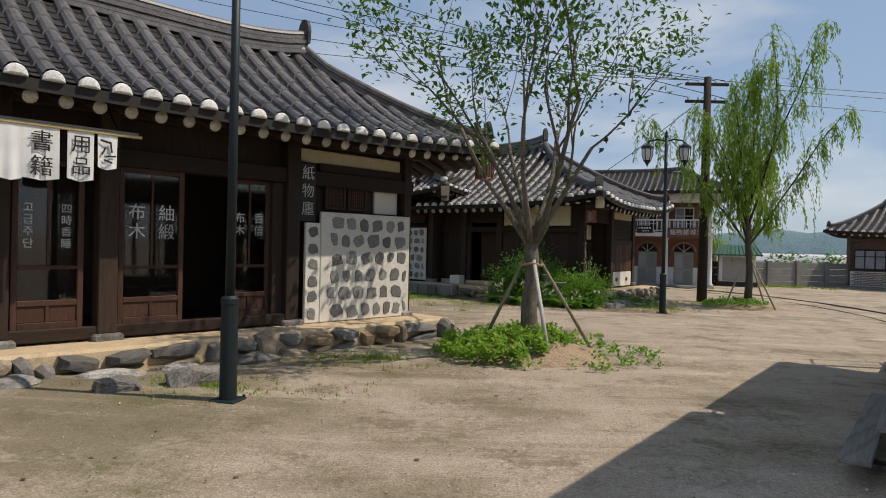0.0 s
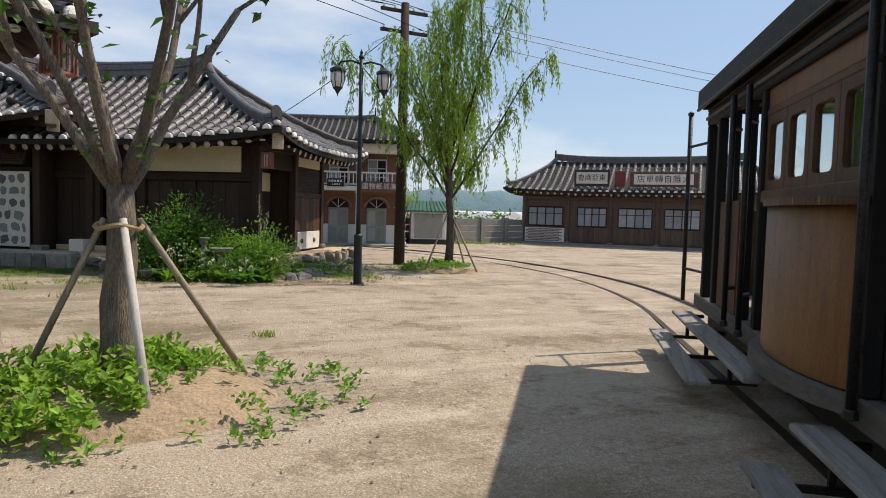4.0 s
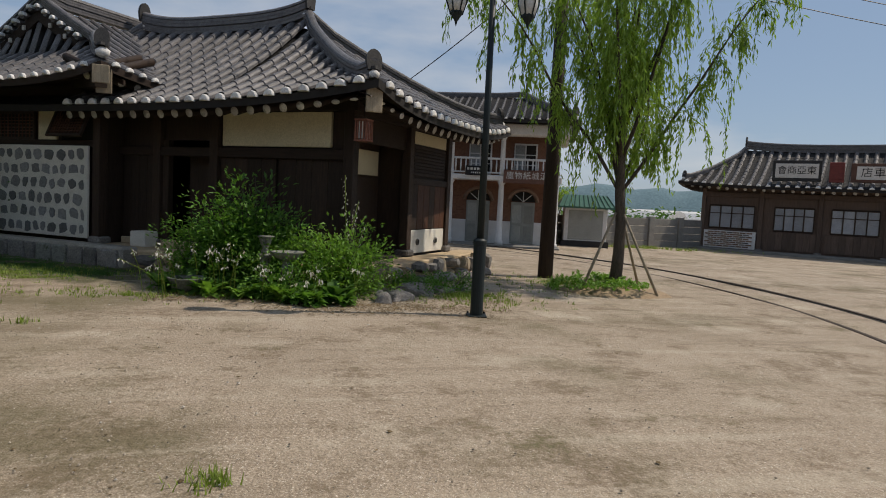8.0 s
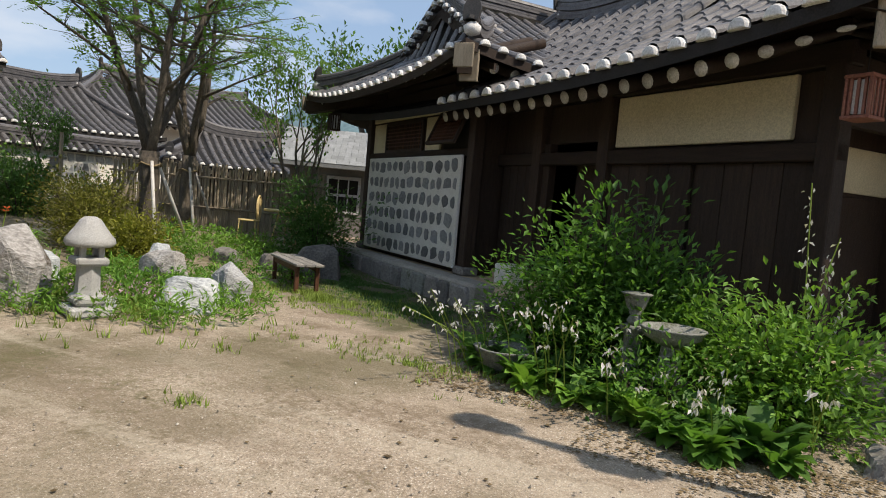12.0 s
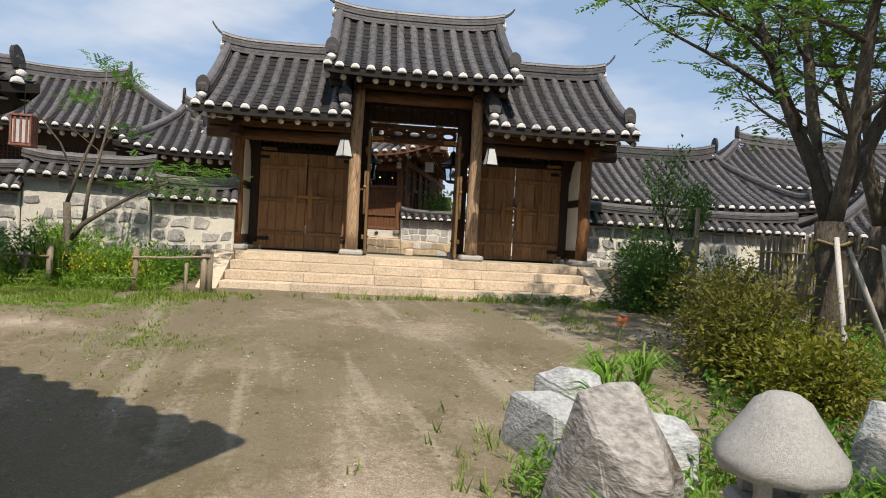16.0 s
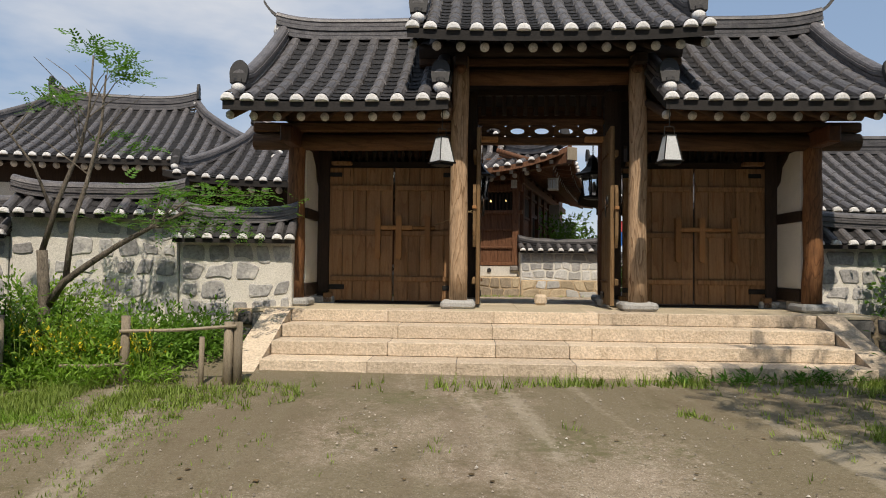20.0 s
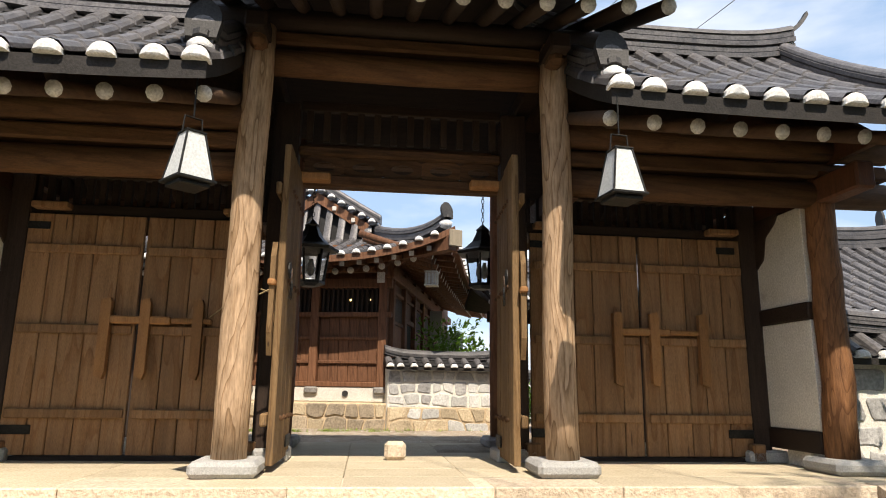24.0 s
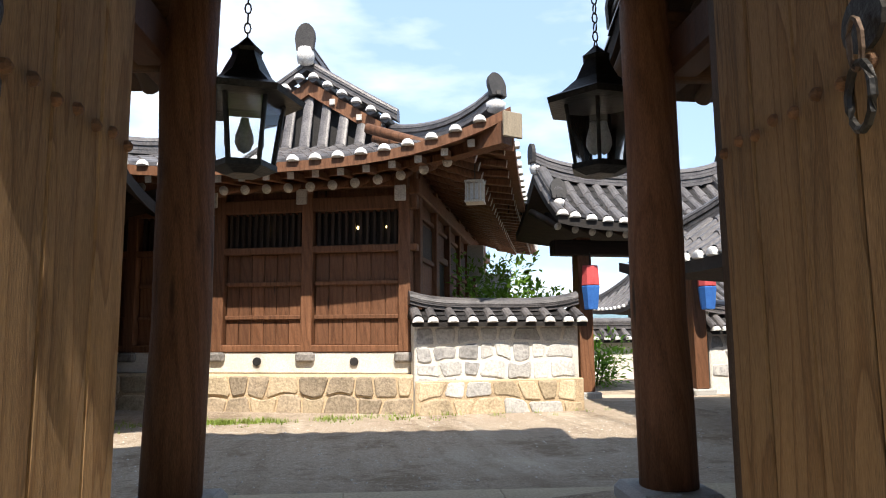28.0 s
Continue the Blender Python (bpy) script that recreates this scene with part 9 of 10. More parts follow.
plant_patch("ground_cover", 1.6, 10.1, 1.8, 1.4, 110, LEAF_BRIGHT, 0.07, "stray weeds round the soil mound", 6, 0.14, 12, 0.55, None, lambda px, py: 0.2 * max(0, 1 - (px / 1.3) ** 2 - (py / 1.1) ** 2))
plant_patch("ground_cover", 9.5, 20.9, 1.3, 0.9, 260, LEAF_BRIGHT, 0.09, "bright green weeds round the willow's foot", 4, 0.14, 8, 0.5, lambda px, py: px < 0.5, lambda px, py: 0.15 * max(0, 1 - (px / 1.3) ** 2))


def grass_patch(x, y, rx, ry, n, seed, h=0.09, label="thin tufts of grass on the gravel", leaf=None, keep=None):
    rr = random.Random(seed)
    v, f = [], []
    for _ in range(n):
        a, q = rr.uniform(0, 2 * math.pi), min(1.5, abs(rr.gauss(0, 0.62)))
        px, py = rx * q * math.cos(a), ry * q * math.sin(a)
        if rr.random() > 0.55 + 1.6 * noise.noise(((x + px) * 2.3, (y + py) * 2.3, seed)) or (keep and not keep(px, py)):
            continue
        z = ground_z(x + px, y + py) - ground_z(x, y)
        for _ in range(5):
            an, k = rr.uniform(0, 6.28), h * rr.uniform(0.4, 1.3)
            bx, by = px + rr.gauss(0, 0.025), py + rr.gauss(0, 0.025)
            w = 0.004 + 0.03 * h
            tx, ty = bx + math.cos(an) * k * 0.55, by + math.sin(an) * k * 0.55
            m = len(v)
            v += [(bx - w * math.sin(an), by + w * math.cos(an), z), (bx + w * math.sin(an), by - w * math.cos(an), z), (tx, ty, z + k)]
            f.append((m, m + 1, m + 2))
    s = Shape()
    s.v, s.f, s.mi = v, f, [0] * len(f)
    return single("grass", s, leaf or GRASS, pose(x, y, ground_z(x, y)), label, "grass", kind="stuff")


for k, (x, y, rx, ry, n, h) in enumerate(((-2.6, 7.4, 1.6, 0.5, 500, 0.05), (-1.0, 9.6, 1.2, 0.8, 500, 0.05), (1.9, 19.3, 2.4, 0.7, 700, 0.06), (6.2, 19.6, 1.4, 1.2, 900, 0.06), (-1.5, 21.4, 2.6, 0.9, 1200, 0.07),
                                           (-3.2, 18.9, 1.9, 1.4, 1500, 0.12), (9.0, 22.0, 1.2, 1.0, 500, 0.07), (7.0, 23.0, 1.0, 2.0, 600, 0.06), (-11.35, 12.9, 0.8, 2.1, 15000, 0.07), (-11.6, 22.4, 1.0, 1.5, 800, 0.1),
                                           (-9.5, 20.8, 1.6, 0.8, 500, 0.06), (-8.0, 15.0, 2.6, 1.3, 900, 0.035), (18.5, 36.5, 5.0, 0.8, 900, 0.14), (-21.75, 18.0, 0.35, 4.0, 700, 0.06), (-1.4, 13.9, 1.2, 1.0, 400, 0.1), (-11.75, 19.2, 0.25, 3.3, 350, 0.12))):
    grass_patch(x, y, rx, ry, n, 200 + k, h)


def shrub(name, x, y, rx, ry, h, n, leaf, size, label, seed, aspect=0.42, stems=9, z=None, top=None):
    rr = random.Random(seed)
    t = thing(name, pose(x, y, ground_z(x, y) if z is None else z), label, "shrub")
    spots = []
    for k in range(stems):
        a, q = 2 * math.pi * k / stems + rr.uniform(-0.3, 0.3), rr.uniform(0.3, 0.85)
        hh = h * rr.uniform(0.65, 1.1) * (1 - 0.25 * q)
        tip = Vector((rx * q * math.cos(a), ry * q * math.sin(a), hh))
        pts = [Vector((tip.x * 0.15, tip.y * 0.15, -0.05)), Vector((tip.x * 0.5, tip.y * 0.5, hh * 0.5)), tip]
        part("stem", Shape().tube(pts, [0.014, 0.011, 0.005], 5), BARK_DARK, t)
        for _ in range(n // stems // 8):
            f = rr.uniform(0.1, 1.0)
            c = pts[0].lerp(pts[1], f * 2) if f < 0.5 else pts[1].lerp(pts[2], f * 2 - 1)
            r = 0.16 + 0.30 * (rx + ry) / 2 * (1 - f * 0.6) * 0.6
            o = Vector((rr.gauss(0, r), rr.gauss(0, r), rr.gauss(0, r * 0.7)))
            p = c + o
            if p.z < 0.02:
                p.z = rr.uniform(0.02, 0.15)
            out = o.normalized() + Vector((0, 0, 0.45))
            for _ in range(8):
                q = p + Vector((rr.gauss(0, size * 0.9), rr.gauss(0, size * 0.9), rr.gauss(0, size * 0.7)))
                spots.append((Vector((q.x, q.y, max(0.01, q.z))), out + (q - p) * (1.2 / size)))
    part("foliage", leaf_cloud(spots, size, rr, aspect, 0.15), leaf, t)
    return t


# the planting in front of house B
shrub("leafy_shrub", 2.65, 19.95, 0.8, 0.6, 1.5, 6800, LEAF_GARDEN, 0.085, "tall dark green shrub against the house terrace", 51, 0.48)
shrub("leafy_shrub", 4.15, 19.45, 0.7, 0.6, 1.2, 5200, LEAF_BRIGHT, 0.08, "rounded shrub with small fresh green leaves", 52, 0.5)
shrub("leafy_shrub", 2.0, 20.25, 0.6, 0.5, 1.15, 4200, LEAF_GARDEN, 0.07, "dark green leafy shrub by the terrace", 53, 0.46)
shrub("leafy_shrub", 3.15, 20.0, 0.75, 0.5, 1.1, 3600, LEAF_GARDEN, 0.095, "dense dark green shrub behind the urn", 54, 0.4)
shrub("leafy_shrub", 2.9, 20.1, 0.5, 0.4, 1.95, 900, LEAF_BUSH, 0.12, "tall leafy perennial reaching above the shrubs", 55, 0.36, 5)
shrub("garden_shrub", -6.4, 21.3, 0.85, 0.75, 1.2, 5000, LEAF_OLIVE, 0.075, "bronze-green clipped azalea in the garden bed", 56, 0.5)
shrub("garden_shrub", -5.3, 21.2, 0.9, 0.6, 0.8, 4600, LEAF_LIME, 0.075, "low bronze-green azalea in the garden bed", 57, 0.5)
shrub("garden_shrub", -7.4, 22.0, 0.9, 0.8, 1.25, 3600, LEAF_OLIVE, 0.07, "bronze-leaved azalea near the wall", 58, 0.5)
shrub("garden_shrub", -10.9, 22.9, 0.65, 0.65, 1.3, 2800, LEAF_BUSH, 0.11, "green leafy shrub beside the gate steps", 59, 0.4)
shrub("garden_shrub", -11.5, 23.5, 0.6, 0.6, 1.6, 2200, LEAF_BUSH, 0.11, "tall green shrub beside the gate", 60, 0.4)
shrub("garden_shrub", -3.9, 24.3, 1.05, 0.8, 1.6, 4600, LEAF_BUSH, 0.1, "dense dark green shrub behind the bench", 61, 0.4)
for k, (x, y, rx, h) in enumerate(((-12.7, 12.4, 0.95, 1.35), (-12.5, 13.4, 0.85, 1.0), (-12.8, 13.95, 0.7, 0.85), (-13.6, 12.6, 0.9, 1.4), (-13.2, 13.7, 0.9, 0.95), (-11.9, 11.6, 0.8, 1.0), (-13.4, 14.45, 0.4, 0.7), (-12.9, 11.2, 0.9, 1.3))):
    shrub("wall_shrub", x - 0.1, y, rx * 0.7, 0.6, h * (0.66 if y < 12.7 else 0.52), 3200, LEAF_MEADOW if k % 2 else LEAF_BRIGHT, 0.08, "leafy green shrub along the plastered wall", 70 + k, 0.42)
shrub("climber", -14.0, 24.6, 0.6, 0.3, 1.5, 1000, LEAF_BRIGHT, 0.1, "climbing vine against the white wall", 78, 0.6)
shrub("garden_shrub", -12.6, 26.2, 0.9, 0.8, 1.1, 1700, LEAF_BUSH, 0.1, "green shrub in front of the white wall", 79, 0.4)
shrub("back_shrub", -25.0, 22.5, 1.1, 0.9, 2.6, 4200, LEAF_BRIGHT, 0.14, "bright green shrub behind the garden gate", 80, 0.5)
shrub("back_shrub", -27.8, 22.4, 1.2, 0.9, 2.6, 1700, LEAF_BRIGHT, 0.14, "tall green shrub beyond the garden wall", 81, 0.5)
shrub("back_shrub", -25.8, 24.6, 0.8, 0.6, 0.9, 1200, LEAF_BRIGHT, 0.12, "low green shrub behind the garden gate", 82, 0.5)


def crooked_tree(x, y, z, seed):
    """A small leaning tree: bare pale stems and one low limb that ends in flat tiers of leaves."""
    rr = random.Random(seed)
    t = thing("crooked_tree", pose(x, y, z), "small crooked tree with bare pale stems and one leafy low limb", "tree")
    stem = lambda name, pts, r0, r1: part(name, Shape().tube(pts, [r0 + (r1 - r0) * k / (len(pts) - 1) for k in range(len(pts))], 9), BARK, t, smooth=True)
    stem("trunk", [(0, 0, -0.1), (0.02, -0.02, 0.5), (0, -0.04, 0.9), (0.03, -0.06, 1.38)], 0.075, 0.06)
    stem("limb", [(0, 0, 0.72), (0.05, 0.2, 1.0), (0.1, 0.48, 1.2), (0.12, 0.85, 1.45), (0.1, 1.2, 1.66), (0.1, 1.6, 1.85)], 0.05, 0.02)
    stem("limb", [(0.04, 0.22, 1.02), (0.03, 0.28, 1.7), (0.0, 0.42, 2.2), (-0.05, 0.55, 2.9), (-0.02, 0.6, 3.5)], 0.038, 0.01)
    stem("limb", [(0.03, -0.06, 1.36), (0.05, 0.12, 1.98), (0.02, 0.34, 2.6), (0.05, 0.44, 3.0), (0.1, 0.5, 3.7)], 0.036, 0.008)
    stem("limb", [(0.02, 0.05, 1.8), (-0.04, -0.22, 2.4), (-0.06, -0.5, 2.75), (-0.1, -0.8, 3.1)], 0.022, 0.006)
    spots = []
    for base in ((0.02, 0.34, 2.6), (-0.05, 0.5, 2.7), (0.05, 0.42, 2.95), (-0.06, -0.5, 2.75), (0.0, 0.42, 2.3), (0.05, 0.46, 3.2), (-0.02, 0.58, 3.2)):
        for k in range(3):
            d = Vector((rr.gauss(0, 0.4), rr.gauss(0, 0.7), rr.uniform(0.5, 1.2)))
            tip = Vector(base) + d * rr.uniform(0.35, 0.7)
            part("twig", Shape().tube([base, Vector(base).lerp(tip, 0.5) + Vector((0, 0, 0.05)), tip], [0.009, 0.006, 0.003], 5), BARK, t)
            if k == 0:
                spots += [(tip + Vector((rr.gauss(0, 0.1), rr.gauss(0, 0.13), rr.gauss(0, 0.07))), d) for _ in range(26)]
    for cy, cz, ry in ((1.2, 1.75, 0.55), (1.75, 1.92, 0.6), (2.2, 2.05, 0.45), (1.5, 2.1, 0.4), (1.9, 1.68, 0.5)):
        part("twig", Shape().tube([(0.1, 1.2, 1.66), (0.12, (cy + 1.2) / 2, cz), (0.1, cy + 0.3, cz + 0.02)], [0.016, 0.01, 0.004], 6), BARK, t)
        spots += [(Vector((rr.gauss(0, 0.28), cy + rr.gauss(0, ry * 0.6), cz + rr.gauss(0, 0.06))), Vector((rr.gauss(0, 1), rr.gauss(0, 1), 0.1))) for _ in range(70)]
    part("crown", frond_cloud(spots, 0.2, rr, 5), LEAF_GARDEN, t)
    return t


crooked_tree(-12.95, 12.87, ground_z(-12.95, 12.87), 37)


def flower_spikes(name, x, y, rx, ry, n, h, petal, label, seed, size=0.05, heads=10, nod=0.0):
    rr = random.Random(seed)
    t = thing(name, pose(x, y, ground_z(x, y)), label, "flowers")
    st, spots = Shape(), []
    for k in range(n):
        px, py = rx * rr.uniform(-1, 1), ry * rr.uniform(-1, 1)
        hh = h * rr.uniform(0.6, 1.15)
        lx, ly = rr.gauss(0, 0.18), rr.gauss(0, 0.18) - 0.12 - nod * rr.uniform(0.1, 0.5)
        pts = [Vector((px, py, 0)), Vector((px + lx * 0.4, py + ly * 0.4, hh * 0.6)), Vector((px + lx, py + ly, hh))]
        st.tube(pts, 0.005, 4)
        for q in range(heads):
            f = q / heads if not nod else rr.uniform(0.62, 1.0)
            p = pts[1].lerp(pts[2], f)
            spots.append((p + Vector((rr.gauss(0, 0.02), rr.gauss(0, 0.02), 0)), Vector((rr.gauss(0, 0.6), rr.gauss(0, 0.6), -0.8))))
    part("stalk", st, GRASS, t, kind="stuff")
    part("blossom", leaf_cloud(spots, size, rr, 0.45, 0.3, 0.2), petal, t, kind="stuff")
    return t


def hosta(x, y, n, seed, leaf, size=0.26):
    rr = random.Random(seed)
    s = Shape()
    for _ in range(n):
        a, L = rr.uniform(0, 6.28), size * rr.uniform(0.7, 1.2)
        d = Vector((math.cos(a), math.sin(a), 0))
        u = Vector((-d.y, d.x, 0))
        base, w, rise = d * rr.uniform(0.0, 0.06), L * 0.3, rr.uniform(0.35, 1.9)
        arc = [base + d * L * f + Vector((0, 0, max(0.012, L * (rise * f - 0.85 * f * f) + 0.03))) for f in (0.1, 0.4, 0.7, 1.0)]
        v = []
        for q, ww in zip(arc, (0.3, 1.0, 0.85, 0.05)):
            v += [q - u * w * ww + Vector((0, 0, 0.02 * ww)), q, q + u * w * ww + Vector((0, 0, 0.02 * ww))]
        s.add(v, [(3 * k + j, 3 * k + j + 1, 3 * k + j + 4, 3 * k + j + 3) for k in range(3) for j in range(2)])
    return single("hosta", s, leaf, pose(x, y, ground_z(x, y)), "broad-leaved hosta clump at the bed's edge", "plant", kind="stuff", smooth=True)


for k in range(15):
    a = k / 14
    x, y = 1.5 + 2.5 * a + 0.15 * math.sin(k * 2.3), 19.55 - 1.25 * a + 0.12 * math.cos(k * 3.1)
    hosta(x, y, 40, 400 + k, LEAF_BRIGHT if k in (5, 6, 7, 8, 9, 10) else LEAF_GARDEN, 0.19)
for k in range(6):
    hosta(1.9 + 0.42 * k, 19.6 - 0.2 * k, 30, 430 + k, LEAF_BUSH, 0.25)
flower_spikes("hosta_blossom", 2.4, 19.2, 1.2, 0.4, 24, 0.72, PETAL_WHITE, "nodding white hosta flowers on thin stalks", 61, 0.055, 6, 1.0)
flower_spikes("hosta_blossom", 3.7, 18.75, 0.7, 0.3, 16, 0.5, PETAL_WHITE, "nodding white hosta flowers on thin stalks", 62, 0.055, 6, 1.0)
flower_spikes("hosta_blossom", 1.45, 19.6, 0.25, 0.25, 6, 0.6, PETAL_WHITE, "nodding white hosta flowers on thin stalks", 68, 0.055, 6, 1.0)
flower_spikes("white_spike", 4.25, 19.6, 0.1, 0.1, 3, 1.7, PETAL_WHITE, "tall stalk with white flower spikes", 63, 0.05, 22)
flower_spikes("mauve_flowers", -2.6, 19.0, 0.6, 0.5, 50, 0.3, PETAL_PINK, "low mauve flowers between the rocks", 64, 0.04, 9)
flower_spikes("yellow_flowers", -12.4, 13.75, 0.45, 0.7, 60, 0.62, PETAL_YELLOW, "yellow flowers among the shrubs by the wall", 65, 0.05, 8)
flower_spikes("yellow_flowers", -12.4, 12.4, 0.4, 0.7, 24, 0.85, PETAL_YELLOW, "yellow flowers among the shrubs by the wall", 66, 0.05, 6)


def lily_clump(x, y, seed, blooms):
    rr = random.Random(seed)
    t = thing("daylily", pose(x, y, ground_z(x, y)), "daylily clump with arching leaves and red flowers", "plant")
    s = Shape()
    for _ in range(46):
        a, L = rr.uniform(0, 6.28), rr.uniform(0.35, 0.6)
        d, w = Vector((math.cos(a), math.sin(a), 0)), 0.011
        u = Vector((-d.y, d.x, 0)) * w
        pts = [d * 0.03, d * L * 0.25 + Vector((0, 0, L * 0.55)), d * L * 0.55 + Vector((0, 0, L * 0.75)), d * L * 0.9 + Vector((0, 0, L * 0.6))]
        v = []
        for q, k in zip(pts, (1, 1, 0.8, 0.1)):
            v += [q - u * k, q + u * k]
        s.add(v, [(2 * k, 2 * k + 1, 2 * k + 3, 2 * k + 2) for k in range(3)])
    part("leaf", s, LEAF_BRIGHT, t, kind="stuff")
    for k in range(blooms):
        px, py, h = rr.uniform(-0.14, 0.14), rr.uniform(-0.2, 0.2), rr.uniform(0.6, 0.72)
        part("stalk", Shape().tube([(px * 0.3, py * 0.3, 0), (px, py, h)], 0.006, 5), GRASS, t)
        fl = Shape()
        for j in range(6):
            a = 2 * math.pi * j / 6
            d = Vector((math.cos(a), math.sin(a), 0.5)).normalized()
            u = Vector((-math.sin(a), math.cos(a), 0)) * 0.016
            c = Vector((px, py, h))
            fl.add([c, c + d * 0.05 - u, c + d * 0.085, c + d * 0.05 + u], [(0, 1, 2, 3)])
        part("flower", fl, PETAL_RED, t)
    return t


lily_clump(-5.75, 19.4, 1, 2)
lily_clump(-5.35, 19.3, 2, 0)
lily_clump(-5.9, 19.9, 4, 0)
lily_clump(-4.5, 18.9, 5, 0)

plant_patch("rock_bed_herbs", -2.9, 19.2, 2.0, 1.5, 420, LEAF_BRIGHT, 0.10, "bright green herbs growing between the garden rocks", 91, 0.3, 12, 0.25)
plant_patch("rock_bed_herbs", -2.6, 19.6, 1.0, 0.8, 220, LEAF_GARDEN, 0.06, "low mounded green plants between the garden rocks", 92, 0.28, 18, 0.4)
plant_patch("garden_weeds", -4.6, 21.8, 2.4, 1.6, 300, LEAF_GARDEN, 0.09, "weeds under the garden trees", 93, 0.22, 10, 0.35)
plant_patch("garden_weeds", -6.5, 23.6, 2.0, 1.6, 320, LEAF_BRIGHT, 0.10, "weeds under the garden trees", 94, 0.35, 12, 0.35)
plant_patch("terrace_weeds", 5.6, 20.1, 1.0, 0.7, 160, LEAF_GARDEN, 0.09, "fine weeds at the terrace foot", 95, 0.3, 12, 0.2)
plant_patch("wall_weeds", -12.1, 12.6, 0.6, 2.1, 380, LEAF_MEADOW, 0.10, "lush weeds along the stick fence", 96, 0.26, 12, 0.25)
plant_patch("step_weeds", -11.85, 21.2, 0.12, 1.2, 40, LEAF_GARDEN, 0.10, "weeds sprouting at the foot of the steps", 97, 0.12, 10, 0.25)

# moss and short grass along the terrace of house B
BANK = random.Random(77)
for k in range(9):
    c = HOUSE_B.matrix_basis @ Vector((-10.6 + 0.85 * k, -1.95 - 0.25 * BANK.random(), 0))
    grass_patch(c.x, c.y, 0.85, 0.6, 1900, 300 + k, 0.028, "short mossy grass in the shade of the terrace", LEAF_BUSH)
for k in range(8):
    c = HOUSE_B.matrix_basis @ Vector((-10.3 + 0.9 * k, -3.05 + 0.12 * BANK.uniform(-1, 1), 0))
    grass_patch(c.x, c.y, 0.7, 0.25, 170, 320 + k, 0.035, "fringe of short grass along the edge of the shade")
grass_patch(-4.45, 15.0, 0.2, 0.16, 20, 340, 0.24, "tuft of long arching grass on the gravel")
grass_patch(1.2, 19.0, 0.8, 0.3, 120, 341, 0.05)
grass_patch(-10.4, 13.5, 0.9, 1.5, 5200, 342, 0.025, "low bright moss and grass before the flower bed", LEAF_MEADOW)
for x, y, n in ((-0.3, 18.2, 24), (0.55, 17.0, 16), (-9.6, 17.2, 26), (-9.9, 18.4, 18), (-10.4, 19.6, 30), (2.2, 17.6, 14), (3.0, 12.6, 40)):
    grass_patch(x, y, 0.16, 0.12, n, int(400 + 10 * x), 0.07, "small tuft of grass on the gravel")

# ---------------------------------------------------------------- garden rocks, stone lantern, bench, urn
def angular_rock(w, d, h, seed):
    """A broken block of rock: the hull of a few scattered points, with split corners."""
    rr = random.Random(seed)
    bm = bmesh.new()
    for sx in (-1, 1):
        for sy in (-1, 1):
            for z in (-0.1, rr.uniform(0.55, 1.0)):
                q = rr.uniform(0.75, 1.05) * (1 if z < 0 else rr.uniform(0.55, 0.9))
                bm.verts.new((sx * w / 2 * q, sy * d / 2 * rr.uniform(0.6, 1.0) * q, h * z))
    for k in range(5):
        a, z = rr.uniform(0, 6.28), rr.uniform(0.2, 0.8)
        bm.verts.new((w / 2 * math.cos(a), d / 2 * math.sin(a), h * z))
    bm.verts.new((rr.uniform(-0.15, 0.15) * w, rr.uniform(-0.1, 0.1) * d, h))
    bmesh.ops.convex_hull(bm, input=bm.verts)
    bmesh.ops.bevel(bm, geom=bm.edges[:], offset=0.018, segments=1, affect="EDGES")
    bmesh.ops.triangulate(bm, faces=bm.faces)
    bmesh.ops.subdivide_edges(bm, edges=bm.edges[:], cuts=1)
    for v in bm.verts:
        v.co += v.normal * (noise.noise(v.co * 5 + Vector((seed, 0, 0))) * 0.035 + noise.noise(v.co * 14) * 0.012)
    s = Shape()
    bm.verts.index_update()
    s.add([tuple(v.co) for v in bm.verts], [tuple(v.index for v in f.verts) for f in bm.faces])
    bm.free()
    return s


for k, (x, y, w, d, h, turn, mat, tilt) in enumerate(((-3.15, 18.1, 0.72, 0.5, 0.86, 20, ROCK_BROWN, 8), (-4.35, 18.3, 0.9, 0.6, 0.46, 10, STONE_PALE, 0), (-4.9, 18.7, 0.7, 0.5, 0.5, 30, STONE_PALE, 0), (-3.75, 18.75, 0.5, 0.4, 0.5, 70, STONE_PALE, 0),
                                                       (-1.85, 19.25, 0.75, 0.45, 0.42, 35, STONE_PALE, 0), (-2.1, 20.15, 0.85, 0.5, 0.52, -30, ROCK_GREY, 0), (-3.3, 20.2, 0.75, 0.5, 0.5, 15, ROCK_BROWN, 0),
                                                       (-3.9, 20.6, 0.4, 0.32, 0.5, 15, STONE_PALE, 0), (-2.9, 23.1, 0.9, 0.5, 0.6, 15, STONE, 0), (-3.7, 22.9, 0.6, 0.4, 0.36, 70, STONE, 0), (-4.6, 22.7, 0.5, 0.4, 0.3, 20, STONE, 0), (-2.6, 18.75, 0.35, 0.25, 0.16, 0, STONE_PALE, 0))):
    single("garden_rock", angular_rock(w, d, h, 500 + k), mat, pose(x, y, ground_z(x, y) - 0.02, 0, tilt, turn), "angular pale bluish-white rock set in the garden bed" if mat is STONE_PALE else "dull grey angular rock in the garden bed", "rock", "garden rocks")
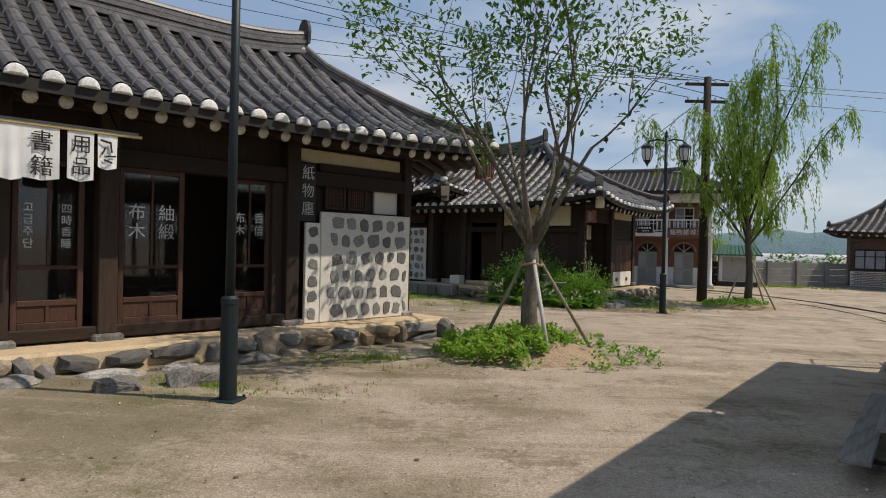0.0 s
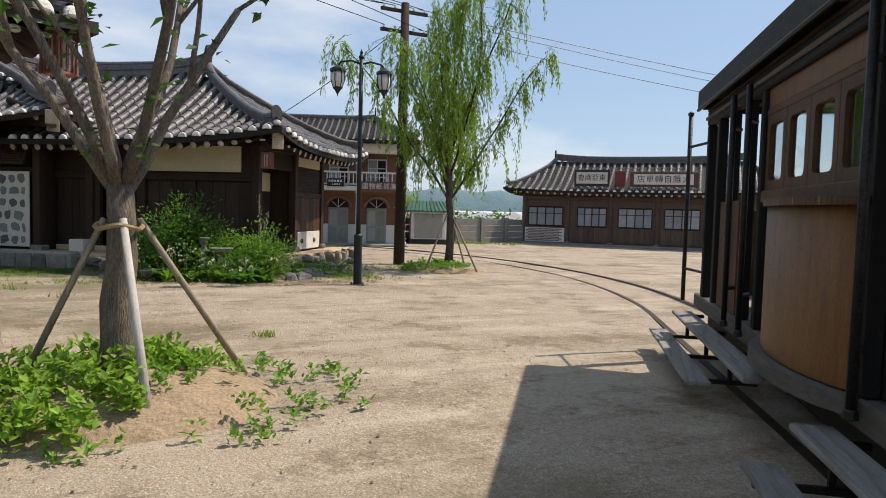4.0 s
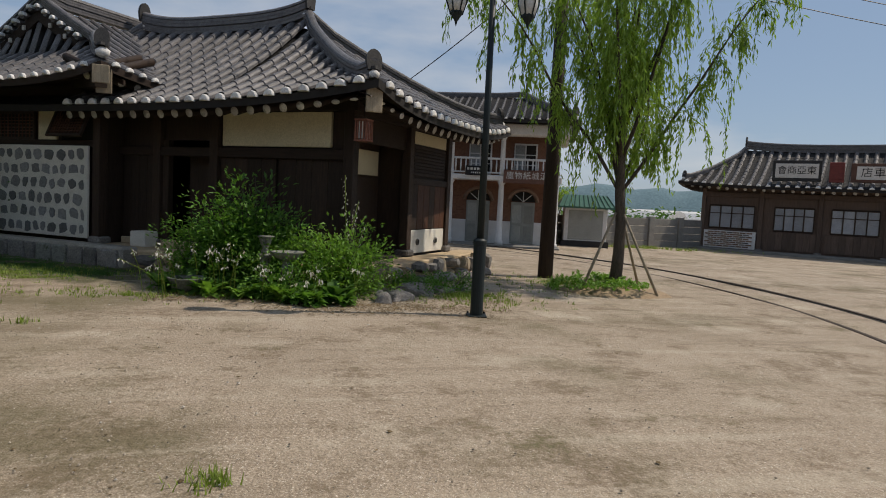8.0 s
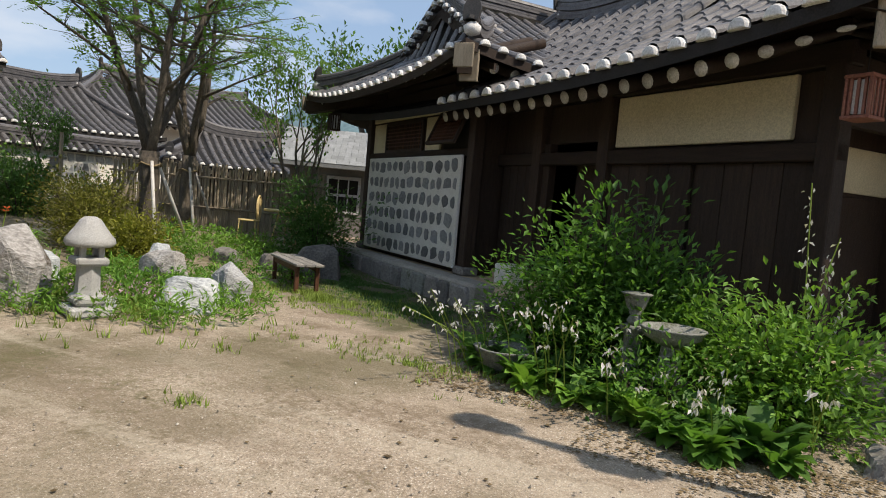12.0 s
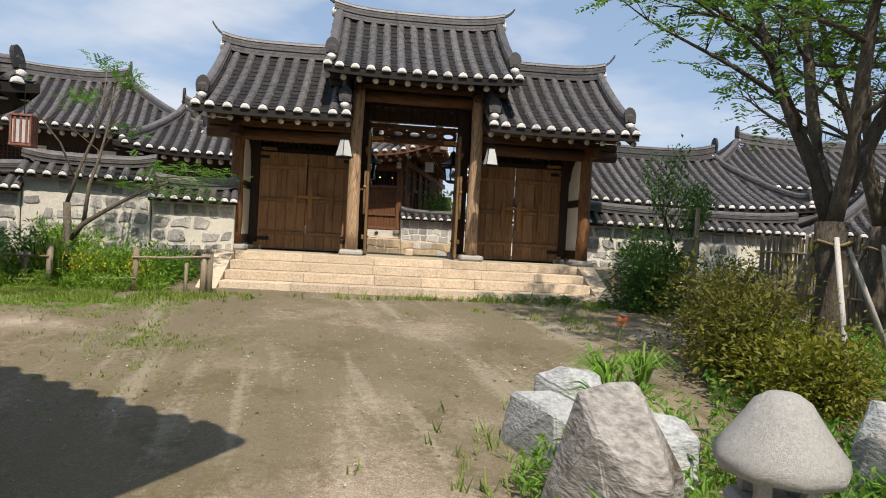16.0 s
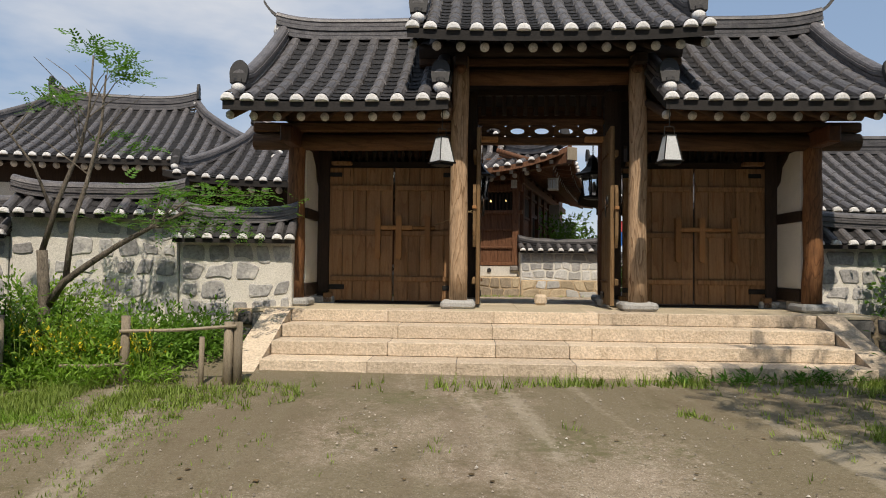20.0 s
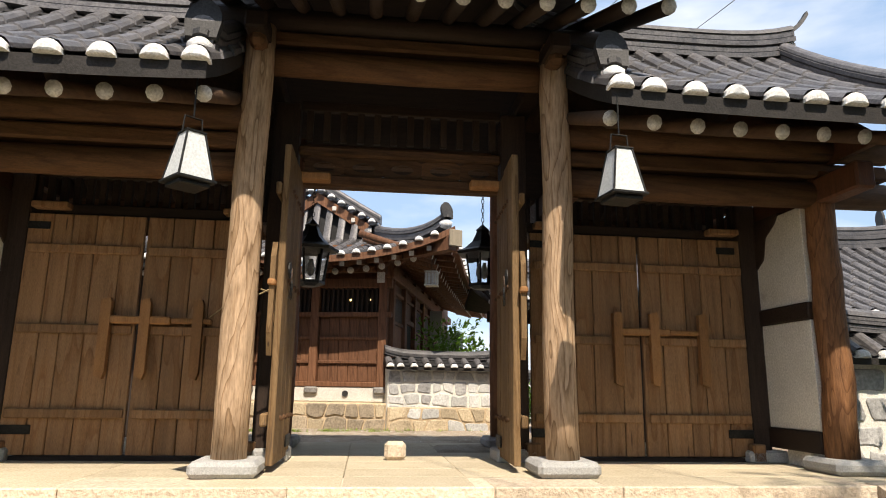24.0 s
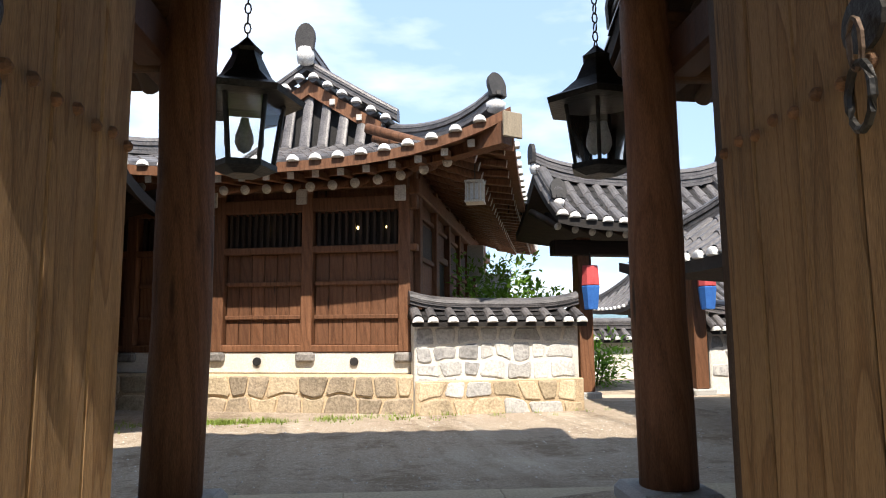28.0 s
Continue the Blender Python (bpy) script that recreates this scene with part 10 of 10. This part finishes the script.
for k, (x, y, w, d, h, turn) in enumerate(((5.4, 19.6, 0.7, 0.45, 0.24, 10), (5.0, 19.0, 0.5, 0.4, 0.2, 40), (4.75, 18.75, 0.42, 0.32, 0.2, 80), (5.9, 19.95, 0.45, 0.4, 0.14, 20), (6.3, 20.4, 0.4, 0.3, 0.1, 55), (-2.75, 7.55, 0.75, 0.4, 0.24, 46), (-3.4, 7.0, 0.5, 0.35, 0.2, 30))):
    single("stepping_stone", angular_rock(w, d, h, 560 + k), STONE, pose(x, y, ground_z(x, y) - 0.03, 0, 0, turn), "dark flat boulder at the foot of the terrace", "stone", "terrace foot stones")
LANT = thing("stone_lantern", pose(-2.25, 18.3, 0.05, 0, 0, -20) @ Matrix.Scale(0.78, 4), "speckled granite garden lantern with a mushroom cap", "lantern")
part("base", Shape().slab(-0.27, 0.27, -0.27, 0.27, -0.05, 0.09, 0.03), GRANITE_GREY, LANT)
part("plinth", Shape().slab(-0.2, 0.2, -0.2, 0.2, 0.09, 0.24, 0.05), GRANITE_GREY, LANT)
part("pillar", Shape().lathe([(0.17, 0.24), (0.155, 0.3), (0.145, 0.58), (0.15, 0.62)], 6), GRANITE_GREY, LANT)
part("table", Shape().slab(-0.2, 0.2, -0.2, 0.2, 0.62, 0.73, 0.03), GRANITE_GREY, LANT)
for sx in (-1, 1):
    for sy in (-1, 1):
        part("fire_box_post", Shape().slab(sx * 0.11 - 0.035, sx * 0.11 + 0.035, sy * 0.11 - 0.035, sy * 0.11 + 0.035, 0.73, 0.88, 0.008), GRANITE_GREY, LANT)
part("cap", Shape().lathe([(0.2, 0.86), (0.29, 0.87), (0.315, 0.91), (0.305, 0.96), (0.25, 1.03), (0.18, 1.13), (0.13, 1.21), (0.07, 1.25), (0.0, 1.255)], 9), GRANITE_GREY, LANT, "rough mushroom-shaped cap", smooth=True)
BENCH = thing("garden_bench", pose(-2.45, 21.9, ground_z(-2.4, 21.9), 0, 0, -36), "plain weathered wooden bench beside the stone terrace", "bench")
for k in range(3):
    part("seat_board", Shape().slab(-0.75, 0.75, -0.2 + k * 0.14, -0.07 + k * 0.14, 0.38, 0.42, 0.008), WOOD_GREY, BENCH)
part("apron", Shape().slab(-0.68, 0.68, -0.17, -0.14, 0.30, 0.38, 0.006), WOOD_RED, BENCH)
part("apron", Shape().slab(-0.68, 0.68, 0.14, 0.17, 0.30, 0.38, 0.006), WOOD_RED, BENCH)
for x in (-0.62, 0.62):
    for y in (-0.15, 0.15):
        part("leg", Shape().slab(x - 0.03, x + 0.03, y - 0.03, y + 0.03, 0, 0.38, 0.006), WOOD_RED, BENCH)
URN = thing("garden_urn", pose(3.0, 19.38, ground_z(3.2, 19) + 0.12) @ Matrix.Scale(0.82, 4), "weathered grey urn on a pedestal among the plants", "urn")
part("pedestal", Shape().lathe([(0.16, 0), (0.16, 0.1), (0.1, 0.16), (0.09, 0.5), (0.14, 0.56), (0.14, 0.6)], 12), STONE_MOSS, URN, smooth=True)
part("bowl", Shape().lathe([(0.06, 0.6), (0.08, 0.64), (0.05, 0.7), (0.09, 0.78), (0.13, 0.9), (0.16, 0.92), (0.12, 0.93)], 14), STONE_MOSS, URN, smooth=True)
TROUGH = thing("stone_bowl", pose(3.33, 19.15, ground_z(3.5, 19) + 0.24) @ Matrix.Scale(0.72, 4), "low carved stone bowl on a foot", "bowl")
part("foot", Shape().lathe([(0.14, 0), (0.12, 0.2), (0.1, 0.4)], 10), STONE_MOSS, TROUGH)
part("basin", Shape().lathe([(0.12, 0.4), (0.3, 0.5), (0.34, 0.58), (0.36, 0.6), (0.3, 0.6), (0.2, 0.52), (0.0, 0.5)], 16), STONE_MOSS, TROUGH, smooth=True)
shrub("leafy_shrub", 3.25, 18.95, 0.5, 0.35, 0.55, 1500, LEAF_GARDEN, 0.07, "low green leaves round the foot of the urn", 49, 0.45)
POT = thing("clay_pot", pose(1.89, 19.44, ground_z(1.75, 19.75)), "shallow grey pot half hidden by hosta leaves", "pot")
part("pot_body", Shape().lathe([(0.15, 0), (0.24, 0.08), (0.28, 0.2), (0.3, 0.22), (0.26, 0.22), (0.2, 0.12), (0.0, 0.1)], 14), STONE_MOSS, POT, smooth=True)

# low stick fences, pole with a nest box
def stick_fence(m, length, n, h, label, rails=(0.42,), seed=1):
    rr = random.Random(seed)
    f = thing("stick_fence", m, label, "fence")
    for k in range(n):
        x = length * k / (n - 1)
        hh = h * rr.uniform(0.75, 1.1)
        part("picket", Shape().tube([(x, 0, -0.1), (x + rr.gauss(0, 0.03), rr.gauss(0, 0.03), hh)], 0.022 if k % 4 else 0.034, 6), BAMBOO, f)
    for z in rails:
        part("rail", Shape().tube([(-0.05, 0.02, z), (length * 0.5, 0.03, z + 0.02), (length + 0.05, 0.02, z - 0.01)], 0.02, 6), BAMBOO, f)
    return f


BEDF = thing("bed_fence", pose(-12.0, 12.5, ground_z(-12.0, 13.4), 0, 0, 90), "low fence of grey round stakes before the flower bed", "fence")
for x, h, r in ((-1.5, 0.66, 0.035), (-0.7, 0.7, 0.045), (0.0, 0.6, 0.035), (0.35, 0.72, 0.052), (1.63, 0.72, 0.05), (2.42, 0.5, 0.03), (2.7, 0.66, 0.055), (2.8, 0.66, 0.05)):
    part("stake", Shape().tube([(x, 0, -0.15), (x + 0.01, 0, h)], [r, r * 0.92], 9), BAMBOO, BEDF, smooth=True)
for p, q in (((-1.6, 0.55), (0.36, 0.52)), ((-1.6, 0.16), (0.36, 0.14)), ((1.6, 0.56), (2.8, 0.62)), ((1.0, 0.2), (1.66, 0.22))):
    part("rail", Shape().tube([(p[0], -0.05, p[1]), ((p[0] + q[0]) / 2, -0.055, (p[1] + q[1]) / 2 - 0.015), (q[0], -0.05, q[1])], 0.018, 7), BAMBOO, BEDF)
stick_fence(pose(-11.85, 23.2, 0.42, 0, 0, 80), 4.2, 16, 0.7, "low fence of rough sticks beside the steps", (0.45,), 4)
SCREEN = thing("brush_fence", pose(-11.3, 25.6, 0.4, 0, 0, 16), "upright fence of grey-brown brushwood sticks", "fence")
for k in range(105):
    x = k * 0.055
    part("stick", Shape().tube([(x, 0, -0.1), (x + R.gauss(0, 0.015), R.gauss(0, 0.02), 1.5 + R.gauss(0, 0.05))], 0.03, 5), BAMBOO, SCREEN)
for z in (0.45, 1.2):
    part("rail", Shape().tube([(-0.1, -0.05, z), (5.9, -0.05, z)], 0.028, 6), BAMBOO, SCREEN)
NEST = thing("nest_box_post", pose(-10.4, 23.5, 0.4), "rough wooden pole carrying a small nest box", "nest box")
part("pole", Shape().tube([(0, 0, -0.1), (0.02, 0, 1.9)], 0.04, 8), BAMBOO, NEST)
part("box", Shape().slab(-0.22, -0.02, -0.1, 0.1, 1.05, 1.32, 0.01), WOOD_GREY, NEST)
part("box_roof", Shape().slab(-0.27, 0.03, -0.15, 0.15, 1.32, 1.36, 0.01), WOOD_GREY, NEST)
# café table and cane chairs behind the trees
TABLE = thing("cafe_table", pose(-5.4, 25.2, 0.3), "small round pale cane table behind the trees", "table")
part("tabletop", Shape().lathe([(0.42, 0.68), (0.44, 0.7), (0.44, 0.72), (0.42, 0.73)], 18), STRAW, TABLE)
for a in (0, 2.1, 4.2):
    part("leg", Shape().tube([(0.28 * math.cos(a), 0.28 * math.sin(a), 0), (0.12 * math.cos(a), 0.12 * math.sin(a), 0.68)], 0.018, 6), STRAW, TABLE)
CHAIR = thing("cane_chair", pose(-4.6, 25.0, 0.3, 0, 0, 60), "yellow cane chair with a round back", "chair", "cane chairs")
part("seat", Shape().lathe([(0.22, 0.42), (0.24, 0.44), (0.22, 0.46)], 14), STRAW, CHAIR)
part("backrest", Shape().tube([(0.24 * math.cos(a), 0.2, 0.72 + 0.26 * math.sin(a)) for a in [2 * math.pi * k / 16 for k in range(17)]], 0.02, 6), STRAW, CHAIR)
part("back_weave", Shape().tube([(0, 0.195, 0.72), (0, 0.205, 0.72)], 0.22, 16), STRAW, CHAIR)
for x in (-0.17, 0.17):
    for y in (-0.17, 0.17):
        part("leg", Shape().tube([(x * 1.1, y * 1.1, 0), (x, y, 0.43)], 0.016, 6), STRAW, CHAIR)
copy_thing(CHAIR, pose(-4.2, 25.3, 0.3, 0, 0, 80))
copy_thing(CHAIR, pose(-6.2, 25.0, 0.3, 0, 0, -60))

# ---------------------------------------------------------------- houses in the background
def far_house(x, y, z, turn, a, b, ze, zr, r, label, lift=0.2, mat=None, windows=0, sides=(1, 0, 1, 1), spacing=0.3, short=0.0):
    h = thing("hanok_house", pose(x, y, z, 0, 0, turn), label, "house")
    tiled_roof(h, a, b, ze, zr, r, lift, m=pose(0, b - 1.1, 0), sides=sides, rafters=(1, 0, 0, 0), spacing=spacing)
    e = a - 1.1 - short
    for x0, x1, y0, y1 in ((-a + 1.1, e, 0, 0.2), (-a + 1.1, -a + 1.3, 0.2, 2 * b - 2.2), (e - 0.2, e, 0.2, 2 * b - 2.2), (-a + 1.3, e - 0.2, 2 * b - 2.4, 2 * b - 2.2)):
        part("wall", Shape().box(x0, x1, y0, y1, -0.6, ze + 0.2), mat or WOOD_DARK, h)
    for k in range(windows):
        x0 = -a + 1.4 + k * (2 * a - 2.8) / windows
        if k % 2:
            part("plaster_panel", Shape().slab(x0, x0 + 0.5, -0.03, 0.0, ze - 1.2, ze - 0.5, 0.01), PLASTER, h)
        else:
            lattice_window(h, x0, x0 + 0.9, ze - 1.2, ze - 0.5, 0.0, 8, 6)
    return h


far_house(-9.18, 9.48, 0.35, 128, 3.7, 2.0, 2.85, 4.2, 2.0, "tiled-roof outbuilding whose eave corner reaches over the yard", sides=(1, 0, 0, 1), short=1.8)
hanging_lantern("wooden_lantern", pose(-10.35, 12.97, 2.5), "red-brown wooden lattice lantern under the outbuilding's eave", w=0.24, h=0.4, drop=0.45)
far_house(-21.64, 9.7, 1.0, 96, 4.6, 3.4, 3.1, 5.0, 1.9, "tiled-roof house behind the plastered wall", windows=7)
far_house(-21.3, 3.0, 1.0, 96, 3.4, 3.0, 2.9, 4.3, 2.6, "lower tiled house behind the plastered wall", windows=4)
far_house(-20.5, 14.6, 1.0, 90, 2.6, 2.6, 2.5, 3.9, 1.2, "lower tiled wing behind the plastered wall", sides=(1, 0, 0, 0))
far_house(-17.2, 27.0, 0.8, 84, 4.2, 2.7, 1.95, 3.5, 2.4, "low tiled house behind the stone-set wall", sides=(1, 0, 1, 1))
far_house(-19.5, 36.5, 0.8, 75, 6.5, 3.6, 3.0, 4.9, 3.6, "large tiled house in the distance", mat=PLASTER, sides=(1, 0, 1, 1), spacing=0.36)
far_house(-13.0, 32.5, 0.3, 60, 3.2, 2.4, 1.7, 2.9, 1.5, "low dark-roofed shed beyond the brush fence", sides=(1, 0, 1, 1))
far_house(-32.5, 31.0, 0.9, 90, 2.6, 1.8, 1.7, 2.7, 1.6, "small dark tiled house behind the garden gate", sides=(1, 0, 1, 0), windows=4)
SLATEH = thing("slate_cottage", pose(-6.0, 31.05, -0.1, 0, 0, 30), "pale cottage with a grey slate roof", "house")
for b in ((-3.2, 3.2, 0, 0.2), (-3.2, -3.0, 0.2, 4), (3.0, 3.2, 0.2, 4)):
    part("wall", Shape().box(*b, 0, 2.5), CONCRETE, SLATEH)
rs = part("roof", Shape().add([(-3.7, -0.5, 2.4), (3.7, -0.5, 2.4), (3.7, 2.0, 3.6), (-3.7, 2.0, 3.6), (3.7, 4.5, 2.4), (-3.7, 4.5, 2.4), (-3.7, -0.5, 2.3), (3.7, -0.5, 2.3), (3.7, 4.5, 2.3), (-3.7, 4.5, 2.3)], [(0, 1, 2, 3), (3, 2, 4, 5), (0, 3, 5, 9, 6), (1, 7, 8, 4, 2), (6, 9, 8, 7), (0, 6, 7, 1), (4, 8, 9, 5)]), SLATE, SLATEH)
for r in range(9):
    for k in range(20):
        x = -3.65 + k * 0.365 + (0.18 if r % 2 else 0)
        y = -0.5 + r * 0.27
        part("slate", Shape().slab(x, min(3.7, x + 0.355), 0, 0.32, 0.0, 0.016, 0.004), SLATE, rs, m=pose(0, y, 2.415 + r * 0.13, 25.6))
for x in (-1.6, 0.9):
    w = part("window", Shape().slab(x - 0.5, x + 0.5, -0.04, 0.0, 1.0, 2.1, 0.01), WHITE_PAINT, SLATEH)
    for i in range(3):
        for j in range(2):
            part("pane", Shape().box(x - 0.44 + i * 0.3, x - 0.18 + i * 0.3, -0.05, -0.042, 1.08 + j * 0.5, 1.5 + j * 0.5), INSIDE, w)
RAILING = thing("porch_railing", pose(-3.6, 28.3, 0.25, 0, 0, -20), "dark wooden railing behind the shrub", "railing")
for k in range(7):
    part("baluster", Shape().slab(k * 0.3, k * 0.3 + 0.05, 0, 0.05, 0, 0.95, 0.005), WOOD_DARK, RAILING)
for z in (0.3, 0.95):
    part("rail", Shape().slab(-0.05, 1.9, -0.01, 0.06, z, z + 0.07, 0.005), WOOD_DARK_H, RAILING)

# ---------------------------------------------------------------- hills, fields
def hill(x, y, turn, w, h, d, seed, label, mat):
    s, n, m = Shape(), 60, 8
    v = []
    for j in range(m + 1):
        for i in range(n + 1):
            u = i / n * 2 - 1
            top = h * (1 - u * u) ** 0.6 * (0.7 + 0.5 * noise.noise((u * 3 + seed, seed, 0)) + 0.12 * noise.noise((u * 14, seed, 1)))
            f = j / m
            v.append((u * w, d * (f - 0.5) * 2, max(0, top) * math.sin(math.pi * f) - 6))
    s.add(v, [(j * (n + 1) + i, j * (n + 1) + i + 1, (j + 1) * (n + 1) + i + 1, (j + 1) * (n + 1) + i) for j in range(m) for i in range(n)])
    return single("hill", s, mat, pose(x, y, 0, 0, 0, turn), label, "hill", kind="structure", smooth=True)


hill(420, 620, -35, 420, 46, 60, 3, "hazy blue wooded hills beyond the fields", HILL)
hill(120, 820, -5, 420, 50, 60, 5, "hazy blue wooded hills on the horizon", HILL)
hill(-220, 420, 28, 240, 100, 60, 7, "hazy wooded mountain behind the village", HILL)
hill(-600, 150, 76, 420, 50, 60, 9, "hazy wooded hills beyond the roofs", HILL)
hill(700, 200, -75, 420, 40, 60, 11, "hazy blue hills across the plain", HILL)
for k in range(26):
    rk = random.Random(900 + k)
    x, y = 40 + rk.uniform(-25, 90), 75 + rk.uniform(0, 60)
    spots = [(Vector((rk.gauss(0, 2.2), rk.gauss(0, 2.2), abs(rk.gauss(1.8, 1.2)))), Vector((rk.gauss(0, 1), rk.gauss(0, 1), 0.5))) for _ in range(160)]
    single("far_bush", leaf_cloud(spots, 1.0, rk, 0.6, 0.1), LEAF_BUSH, pose(x, y, -2.2), "distant dark green bushes beyond the fence", "bush", kind="stuff")
for k in range(7):
    rk = random.Random(950 + k)
    g = thing("greenhouse", pose(60 + k * 16 + rk.uniform(-3, 3), 150 + rk.uniform(-10, 10), -2.0, 0, 0, 20), "pale plastic greenhouse in the distant fields", "greenhouse", "far greenhouses")
    part("cover", Shape().sweep([(0, -12, 0), (0, 12, 0)], [(-3.5, 0), (-3.2, 2.0), (-1.8, 3.2), (0, 3.6), (1.8, 3.2), (3.2, 2.0), (3.5, 0)]), WHITE_PAINT, g)

cover = thing("drain_cover", pose(1.62, 12.18, ground_z(1.62, 12.18) + 0.012, 0, 0, -8), "flat grey cast-iron drain grating set in the gravel", "drain cover")
part("rim", Shape().slab(-0.36, 0.36, -0.26, 0.26, -0.05, 0.012, 0.006), CONCRETE, cover)
for k in range(11):
    part("bar", Shape().slab(-0.33 + k * 0.06, -0.29 + k * 0.06, -0.23, 0.23, 0.012, 0.02, 0.004), STEEL, cover)
for k in range(4):
    part("cross_bar", Shape().slab(-0.33, 0.35, -0.2 + k * 0.13, -0.18 + k * 0.13, 0.02, 0.026, 0.003), STEEL, cover)

# ---------------------------------------------------------------- loose pebbles, twigs and leaf litter on the gravel
def litter(name, n, lo, hi, flat, mat, label, category, seed, boxes):
    rr = random.Random(seed)
    v, f = [], []
    for _ in range(n):
        x0, x1, y0, y1 = rr.choice(boxes)
        x, y, k, a = rr.uniform(x0, x1), rr.uniform(y0, y1), rr.uniform(lo, hi) * rr.uniform(0.6, 1.0), rr.uniform(0, 6.28)
        z = ground_z(x, y) + 0.012 + noise.noise((x * 0.5, y * 0.5, 0)) * 0.02
        c, s, m = math.cos(a), math.sin(a), len(v)
        for px, py, pz in ((1, 0, -0.3), (-0.1, 0.8, -0.3), (-0.9, 0.1, -0.3), (0.1, -0.75, -0.3), (0.3, 0.1, 1), (-0.35, -0.05, 0.85)):
            v.append((x + k * (px * c - py * s), y + k * (px * s + py * c), z + k * flat * pz))
        f += [(m, m + 1, m + 4), (m + 1, m + 2, m + 5, m + 4), (m + 2, m + 3, m + 5), (m + 3, m, m + 4, m + 5)]
    sh = Shape()
    sh.v, sh.f, sh.mi = v, f, [0] * len(f)
    return single(name, sh, mat, Matrix(), label, category, kind="stuff")


YARD = ((-3.5, 3.0, 3.0, 10.5), (-1.0, 7.5, 9.0, 18.5), (-6.0, 4.0, 12.0, 18.5), (-12.0, -5.0, 14.0, 19.5), (-11.5, -6.0, 16.5, 21.5))
litter("pebbles", 5200, 0.006, 0.016, 0.6, PEBBLE, "small grey and buff pebbles strewn on the gravel", "pebbles", 1001, YARD)
litter("pebbles", 150, 0.01, 0.024, 0.45, PEBBLE_PALE, "pale stone chips strewn on the gravel", "pebbles", 1002, YARD)
litter("leaf_litter", 650, 0.006, 0.02, 0.2, LITTER, "dark bits of moss and litter on the gravel", "leaves", 1005, ((1.0, 8.0, 15.8, 19.3), (-3.5, 1.5, 6.5, 9.0), (-2.0, 3.0, 9.0, 13.5)))
litter("leaf_litter", 420, 0.012, 0.035, 0.12, LITTER, "dry brown leaves and bits of bark on the gravel", "leaves", 1003, YARD + ((1.5, 7.0, 15.5, 19.5), (0.0, 3.0, 8.6, 11.6)))
litter("courtyard_pebbles", 900, 0.008, 0.02, 0.5, PEBBLE_PALE, "gravel of the hall's forecourt", "pebbles", 1004, ((-21.8, -17.5, 15.5, 24.5),))
litter("leaf_litter", 5200, 0.008, 0.026, 0.15, LITTER, "brown leaf litter and bits of bark before the planting", "leaves", 1006, ((2.9, 4.9, 17.8, 18.7), (3.6, 6.2, 17.5, 18.5), (4.6, 6.6, 18.0, 19.0), (1.4, 3.2, 18.5, 19.3)))
